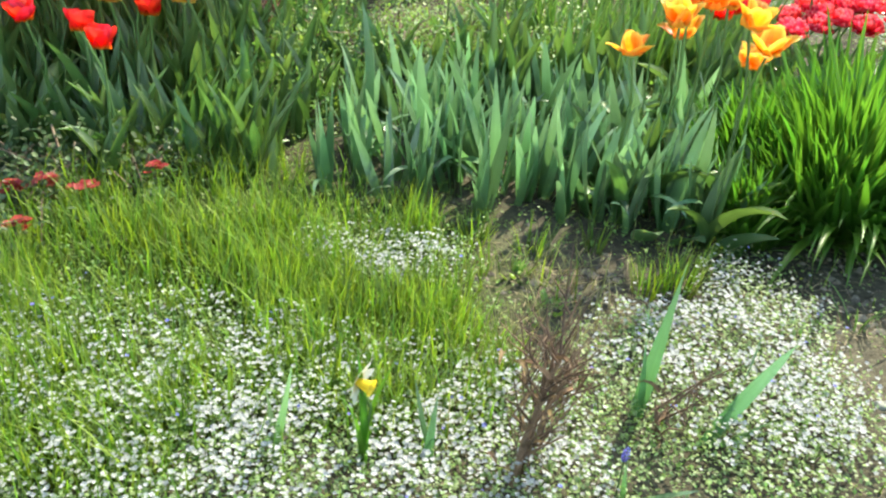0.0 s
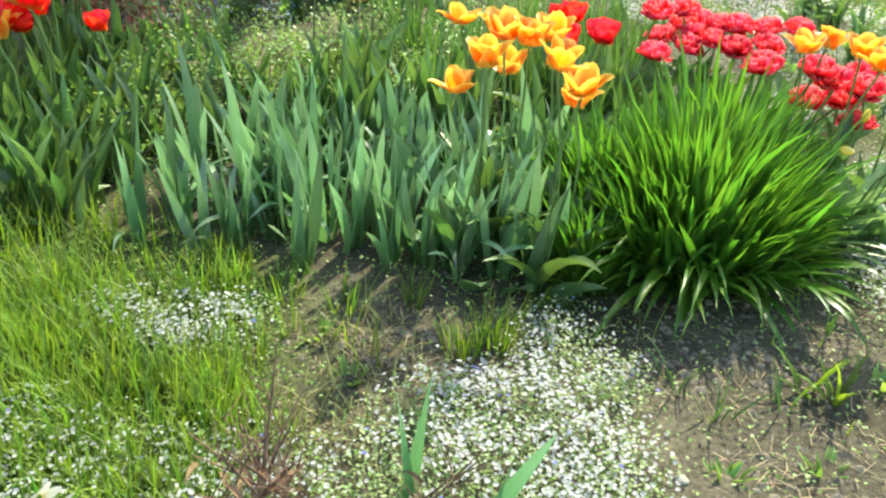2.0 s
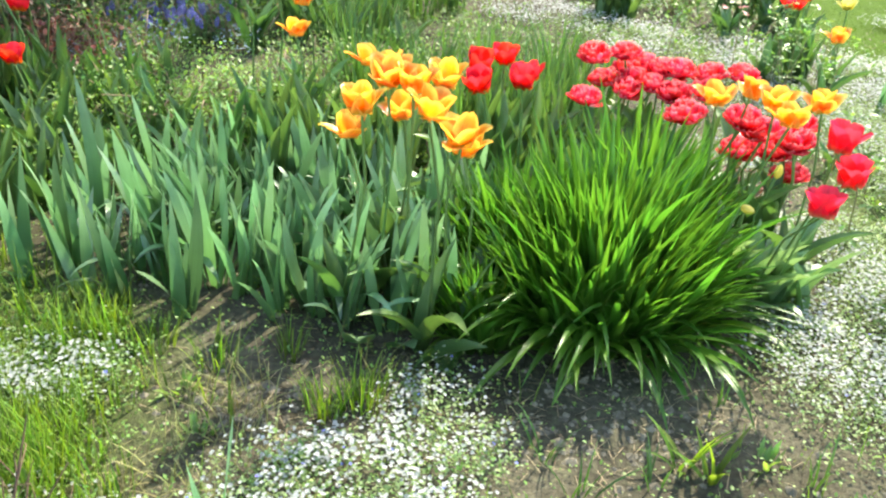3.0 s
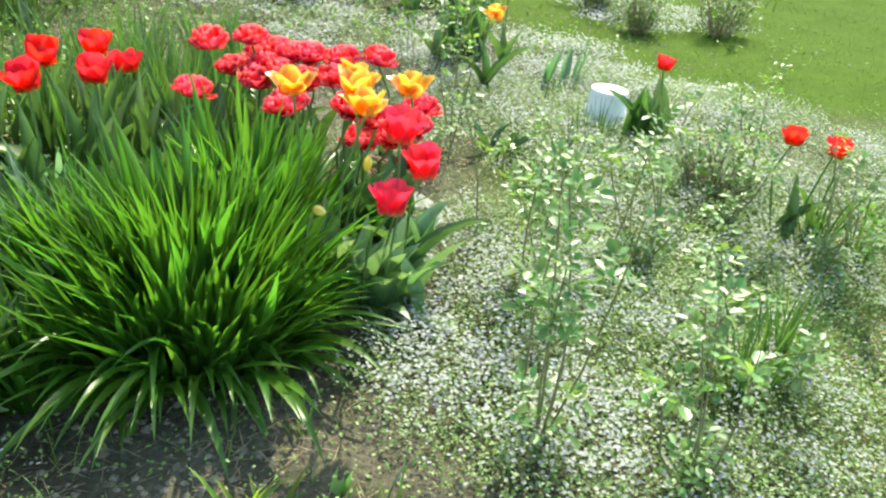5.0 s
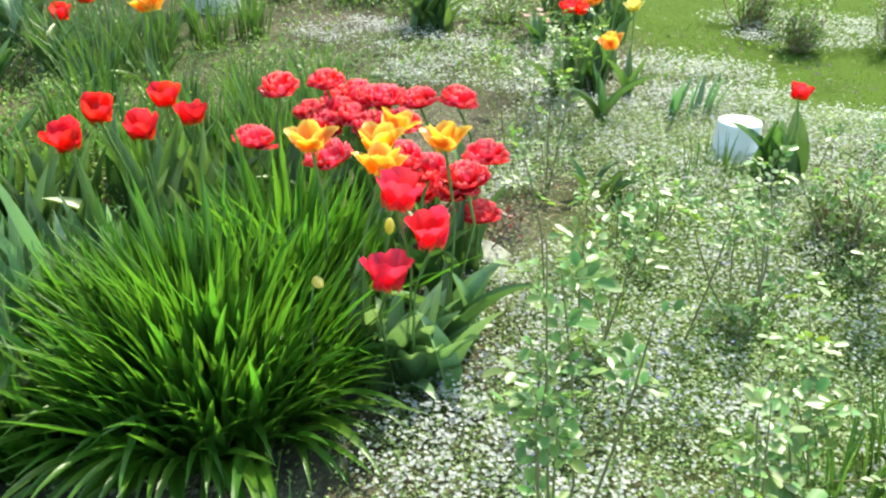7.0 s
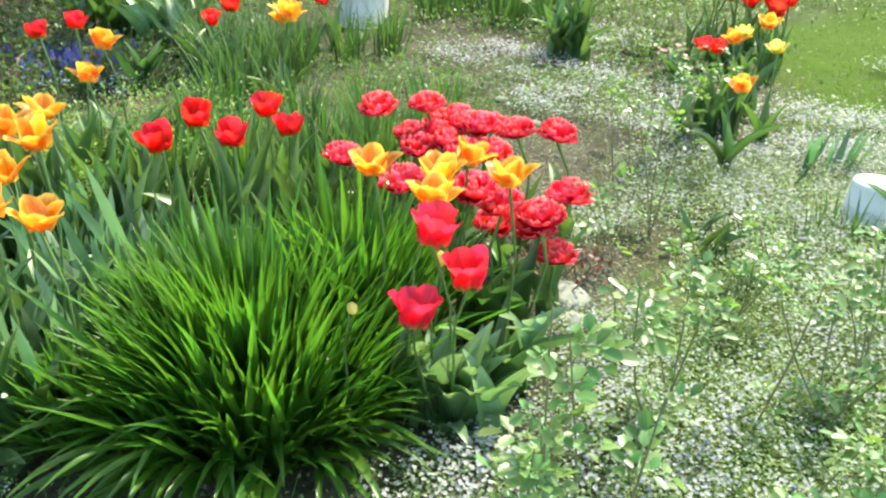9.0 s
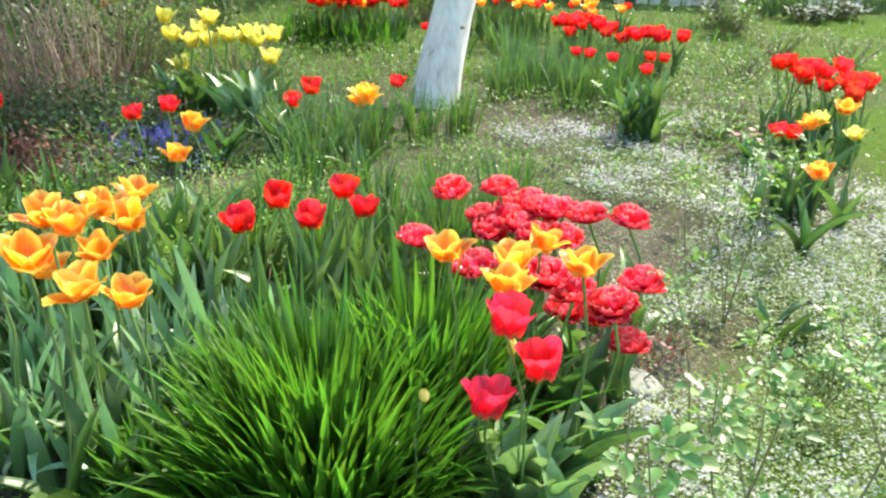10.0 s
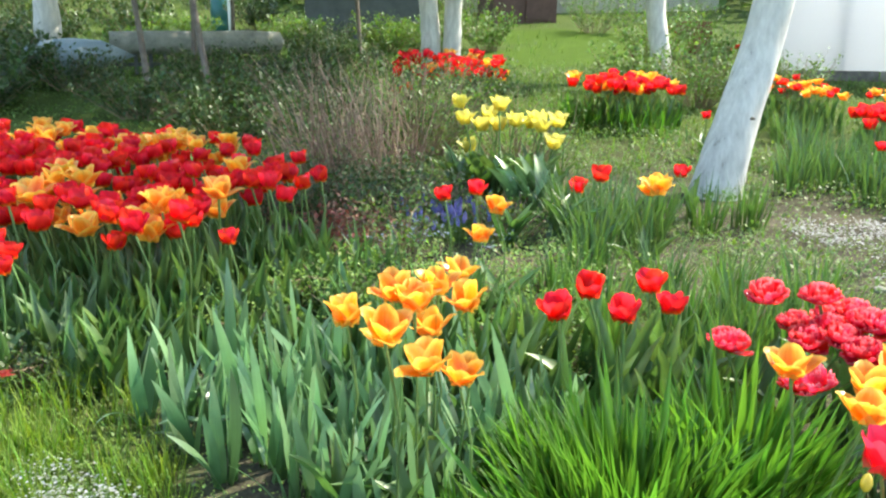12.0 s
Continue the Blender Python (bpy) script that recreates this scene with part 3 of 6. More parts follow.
BLOOMS = {
    "orange": [ring(3, M_ORANGE, 0.0, (0.08, 0.006, 0.052, 0.062, 0.056, 0.068, 0.20, 0.010), 3, 0.17, ragged=0.0025, nu=9, nv=9, blunt=0.36),
               ring(3, M_ORANGE, 1.05, (0.08, 0.006, 0.038, 0.042, 0.067, 0.066, 0.25, 0.003), 3, 0.15, ragged=0.0025, nu=9, nv=9, blunt=0.36)],
    "goblet": [ring(3, M_PINK, 0.0, (0.08, 0.006, 0.042, 0.062, 0.076, 0.080, 0.22), 2, 0.06, ragged=0.001, nv=8, blunt=0.36),
               ring(3, M_PINK, 1.05, (0.08, 0.006, 0.034, 0.050, 0.077, 0.074, 0.25), 2, 0.06, ragged=0.001, nv=8, blunt=0.36)],
    "red": [ring(3, M_RED, 0.0, (0.07, 0.005, 0.044, 0.043, 0.055, 0.062, 0.25), 3, 0.08, ragged=0.0014, nv=8, blunt=0.38),
            ring(3, M_RED, 1.05, (0.07, 0.005, 0.036, 0.033, 0.057, 0.056, 0.27), 3, 0.08, ragged=0.0014, nv=8, blunt=0.38)],
    "yellow": [ring(3, M_YELLOW, 0.0, (0.07, 0.005, 0.042, 0.048, 0.052, 0.054, 0.23, 0.006), 2, 0.12, ragged=0.001, blunt=0.45),
               ring(3, M_YELLOW, 1.05, (0.07, 0.005, 0.032, 0.032, 0.057, 0.050, 0.25), 2, 0.1, ragged=0.001, blunt=0.45)],
    "fringed": [ring(9, M_FRINGE, 0.0, (0.05, 0.005, 0.058, 0.050, 0.022, 0.040, 0.16), 3, 0.10, ragged=0.0045, nu=11, nv=7, blunt=0.3),
                ring(9, M_FRINGE, 0.35, (0.05, 0.005, 0.052, 0.042, 0.036, 0.036, 0.16), 3, 0.10, ragged=0.0045, nu=11, nv=7, blunt=0.3),
                ring(7, M_FRINGE, 0.1, (0.05, 0.005, 0.038, 0.028, 0.046, 0.034, 0.18), 3, 0.12, ragged=0.0045, nu=11, nv=7, blunt=0.3),
                ring(5, M_FRINGE, 0.6, (0.05, 0.004, 0.022, 0.014, 0.051, 0.030, 0.18), 3, 0.12, ragged=0.0045, nu=11, nv=7, blunt=0.3)],
}
ONE_BLOOM = {}


def whole_bloom(kind):
    """The same bloom as one mesh, for far tulips."""
    if kind not in ONE_BLOOM:
        pieces = []
        for count, meshes, turn, loose in BLOOMS[kind]:
            for k in range(count):
                pieces.append(moved(arrays(meshes[k % len(meshes)]), Matrix.Rotation(turn + k * 2 * math.pi / count, 4, "Z") @ Matrix.Rotation(RNG.normal(0.0, loose), 4, "Y")))
        v, f, u = merged(pieces)
        ONE_BLOOM[kind] = bare(v, f, BLOOMS[kind][0][1][0].materials[0], u)
    return ONE_BLOOM[kind]


STEMS = []
for _k in range(4):
    _b = RNG.uniform(-0.03, 0.03, 2)
    STEMS.append(bare(*tube([(0, 0, -0.02), (_b[0] * 0.6, _b[1] * 0.6, 0.35), (_b[0], _b[1], 0.7), (0, 0, 1.0)], [0.0045, 0.004, 0.0036, 0.0042], 7)[:2], M_STEM,
                      tube([(0, 0, 0), (0, 0, 0.35), (0, 0, 0.7), (0, 0, 1.0)], [1, 1, 1, 1], 7)[2]))

TULIP_WORDS = {"orange": "orange tulip flamed yellow, wide open", "goblet": "hot pink single tulip, cupped", "red": "scarlet red tulip, rounded cup",
               "yellow": "pale lemon yellow tulip, open", "fringed": "crimson pink double tulip with fringed petals"}


def tulip(kind, x, y, z, size=1.0, leaves=3, near=True, tilt=None, where="", group="", drift=0.05, leafsize=1.0, shapes=TULIP_LEAVES, back=0.0):
    """A tulip whose bloom has its middle near z: stem, leaves at the foot, bloom of single petals where near."""
    h = z - 0.03 * size + float(terrain(x, y))
    fx, fy = x + RNG.normal(0, drift) * 0.6, y + back + RNG.normal(0, drift) * 0.6
    gz = float(ground_z(fx, fy))
    base = thing("tulip", fx, fy, TULIP_WORDS[kind] + (" " + where if where else ""), "tulip", group)
    stem = place("stem", STEMS[int(RNG.integers(4))], base)
    top = Vector((x - fx, y - fy, h - gz))
    length = top.length
    rot = Vector((0, 0, 1)).rotation_difference(top.normalized()).to_matrix().to_4x4()
    stem.matrix_basis = rot @ Matrix.Diagonal((size, size, length, 1))
    t = RNG.uniform(0.05, 0.3) if tilt is None else tilt
    m = Matrix.Translation(top) @ Matrix.Rotation(RNG.uniform(0, 6.28), 4, "Z") @ Matrix.Rotation(t, 4, "X") @ Matrix.Diagonal((size, size, size, 1))
    if near:
        bloom = place("bloom", HEART, base, m)
        for count, meshes, turn, loose in BLOOMS[kind]:
            for k in range(count):
                a = turn + k * 2 * math.pi / count + RNG.normal(0, 0.06)
                pm = Matrix.Rotation(a, 4, "Z") @ Matrix.Rotation(RNG.normal(0.0, loose), 4, "Y")
                place("petal", meshes[k % len(meshes)], bloom, pm)
    else:
        tagged(place("bloom", whole_bloom(kind), base, m), kind="stuff")
    turn = RNG.uniform(0, 360)
    for k in range(leaves):
        s = RNG.uniform(0.75, 1.15) * leafsize
        place("leaf", shapes[int(RNG.integers(len(shapes)))], base, pose(0, 0, -0.005, 0, 0, turn + k * 360 / leaves + RNG.uniform(-30, 30)) @ Matrix.Diagonal((s, s, s, 1)))
    return base


def clump(name, label, category, x, y, radius, n, L, W, lean, bend, mat, prof="lily", segs=4, group="", kind="", part_name="foliage", single=0):
    """A tuft of narrow leaves in one part."""
    a, r = RNG.uniform(0, 6.283, n), radius * np.sqrt(RNG.uniform(0, 1, n))
    bx, by = r * np.cos(a), r * np.sin(a)
    base = thing(name, x, y, label, category, group, kind)
    out = a + RNG.normal(0, 0.6, n)
    v, f, u = blades(np.stack([bx, by, np.full(n, -0.01)], -1), out, L * RNG.uniform(0.6, 1.1, n), W * RNG.uniform(0.7, 1.2, n),
                     RNG.uniform(*lean, n) * (0.35 + 0.65 * r / max(radius, 1e-4)), RNG.uniform(*bend, n), segs, prof, 0.25, RNG.uniform(-0.6, 0.6, n))
    tagged(link_mesh(part_name, v, f, mat, base, u), kind="stuff" if n > 30 else "")
    for _ in range(single):
        q, s = RNG.uniform(0, 6.283), RNG.uniform(0.8, 1.12)
        place("leaf", NARC_LEAVES[int(RNG.integers(8))], base, pose(0.7 * radius * math.cos(q), 0.7 * radius * math.sin(q), -0.01, 0, 0, math.degrees(q) + RNG.normal(0, 25)) @ Matrix.Diagonal((s, s, s, 1)))
    return base


# ---- daylily ----
def daylily(x, y, radius, n, scale, n_out, n_inner, label):
    """A dome of strap leaves, upright in the middle and leaning outwards, with a drooping skirt."""
    base = thing("daylily_clump", x, y, label, "daylily", "daylily clumps")
    for k in range(n + n_out):
        a, outer = RNG.uniform(0, 6.283), k >= n
        q = RNG.uniform(0.6, 1.0) if outer else math.sqrt(RNG.uniform(0, 1))
        if outer and k % 3:
            a = -1.6 + RNG.normal(0, 0.75)
        me = LILY_OUT[int(RNG.integers(12))] if outer else LILY_MID[int(RNG.integers(10))] if q > 0.72 and k % 2 else LILY_UP[int(RNG.integers(20))]
        s = scale * (RNG.uniform(0.62, 0.95) if outer else RNG.uniform(0.62, 1.08) * (1.0 - 0.18 * q * q))
        tip = RNG.normal(0, 8) if outer else 25 * q ** 2.2 + RNG.normal(0, 7)
        r = radius * q
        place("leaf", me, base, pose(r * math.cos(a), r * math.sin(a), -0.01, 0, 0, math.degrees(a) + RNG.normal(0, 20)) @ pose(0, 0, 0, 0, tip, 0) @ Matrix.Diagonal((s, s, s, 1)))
    a, q = RNG.uniform(0, 6.283, n_inner), np.sqrt(RNG.uniform(0, 1, n_inner))
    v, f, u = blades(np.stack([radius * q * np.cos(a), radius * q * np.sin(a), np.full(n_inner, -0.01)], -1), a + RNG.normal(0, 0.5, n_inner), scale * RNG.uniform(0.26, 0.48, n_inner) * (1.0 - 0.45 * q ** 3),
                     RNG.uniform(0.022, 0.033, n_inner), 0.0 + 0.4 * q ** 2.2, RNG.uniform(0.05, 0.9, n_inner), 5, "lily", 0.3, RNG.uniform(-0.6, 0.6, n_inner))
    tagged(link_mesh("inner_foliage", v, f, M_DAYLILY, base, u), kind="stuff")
    return base


daylily(1.32, 2.29, 0.28, 300, 1.1, 66, 950, "bright green daylily clump with long arching strap leaves")
daylily(1.46, 2.64, 0.22, 180, 1.12, 16, 460, "bright green daylily clump growing behind a larger one")
daylily(1.05, 2.45, 0.16, 80, 0.9, 6, 350, "bright green young daylily clump beside orange tulips")
daylily(0.97, 2.08, 0.09, 50, 0.62, 14, 250, "short bright green daylily tuft beside the irises")

# ---- iris ----
def iris_fan(x, y, turn, n, scale, bent=0):
    base = thing("iris", x, y, "blue-green bearded iris fan of sword leaves, not in flower", "iris", "irises in the bed")
    for k in range(n):
        f = (k - (n - 1) / 2) / max(n - 1, 1)
        s = scale * (1.05 - 0.5 * abs(f)) * RNG.uniform(0.72, 1.15)
        me = IRIS_BENT[int(RNG.integers(8))] if k < bent else IRIS_LEAVES[int(RNG.integers(24))]
        side = 0 if f >= 0 else 180
        place("leaf", me, base, pose(f * 0.07, RNG.normal(0, 0.008), -0.01, 0, 0, side + RNG.normal(0, 34)) @ pose(0, 0, 0, RNG.normal(0, 7), abs(f) * 13 + RNG.normal(0, 7), 0) @ Matrix.Diagonal((s, s, s, 1)))
    base.matrix_basis = pose(x, y, float(ground_z(x, y)), RNG.normal(0, 5), RNG.normal(0, 5), turn)


IRIS_SPOTS = []
for _k in range(1500):
    if len(IRIS_SPOTS) >= 94:
        break
    _x, _y = RNG.uniform(-0.38, 0.90), RNG.uniform(1.95, 2.95)
    if _y < 2.02 + 0.15 * abs(_x - 0.15) - 0.06 * (_x > 0.3) or (_x < -0.2 and _y > 2.5):
        continue
    if all((_x - a) ** 2 + (_y - b) ** 2 > 0.0056 for a, b in IRIS_SPOTS):
        IRIS_SPOTS.append((_x, _y))
for _x, _y in IRIS_SPOTS:
    iris_fan(_x, _y, RNG.uniform(0, 360), int(RNG.integers(5, 8)), RNG.uniform(0.82, 1.1) * (1.0 if _y < 2.5 else 0.9), int(RNG.integers(0, 2)) if _y < 2.2 else int(RNG.integers(0, 3)))

# ---- tulips ----
for _x, _y, _z in ((0.63, 2.05, 0.655), (0.80, 1.99, 0.68), (0.67, 2.19, 0.69), (0.74, 2.18, 0.68), (0.66, 2.39, 0.65), (0.54, 2.66, 0.60), (0.81, 2.31, 0.66), (0.70, 2.31, 0.56),
                   (0.88, 2.05, 0.60), (0.88, 2.18, 0.52), (0.55, 2.28, 0.50)):
    tulip("orange", _x, _y, _z, 1.02, 3, where="among iris leaves", group="orange tulips by the irises")
for _x, _y, _z in ((0.89, 2.68, 0.55), (0.876, 2.91, 0.55), (1.03, 2.83, 0.53), (0.96, 3.22, 0.50), (1.064, 3.16, 0.46)):
    tulip("red", _x, _y, _z, 1.26, 3, where="in a loose row", group="red tulips behind the daylily")
for _x, _y, _z in ((1.80, 2.127, 0.64), (1.87, 2.16, 0.54), (1.785, 2.07, 0.487)):
    tulip("goblet", _x, _y, _z, 0.88, 3, tilt=0.15, back=0.22, where="at the front of its group", group="pink tulips beside the daylily", leafsize=1.0, shapes=TULIP_BROAD)
for _x, _y, _z in ((1.575, 2.47, 0.63), (1.736, 2.46, 0.63), (1.748, 2.74, 0.58), (1.89, 2.52, 0.62), (1.747, 2.34, 0.625)):
    tulip("orange", _x, _y, _z, 0.96, 3, where="among pink tulips", group="orange tulips among pink ones")
for _x, _y, _z in ((1.38, 3.54, 0.36), (1.50, 3.46, 0.40), (1.60, 3.48, 0.44), (1.73, 3.24, 0.43), (1.79, 3.43, 0.45), (1.92, 3.46, 0.45), (1.57, 2.76, 0.49), (1.81, 2.92, 0.33),
                   (1.92, 2.90, 0.35), (1.76, 2.79, 0.48), (1.99, 2.87, 0.27), (2.01, 2.98, 0.42), (1.27, 3.10, 0.41), (1.31, 3.36, 0.51), (1.45, 3.50, 0.49), (1.63, 3.30, 0.40),
                   (1.45, 3.36, 0.38), (1.55, 3.58, 0.43), (1.95, 2.80, 0.42), (1.68, 3.55, 0.42), (1.56, 3.38, 0.40), (1.66, 3.42, 0.46), (1.48, 3.60, 0.40), (1.84, 2.80, 0.44)):
    tulip("fringed", _x, _y, _z, 1.38, 2, where="beside the daylily", group="fringed pink tulips")
# behind the row, towards the tree
for _x, _y, _z, _k in ((0.08, 3.49, 0.46, "orange"), (0.07, 3.63, 0.56, "orange"), (-0.16, 3.56, 0.60, "red"), (-0.02, 3.6, 0.64, "red"), (-0.30, 5.2, 0.36, "red"), (0.0, 4.87, 0.52, "red"),
                       (0.40, 4.72, 0.52, "orange"), (0.30, 4.92, 0.47, "orange"), (0.0, 6.24, 0.34, "red")):
    tulip(_k, _x, _y, _z, 1.5 if _y > 4.5 else 1.1, 3, where="standing alone in mixed leaves", group="scattered tulips")
# yellow group
for _x, _y, _z in ((-1.76, 6.14, 0.36), (-1.40, 6.0, 0.74), (-1.85, 6.1, 0.72), (-1.75, 6.05, 0.60), (-1.62, 6.1, 0.55), (-1.68, 6.3, 0.62), (-1.50, 6.15, 0.56), (-1.38, 6.2, 0.60),
                   (-1.22, 6.3, 0.62), (-1.1, 6.4, 0.60), (-1.02, 6.2, 0.46), (-1.3, 6.35, 0.58), (-1.15, 6.25, 0.57)):
    tulip("yellow", _x, _y, _z, 1.95, 3, where="in a bright group", group="pale yellow tulips", leafsize=1.2)


def tulip_mass(spots_, label):
    """The rest of a dense bed, past what can be told apart."""
    base = thing("tulip_mass", spots_[0][1], spots_[0][2], label, "tulips", kind="stuff")
    inv = base.matrix_basis.inverted()
    blooms, stems, leaves = {}, [], []
    for kind, x, y, z, size in spots_:
        top, foot = z + float(terrain(x, y)), float(ground_z(x, y))
        m = inv @ Matrix.Translation((x, y, top - 0.03)) @ Matrix.Rotation(RNG.uniform(0, 6.28), 4, "Z") @ Matrix.Rotation(RNG.uniform(0, 0.35), 4, "X") @ Matrix.Diagonal((size, size, size, 1))
        blooms.setdefault(kind, []).append(moved(arrays(whole_bloom(kind)), m))
        stems.append(moved(arrays(STEMS[int(RNG.integers(4))]), inv @ Matrix.Translation((x, y, foot)) @ Matrix.Diagonal((1, 1, top - 0.03 - foot, 1))))
        for _ in range(3):
            s = RNG.uniform(0.8, 1.2)
            leaves.append(moved(arrays(TULIP_UP[int(RNG.integers(8))]), inv @ pose(x, y, foot, 0, 0, RNG.uniform(0, 360)) @ Matrix.Diagonal((s, s, s, 1))))
    for kind, made in blooms.items():
        v, f, u = merged(made)
        tagged(link_mesh("blooms", v, f, whole_bloom(kind).materials[0], base, u), kind="stuff")
    for name, made, mat in (("stalkwork", stems, M_STEM), ("foliage", leaves, M_TULIP)):
        v, f, u = merged(made)
        tagged(link_mesh(name, v, f, mat, base, u), kind="stuff")


def bed(kinds, shares, n, cx, cy, rx, ry, zlo, zhi, where, group, size=1.1, leaves=2, keep=None, single=999, drift=None, petals=999):
    """Tulips spread unevenly over an oval bed; those past the nearest few are joined."""
    done = []
    for _ in range(n * 12):
        if len(done) >= n:
            break
        a, r = RNG.uniform(0, 6.283), math.sqrt(RNG.uniform(0, 1))
        x, y = cx + rx * r * math.cos(a), cy + ry * r * math.sin(a)
        if (keep and not keep(x, y)) or any((x - p[1]) ** 2 + (y - p[2]) ** 2 < 0.004 for p in done):
            continue
        kind = drift(x, y) if drift else kinds[int(RNG.choice(len(kinds), p=shares))]
        done.append((kind, x, y, RNG.uniform(zlo, zhi), size * RNG.uniform(0.9, 1.1)))
    done.sort(key=lambda p: (p[1] - 0.2) ** 2 + (p[2] - 2.0) ** 2)
    for k, (kind, x, y, z, s) in enumerate(done[:single]):
        tulip(kind, x, y, z, s, leaves if k < petals else 1, y < 7.2 and k < petals, where=where, group=group, shapes=TULIP_UP)
    if done[single:]:
        tulip_mass(done[single:], "dense mass of " + " and ".join(kinds) + " tulips " + where)


def bed_drift(x, y):
    """Orange drifts along the front and at the back of the scarlet bed."""
    near = float(blob(x, y, [(-1.12, 2.6, 0.24, 0.3), (-1.75, 2.66, 0.4, 0.2), (-1.1, 2.95, 0.2, 0.22), (-2.3, 3.8, 0.45, 0.3), (-3.3, 3.4, 0.35, 0.25)]))
    return "orange" if RNG.uniform() < 0.03 + 0.8 * near else "red"


BED_END = -0.86  # where the large bed stops towards the irises
bed(["red", "orange"], [0.84, 0.16], 270, -2.3, 3.1, 1.65, 1.05, 0.46, 0.62, "in a dense bed", "tulips of the large bed", 1.38, 2, lambda x, y: y > 2.15 and y < 3.95 and x < BED_END - 0.3 * (y - 2.6), single=118, drift=bed_drift, petals=42)
bed(["orange", "red"], [0.7, 0.3], 20, -1.35, 2.68, 0.5, 0.32, 0.42, 0.52, "along the bed's front edge", "tulips of the large bed", 1.15, 3, lambda x, y: y > 2.45)
for _x, _y, _z in ((-1.31, 2.12, 0.5), (-1.1, 2.06, 0.5), (-1.0, 1.98, 0.48), (-0.74, 2.8, 0.46)):
    tulip("red", _x, _y, _z, 1.1, 3, where="at the bed's edge", group="tulips of the large bed")
bed(["red", "orange"], [0.9, 0.1], 90, -5.0, 10.4, 0.85, 0.7, 0.36, 0.62, "in a far bed", "tulips of the far bed", 2.1, 2, single=0)
bed(["red", "orange"], [0.75, 0.25], 48, -2.2, 10.2, 0.75, 0.55, 0.42, 0.56, "above bright grassy leaves", "tulips beside the lawn", 1.9, 2, single=0)
bed(["orange", "red"], [0.6, 0.4], 26, -0.3, 11.2, 0.6, 0.4, 0.42, 0.56, "behind the whitewashed tree", "tulips behind the tree", 1.25, 2, single=0)
bed(["orange", "red"], [0.5, 0.5], 12, 0.75, 11.1, 0.4, 0.35, 0.42, 0.52, "near the greenhouse", "tulips near the greenhouse", 1.25, 2, single=0)
bed(["red"], [1.0], 14, 0.85, 9.65, 0.42, 0.35, 0.40, 0.5, "along the narrow bed", "red tulips along the narrow bed", 1.9, 2)
bed(["red"], [1.0], 12, 1.6, 9.3, 0.32, 0.4, 0.40, 0.5, "along the narrow bed", "red tulips along the narrow bed", 1.9, 2)
for _x, _y, _z in ((1.40, 7.49, 0.45), (1.79, 7.67, 0.45), (1.71, 6.96, 0.45), (1.05, 7.8, 0.44), (1.15, 7.9, 0.42), (1.7, 7.3, 0.5), (-0.67, 8.8, 0.45), (-0.5, 8.7, 0.42), (-4.3, 8.32, 0.46), (-4.42, 8.4, 0.42), (-4.2, 8.42, 0.5), (-0.73, 12.08, 0.45), (-0.6, 12.2, 0.5), (-0.82, 12.2, 0.42), (-2.73, 16.2, 0.45), (-2.6, 16.3, 0.5), (-5.25, 19.7, 0.5), (-5.1, 19.8, 0.42)):
    tulip("red", _x, _y, _z, 1.3, 3, _y < 8, where="standing alone in far beds", group="scattered far red tulips")
bed(["red"], [1.0], 16, 2.85, 6.6, 0.34, 0.42, 0.46, 0.6, "in a tall group", "red tulips by the lawn", 1.7, 2)
for _x, _y, _z, _k in ((2.49, 4.88, 0.5, "red"), (2.56, 4.95, 0.48, "red"), (2.65, 5.11, 0.5, "orange"), (2.70, 5.14, 0.53, "yellow"), (2.84, 4.96, 0.5, "yellow"), (2.64, 4.45, 0.42, "orange"), (2.88, 5.65, 0.5, "orange"),
                       (3.35, 2.86, 0.4, "red"), (3.45, 2.76, 0.4, "red"), (3.49, 2.79, 0.39, "red"), (3.26, 3.76, 0.4, "red")):
    tulip(_k, _x, _y, _z, 1.1, 3 if _y > 4 else 1, where="near the lawn", group="tulips by the lawn")
bed(["orange"], [1.0], 9, 3.1, 14.6, 0.35, 0.2, 0.36, 0.46, "before the greenhouse", "orange tulips before the greenhouse", 1.25, 2)

# ---- carpet of tiny white flowers, low leaves, grass ----
WHITE = [(-0.55, 0.98, 1.0, 0.42), (0.15, 1.0, 0.5, 0.36), (0.72, 1.26, 0.37, 0.40), (0.92, 1.66, 0.2, 0.26), (-0.1, 1.68, 0.3, 0.16), (2.12, 2.0, 0.42, 0.5), (1.95, 2.1, 0.26, 0.24), (1.9, 1.9, 0.2, 0.2), (2.1, 2.75, 0.22, 0.25), (2.32, 2.6, 0.35, 0.55),
         (3.0, 2.5, 0.85, 0.9), (3.25, 3.5, 0.9, 0.75), (2.75, 4.25, 0.7, 0.7), (2.35, 5.4, 0.5, 0.7), (1.25, 6.35, 0.6, 0.45), (1.9, 5.3, 0.5, 0.4), (1.8, 5.9, 0.5, 0.4), (4.3, 2.9, 0.6, 0.7), (2.5, 1.45, 0.6, 0.4), (4.6, 6.4, 0.85, 0.42), (4.5, 7.0, 0.8, 0.4), (2.0, 3.7, 0.35, 0.35), (3.9, 4.3, 0.7, 0.5), (4.7, 3.5, 0.7, 0.6), (3.3, 5.2, 0.6, 0.8), (2.0, 7.3, 0.5, 0.5)]
BARE = [(0.45, 1.66, 0.36, 0.16), (1.28, 1.78, 0.42, 0.28), (1.5, 1.2, 0.45, 0.34), (1.78, 4.2, 0.35, 0.6), (3.3, 2.1, 0.36, 0.27), (2.21, 3.4, 0.2, 0.3), (0.35, 5.2, 0.35, 0.4), (-0.1, 6.4, 0.4, 0.35)]
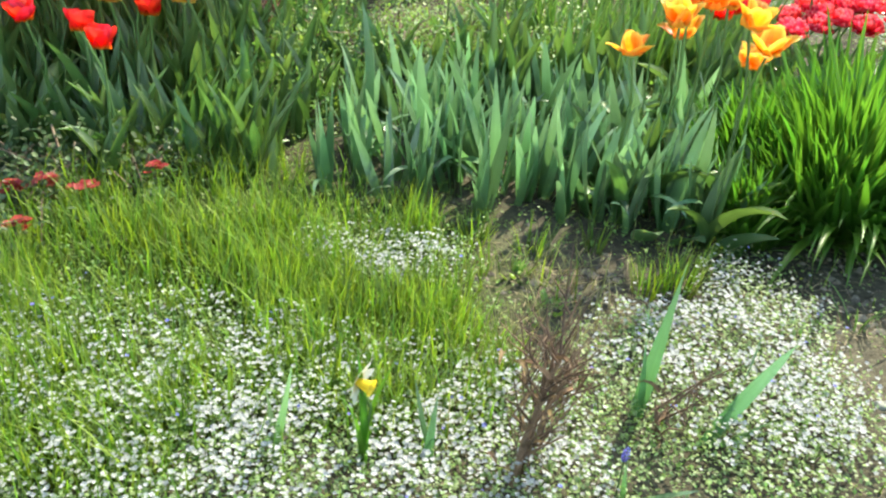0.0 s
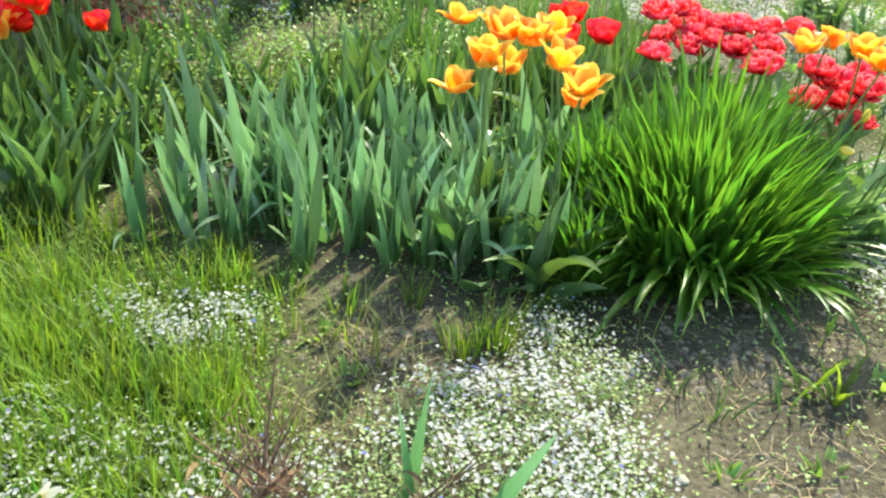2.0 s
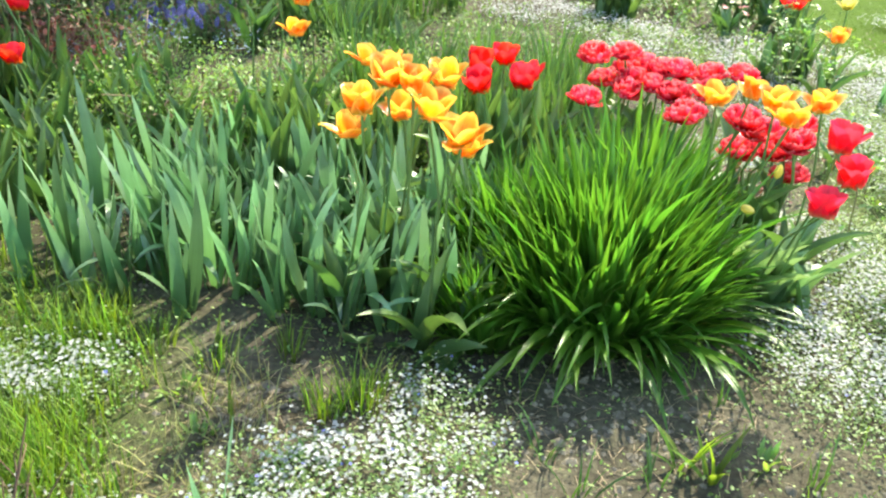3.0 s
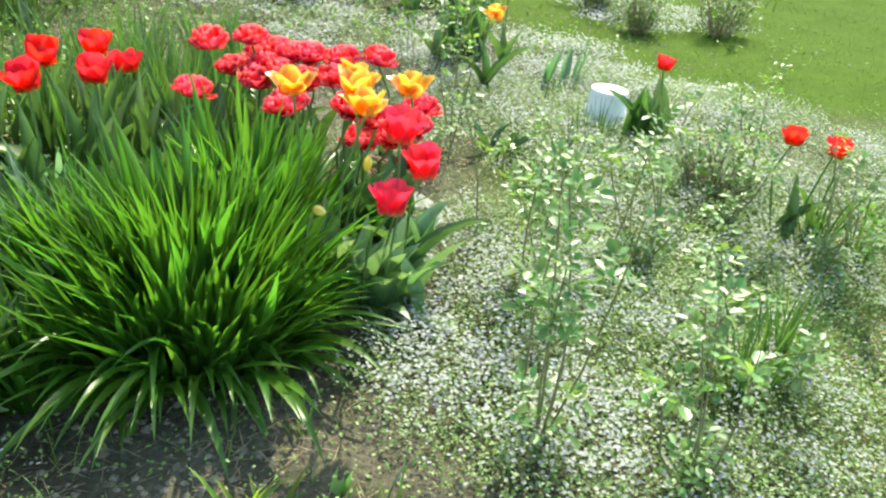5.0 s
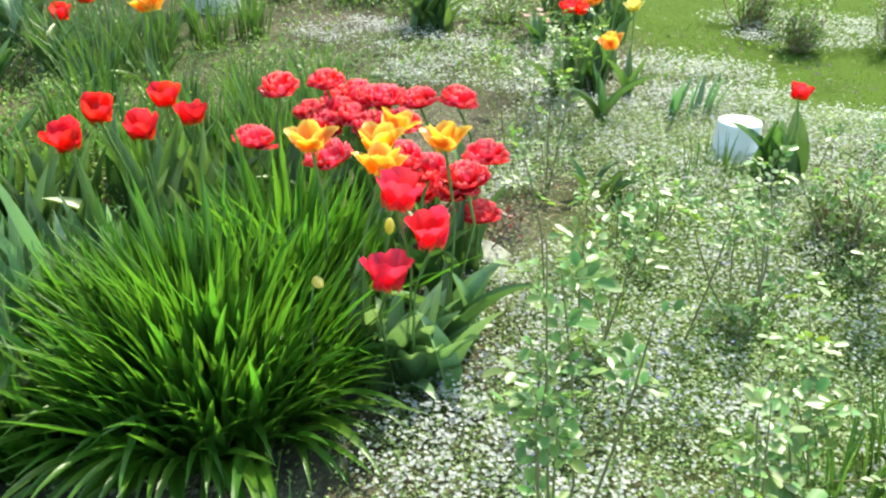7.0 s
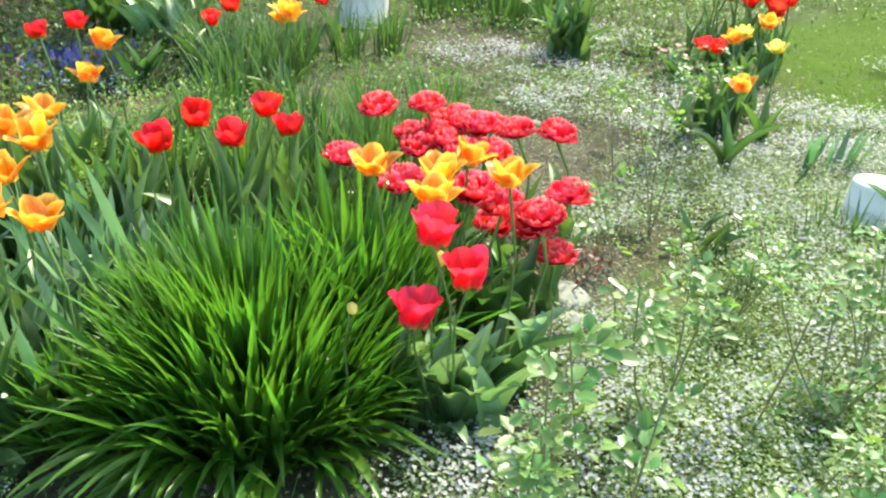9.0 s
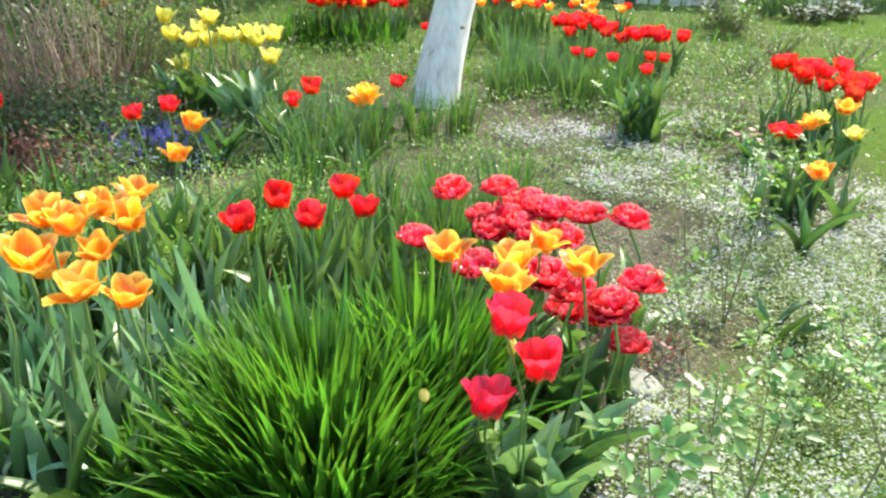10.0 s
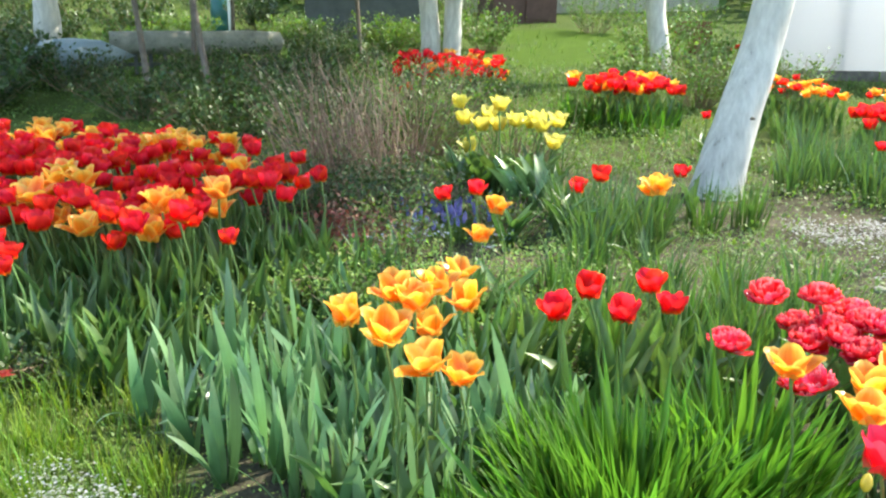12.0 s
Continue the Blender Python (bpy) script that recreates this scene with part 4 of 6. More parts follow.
TURF = [(-0.58, 1.74, 0.66, 0.5), (-0.25, 1.5, 0.55, 0.4), (-0.7, 1.15, 0.9, 0.45), (-0.05, 1.75, 0.25, 0.25)]
GREEN = [(0.2, 3.4, 1.0, 1.0), (0.4, 4.6, 1.4, 1.5), (-0.9, 4.6, 1.0, 1.2), (-1.5, 7.2, 2.2, 1.6), (0.6, 8.6, 1.4, 1.8), (2.3, 8.0, 1.2, 2.6), (3.2, 9.5, 1.6, 2.0), (-3.0, 8.5, 2.2, 2.0)]


CUSHIONS = [(1.98, 2.06, 0.32, 0.28), (2.2, 1.85, 0.3, 0.28), (2.12, 2.45, 0.2, 0.3), (0.78, 1.3, 0.26, 0.34), (0.2, 0.92, 0.32, 0.28), (-0.45, 0.92, 0.55, 0.3), (-0.1, 1.68, 0.22, 0.12)]


def spots(n, x0, x1, y0, y1, weight):
    x, y = RNG.uniform(x0, x1, n), RNG.uniform(y0, y1, n)
    # thin out unevenly towards the borders of the stretch
    rim = np.minimum(np.minimum(x - x0, x1 - x), np.minimum(y - y0, y1 - y)) + 0.25 * patchy(x, y, 1.7, 31.0)
    k = RNG.uniform(0, 1, n) < weight(x, y) * np.clip(rim / 0.4, 0, 1)
    return x[k], y[k]


def star(petals=5, r=1.0, lift=0.25):
    V, F, U = [], [], []
    for k in range(petals):
        a, h = k * 2 * math.pi / petals, math.pi / petals * 0.92
        i = len(V)
        V += [(0, 0, 0), (0.72 * r * math.cos(a - h), 0.72 * r * math.sin(a - h), lift * r), (r * math.cos(a), r * math.sin(a), 0.8 * lift * r), (0.72 * r * math.cos(a + h), 0.72 * r * math.sin(a + h), lift * r)]
        F.append((i, i + 1, i + 2, i + 3))
        U += [(0.5, 0), (0.1, 0.8), (0.5, 1), (0.9, 0.8)]
    return V, F, U


LEAFLET = ([(0, 0, 0), (0.35, -0.3, 0.08), (0.8, -0.26, 0.10), (1.0, 0, 0.02), (0.8, 0.26, 0.10), (0.35, 0.3, 0.08)], [(0, 1, 2, 3), (0, 3, 4, 5)], [(0.5, 0), (0, 0.35), (0, 0.8), (0.5, 1), (1, 0.8), (1, 0.35)])


SMALL_LEAF = ([(0, 0, 0), (0.55, -0.3, 0.10), (1.0, 0, 0.02), (0.55, 0.3, 0.10)], [(0, 1, 2, 3)], [(0.5, 0), (0, 0.5), (0.5, 1), (1, 0.5)])


def flower_carpet():
    w = lambda x, y: blob(x, y, WHITE) * (1 - 0.9 * blob(x, y, BARE)) * np.clip(0.62 + 1.4 * patchy(x, y, 2.6, 3.0), 0.06, 1) * np.clip(1.7 - 0.28 * y, 0.72, 1) * np.clip(0.8 + 1.7 * patchy(x, y, 7.0, 8.0), 0.10, 1) * (1 - 0.97 * blob(x, y, LAWN))
    x, y = spots(300000, -1.9, 5.3, 0.25, 5.5, w)
    z = ground_z(x, y) + RNG.uniform(0.035, 0.085, len(x))
    S = star()
    r = RNG.uniform(0.0034, 0.0066, len(x)) * (1 + 0.10 * np.clip(y - 2, 0, 4))
    v, f, u = scatter(*S, np.stack([x, y, z], -1), RNG.uniform(0, 6.28, len(x)), RNG.uniform(-0.6, 0.6, len(x)), r)
    tagged(link_mesh("tiny_white_flowers", v, f, M_WHITE, None, u, smooth=False), "carpet of tiny white and pale blue spring flowers", "ground cover", kind="stuff")
    x, y = spots(120000, -1.6, 6.5, 4.4, 8.3, lambda x, y: blob(x, y, WHITE) * np.clip(0.6 + 1.3 * patchy(x, y, 2.6, 3.0), 0.1, 1))
    z = ground_z(x, y) + RNG.uniform(0.03, 0.08, len(x))
    v, f, u = scatter(*star(4), np.stack([x, y, z], -1), RNG.uniform(0, 6.28, len(x)), RNG.uniform(-0.5, 0.5, len(x)), RNG.uniform(0.006, 0.011, len(x)))
    tagged(link_mesh("tiny_white_flowers", v, f, M_WHITE, None, u, smooth=False), "carpet of tiny white flowers farther off", "ground cover", kind="stuff")
    # the thickest cushions
    x, y = spots(70000, -1.4, 2.6, 0.4, 2.9, lambda x, y: 0.9 * blob(x, y, CUSHIONS) * np.clip(0.6 + 1.8 * patchy(x, y, 9.0, 5.0), 0, 1))
    z = ground_z(x, y) + RNG.uniform(0.05, 0.095, len(x))
    v, f, u = scatter(*star(4), np.stack([x, y, z], -1), RNG.uniform(0, 6.28, len(x)), RNG.uniform(-0.5, 0.5, len(x)), RNG.uniform(0.0042, 0.0072, len(x)))
    tagged(link_mesh("tiny_white_flowers", v, f, M_WHITE, None, u, smooth=False), "dense cushions of tiny white flowers in full light", "ground cover", kind="stuff")
    x, y = spots(9000, -2.0, 0.0, 3.5, 5.3, lambda x, y: blob(x, y, [(-1.15, 4.2, 0.26, 0.2), (-1.0, 4.45, 0.3, 0.2), (-0.6, 4.6, 0.25, 0.2)]) * np.clip(0.5 + 1.6 * patchy(x, y, 6.0, 12.0), 0, 1))
    z = ground_z(x, y) + RNG.uniform(0.06, 0.15, len(x))
    v, f, u = scatter(*S, np.stack([x, y, z], -1), RNG.uniform(0, 6.28, len(x)), RNG.uniform(-0.6, 0.6, len(x)), RNG.uniform(0.006, 0.010, len(x)))
    tagged(link_mesh("forget_me_nots", v, f, M_PALEBLUE, None, u, smooth=False), "loose patch of pale blue forget-me-nots by bronze leaves", "ground cover", kind="stuff")
    x, y = spots(1500, -1.3, 3.5, 0.7, 3.6, w)
    z = ground_z(x, y) + RNG.uniform(0.05, 0.1, len(x))
    v, f, u = scatter(*S, np.stack([x, y, z], -1), RNG.uniform(0, 6.28, len(x)), RNG.uniform(-0.6, 0.6, len(x)), RNG.uniform(0.004, 0.006, len(x)))
    tagged(link_mesh("tiny_blue_flowers", v, f, M_BLUE, None, u, smooth=False), "sparse tiny violet-blue flowers among white ones", "ground cover", kind="stuff")


def low_leaves():
    def w(x, y):
        p = np.clip(0.55 + 1.2 * patchy(x, y, 3.0, 9.0), 0.05, 1)
        return np.maximum(blob(x, y, WHITE), np.maximum(0.5 * blob(x, y, TURF), 0.6 * blob(x, y, GREEN))) * (1 - 0.5 * blob(x, y, BARE)) * p + 0.17 * (1 - 0.5 * blob(x, y, BARE)) + 0.25 * np.clip(patchy(x, y, 5.0, 2.0), 0, 1)
    x, y = spots(400000, -2.1, 5.4, 0.2, 6.3, lambda x, y: w(x, y) * (1 - 0.97 * blob(x, y, LAWN)))
    z = ground_z(x, y) + RNG.uniform(0.0, 0.06, len(x))
    v, f, u = scatter(*SMALL_LEAF, np.stack([x, y, z], -1), RNG.uniform(0, 6.28, len(x)), RNG.uniform(-1.1, 0.4, len(x)), RNG.uniform(0.006, 0.016, len(x)))
    tagged(link_mesh("low_weed_leaves", v, f, M_WEED, None, u), "low light green weed leaves over the soil", "ground cover", kind="stuff")
    # the thick mat under the tiny flowers
    x, y = spots(480000, -1.9, 5.1, 0.25, 5.1, lambda x, y: blob(x, y, WHITE) * (1 - 0.9 * blob(x, y, BARE)))
    z = ground_z(x, y) + RNG.uniform(0.015, 0.07, len(x))
    v, f, u = scatter(*SMALL_LEAF, np.stack([x, y, z], -1), RNG.uniform(0, 6.28, len(x)), RNG.uniform(-0.9, 0.6, len(x)), RNG.uniform(0.007, 0.014, len(x)))
    tagged(link_mesh("flower_carpet_leaves", v, f, M_MAT, None, u), "thick mat of small light green leaves under white flowers", "ground cover", kind="stuff")
    x, y = spots(330000, -14.4, 5.9, 4.8, 16.4, lambda x, y: np.clip(blob(x, y, GREEN) + 0.4, 0, 1) * (1 - 0.85 * blob(x, y, BARE)) * (1 - 0.9 * blob(x, y, LAWN)) * np.clip(0.6 + 1.2 * patchy(x, y, 1.2, 5.0), 0.1, 1))
    z = ground_z(x, y) + RNG.uniform(0.0, 0.13, len(x))
    v, f, u = scatter(*SMALL_LEAF, np.stack([x, y, z], -1), RNG.uniform(0, 6.28, len(x)), RNG.uniform(-1.2, 0.4, len(x)), RNG.uniform(0.018, 0.045, len(x)))
    tagged(link_mesh("low_garden_leaves", v, f, M_BUSH, None, u), "mixed low garden leaves in the farther beds", "ground cover", kind="stuff")


def grass():
    w = lambda x, y: blob(x, y, TURF) * np.clip(0.5 + 1.3 * patchy(x, y, 2.2, 1.0) + 0.9 * patchy(x, y, 8.0, 4.0), 0.06, 1)
    x, y = spots(62000, -2.3, 0.8, 0.3, 2.6, w)
    n = len(x)
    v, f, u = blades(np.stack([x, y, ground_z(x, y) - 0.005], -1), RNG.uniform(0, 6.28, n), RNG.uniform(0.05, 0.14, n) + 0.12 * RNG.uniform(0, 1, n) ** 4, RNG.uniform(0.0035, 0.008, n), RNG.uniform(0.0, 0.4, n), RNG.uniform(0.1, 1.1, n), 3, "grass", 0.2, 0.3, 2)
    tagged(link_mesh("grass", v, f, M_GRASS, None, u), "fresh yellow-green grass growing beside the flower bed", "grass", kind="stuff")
    x, y = spots(30000, -2.3, 5.4, 0.2, 6.9, lambda x, y: (0.25 + 0.5 * blob(x, y, WHITE)) * (1 - 0.9 * blob(x, y, LAWN)) * (1 - 0.45 * blob(x, y, BARE)) * np.clip(0.3 + 1.5 * patchy(x, y, 2.0, 21.0), 0.0, 1))
    n = len(x)
    v, f, u = blades(np.stack([x, y, ground_z(x, y) - 0.005], -1), RNG.uniform(0, 6.28, n), RNG.uniform(0.05, 0.13, n), RNG.uniform(0.0025, 0.0045, n), RNG.uniform(0.05, 0.5, n), RNG.uniform(0.1, 1.0, n), 3, "grass", 0.2, 0.3, 2)
    tagged(link_mesh("grass", v, f, M_GRASS, None, u), "scattered grass blades between the small flowers", "grass", kind="stuff")
    # grass coming up through the white flowers, and half-dry grass at the bare patch
    x, y = spots(26000, -1.9, 0.9, 0.3, 2.0, lambda x, y: blob(x, y, [(-0.7, 1.0, 1.0, 0.6), (-0.2, 1.45, 0.7, 0.4), (0.1, 1.2, 0.35, 0.4)]) * np.clip(0.1 + 2.0 * patchy(x, y, 3.1, 41.0), 0, 1))
    n = len(x)
    v, f, u = blades(np.stack([x, y, ground_z(x, y) - 0.005], -1), RNG.uniform(0, 6.28, n), RNG.uniform(0.08, 0.19, n), RNG.uniform(0.0035, 0.007, n), RNG.uniform(0.0, 0.35, n), RNG.uniform(0.1, 0.9, n), 3, "grass", 0.2, 0.3, 2)
    tagged(link_mesh("grass", v, f, M_GRASS, None, u), "fresh grass growing through tiny white flowers", "grass", kind="stuff")
    x, y = spots(9000, -0.3, 1.3, 0.9, 2.1, lambda x, y: blob(x, y, [(0.3, 1.45, 0.4, 0.4), (0.55, 1.75, 0.45, 0.25), (0.25, 1.1, 0.2, 0.3)]) * np.clip(0.2 + 1.5 * patchy(x, y, 4.1, 51.0), 0, 0.5))
    n = len(x)
    v, f, u = blades(np.stack([x, y, ground_z(x, y) - 0.005], -1), RNG.uniform(0, 6.28, n), RNG.uniform(0.05, 0.15, n), RNG.uniform(0.0025, 0.005, n), RNG.uniform(0.1, 0.9, n), RNG.uniform(0.1, 1.3, n), 3, "grass", 0.2, 0.3, 2)
    tagged(link_mesh("dry_grass", v, f, M_HALFDRY, None, u), "sparse yellowing grass over bare soil", "grass", kind="stuff")
    # mown lawn
    x, y = spots(60000, 2.4, 9.9, 3.2, 14.4, lambda x, y: blob(x, y, LAWN) * np.clip(1.6 - 0.1 * y, 0.2, 1))
    n = len(x)
    v, f, u = blades(np.stack([x, y, ground_z(x, y) - 0.005], -1), RNG.uniform(0, 6.28, n), RNG.uniform(0.012, 0.026, n), RNG.uniform(0.004, 0.007, n), RNG.uniform(0.2, 1.1, n), RNG.uniform(0.0, 0.5, n), 2, "grass", 0.2, 0.2, 2)
    tagged(link_mesh("lawn_grass", v, f, M_LAWN, None, u), "short mown bright green lawn", "lawn", kind="stuff")
    # rough far grass
    x, y = spots(75000, -30, 14, 7.0, 40.0, lambda x, y: np.clip(0.5 + 1.3 * patchy(x, y, 0.45, 2.0), 0.05, 1) * (1 - 0.8 * blob(x, y, LAWN)) * np.clip(14 / y, 0.2, 1))
    n = len(x)
    v, f, u = blades(np.stack([x, y, ground_z(x, y) - 0.01], -1), RNG.uniform(0, 6.28, n), RNG.uniform(0.08, 0.26, n), RNG.uniform(0.015, 0.03, n), RNG.uniform(0.05, 0.5, n), RNG.uniform(0.1, 0.9, n), 2, "grass", 0.2, 0.2, 2)
    tagged(link_mesh("rough_grass", v, f, M_BUSH, None, u), "rough green grass and herbs at the back", "grass", kind="stuff")


def litter():
    w = lambda x, y: 0.12 + 0.9 * blob(x, y, BARE)
    x, y = spots(42000, -1.6, 4.4, 0.1, 7.0, w)
    n = len(x)
    v, f, u = blades(np.stack([x, y, ground_z(x, y) + 0.006], -1), RNG.uniform(0, 6.28, n), RNG.uniform(0.015, 0.075, n), RNG.uniform(0.0012, 0.0035, n), RNG.uniform(1.35, 1.6, n), RNG.uniform(-0.2, 0.3, n), 2, "grass", 0.1, 0.5, 2)
    tagged(link_mesh("dry_straw", v, f, M_DRY, None, u), "dry straw and dead stalks on bare soil", "plant litter", kind="stuff")
    x, y = spots(80000, -1.6, 4.8, 0.1, 7.0, lambda x, y: 0.1 + 0.9 * blob(x, y, BARE))
    n = len(x)
    T = np.array([(1, 0, 0), (0.2, 0.9, 0.1), (-0.8, 0.4, 0), (-0.6, -0.7, 0.1), (0.4, -0.8, 0), (0.05, 0.05, 0.75)])
    TF = [(0, 1, 5), (1, 2, 5), (2, 3, 5), (3, 4, 5), (4, 0, 5)]
    v, f, u = scatter(T, TF, np.zeros((6, 2)), np.stack([x, y, ground_z(x, y) - 0.002], -1), RNG.uniform(0, 6.28, n), RNG.uniform(-0.3, 0.3, n), RNG.uniform(0.003, 0.012, n) * np.where(RNG.uniform(0, 1, n) < 0.10, 1.8, 1))
    tagged(link_mesh("soil_clods", v, f, M_CLOD, None, u, smooth=False), "small crumbs and clods of dry brown soil", "soil", kind="stuff")


flower_carpet()
low_leaves()
grass()
litter()

# ---- tufts of narrow leaves ----
for _x, _y, _r, _n, _l in ((0.70, 1.72, 0.055, 70, 0.17), (0.62, 1.68, 0.045, 45, 0.16), (0.30, 1.82, 0.05, 35, 0.14), (0.12, 1.86, 0.05, 40, 0.13), (0.48, 1.88, 0.03, 25, 0.15), (-0.05, 1.93, 0.06, 40, 0.15),
                         (-0.18, 1.62, 0.06, 60, 0.2), (-0.35, 1.5, 0.06, 60, 0.2), (-0.45, 1.75, 0.07, 70, 0.18), (-0.75, 1.6, 0.08, 80, 0.2), (0.1, 1.35, 0.05, 40, 0.2), (-0.95, 1.25, 0.07, 60, 0.22)):
    clump("grass_tuft", "bright green tuft of upright grass on the soil", "grass tuft", _x, _y, _r, _n, _l, 0.005, (0.05, 0.4), (0.1, 0.7), M_GRASS, "grass", 3, "grass tufts")
for _x, _y in ((1.0, 3.55), (1.15, 3.75), (1.3, 3.9), (1.1, 4.05), (1.4, 4.15), (0.75, 3.45), (0.6, 3.7), (0.85, 3.9), (0.45, 3.4), (0.3, 3.9), (0.6, 4.3), (0.9, 4.5), (1.25, 4.5), (0.2, 4.4), 
               (0.5, 6.2), (1.2, 3.3), (0.0, 5.9), (0.3, 5.9)):
    clump("narcissus_clump", "upright narrow green leaves of faded narcissus", "narcissus", _x, _y, 0.12, 42, 0.39, 0.015, (0.03, 0.35), (0.1, 0.6), M_NARC, "lily", 4, "narcissus clumps", single=17)
for _x, _y in ((-0.05, 5.0), (-0.35, 5.25), (0.1, 5.35), (-0.55, 5.6), (-0.2, 5.6)):
    clump("dark_leaf_clump", "dark green clump of stiff narrow leaves", "perennial", _x, _y, 0.14, 90, 0.44, 0.017, (0.05, 0.5), (0.1, 0.7), M_TULIP, "lily", 4, "dark clumps")
for _x, _y in ((0.45, 7.6), (0.7, 7.9), (0.95, 8.2), (0.7, 8.5), (1.0, 8.7), (0.45, 8.3), (1.25, 8.0), (1.35, 8.5), (0.5, 9.0), (0.85, 9.2), (1.2, 9.3), (1.45, 9.0), (1.1, 7.6), (1.45, 7.7), (0.3, 8.7), (0.2, 9.3), (-0.5, 9.5), (-0.2, 10.2), (0.1, 9.9)):
    clump("leaf_clump", "tall dark green leaf clump in the narrow bed", "perennial", _x, _y, 0.16, 46, 0.48, 0.02, (0.05, 0.4), (0.1, 0.6), M_TULIP, "lily", 4, "leaf clumps of the narrow bed")
for _x, _y in ((-2.7, 9.8), (-2.4, 9.7), (-2.1, 9.65), (-1.8, 9.7), (-2.9, 10.1), (-1.55, 9.9)):
    clump("leaf_clump", "bright green leaf clump below far tulips", "perennial", _x, _y, 0.2, 40, 0.45, 0.02, (0.05, 0.5), (0.1, 0.7), M_DAYLILY, "lily", 4, "bright leaf clumps")
for _x, _y, _l in ((2.86, 2.0, 0.36), (2.74, 1.93, 0.32), (3.5, 2.75, 0.36), (3.6, 2.65, 0.34), (2.95, 2.1, 0.3), (3.2, 1.55, 0.3)):
    clump("narcissus_clump", "green tuft of narrow leaves between roses", "narcissus", _x, _y, 0.06, 34, _l, 0.009, (0.05, 0.45), (0.2, 0.9), M_NARC, "lily", 4, "narcissus clumps")
for _x, _y in ((1.52, 1.58), (1.46, 1.62)):
    clump("leafy_sprout", "young yellow-green sprout in bare soil", "seedling", _x, _y, 0.02, 9, 0.16, 0.016, (0.2, 0.8), (0.3, 0.9), M_GRASS, "lily", 4, "sprouts")
for _x, _y in ((1.38, 1.55), (1.22, 1.5), (1.6, 1.85), (1.15, 1.62), (1.75, 1.6)):
    clump("leafy_sprout", "thin young sprout in shaded soil", "seedling", _x, _y, 0.03, 7, 0.15, 0.007, (0.1, 0.6), (0.2, 0.9), M_NARC, "lily", 4, "sprouts")


def tulip_leaf_clump(x, y, n, scale, label, shapes=TULIP_LEAVES):
    base = thing("tulip_leaf_clump", x, y, label, "tulip leaves", "tulip leaf clumps")
    for k in range(n):
        s = scale * RNG.uniform(0.8, 1.15)
        a = RNG.uniform(0, 360)
        place("leaf", shapes[int(RNG.integers(len(shapes)))], base, pose(0.03 * math.cos(a) + RNG.normal(0, 0.02), RNG.normal(0, 0.03), -0.01, 0, 0, a) @ Matrix.Diagonal((s, s, s, 1)))


for _x, _y, _n, _s in ((2.54, 3.59, 5, 0.55), (2.45, 3.65, 4, 0.5), (2.85, 6.4, 7, 1.0), (2.7, 6.6, 7, 1.0), (3.05, 6.5, 7, 1.0),
                       (2.45, 5.9, 5, 1.0), (-1.7, 5.9, 10, 1.3), (-1.4, 5.85, 10, 1.3), (-1.1, 6.0, 9, 1.3), (-1.55, 6.3, 9, 1.2), (-0.3, 5.0, 8, 1.1), (-0.5, 4.7, 6, 1.1), (1.62, 2.95, 6, 0.9)):
    tulip_leaf_clump(_x, _y, _n, _s, "upright clump of broad green tulip leaves")
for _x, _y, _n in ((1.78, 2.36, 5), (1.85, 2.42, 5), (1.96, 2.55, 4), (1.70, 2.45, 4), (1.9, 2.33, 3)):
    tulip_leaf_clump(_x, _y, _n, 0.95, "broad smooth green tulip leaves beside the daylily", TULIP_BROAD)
for _x, _y in ((-0.80, 2.12), (-0.62, 2.16), (0.86, 1.9), (-1.05, 2.0)):
    tulip_leaf_clump(_x, _y, 3, 0.85, "low glossy broad leaves lying over the soil", BROAD_FLAT)
for _x, _y in ((2.72, 5.0), (2.55, 5.1), (2.8, 5.4), (2.62, 4.9), (2.68, 5.25)):
    tulip_leaf_clump(_x, _y, 6, 0.95, "narrow upright green tulip leaves near the lawn", TULIP_UP)
# leaves bent over towards the daylily and the flower carpet, paled for sheen
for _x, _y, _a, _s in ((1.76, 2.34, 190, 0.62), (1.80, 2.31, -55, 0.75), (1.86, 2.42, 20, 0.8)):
    base = thing("tulip_leaf_clump", _x, _y, "single pale tulip leaf bent over, sunlit sheen in its colour", "tulip leaves", "bent tulip leaves")
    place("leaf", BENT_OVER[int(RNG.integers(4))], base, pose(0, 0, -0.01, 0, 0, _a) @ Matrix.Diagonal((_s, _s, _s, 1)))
# crowded upright leaves between the irises, the red row and the blue patch
for _k in range(34):
    _x, _y = RNG.uniform(0.05, 1.25), RNG.uniform(2.72, 3.45)
    if _x > 0.95 and _y < 2.85:
        continue
    tulip_leaf_clump(_x, _y, 4, RNG.uniform(0.85, 1.1), "upright dark green tulip leaves behind the irises", TULIP_UP)


for _k in range(14):
    tulip_leaf_clump(RNG.uniform(-0.65, 0.1), RNG.uniform(2.72, 3.3), 4, RNG.uniform(0.7, 0.95), "upright green leaves among yellow-green herbs", TULIP_UP)


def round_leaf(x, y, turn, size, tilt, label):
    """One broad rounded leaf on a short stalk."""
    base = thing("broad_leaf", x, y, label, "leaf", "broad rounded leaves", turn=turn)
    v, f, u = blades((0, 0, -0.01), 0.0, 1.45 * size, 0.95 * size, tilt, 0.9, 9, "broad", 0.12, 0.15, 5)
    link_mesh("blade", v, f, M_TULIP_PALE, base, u)


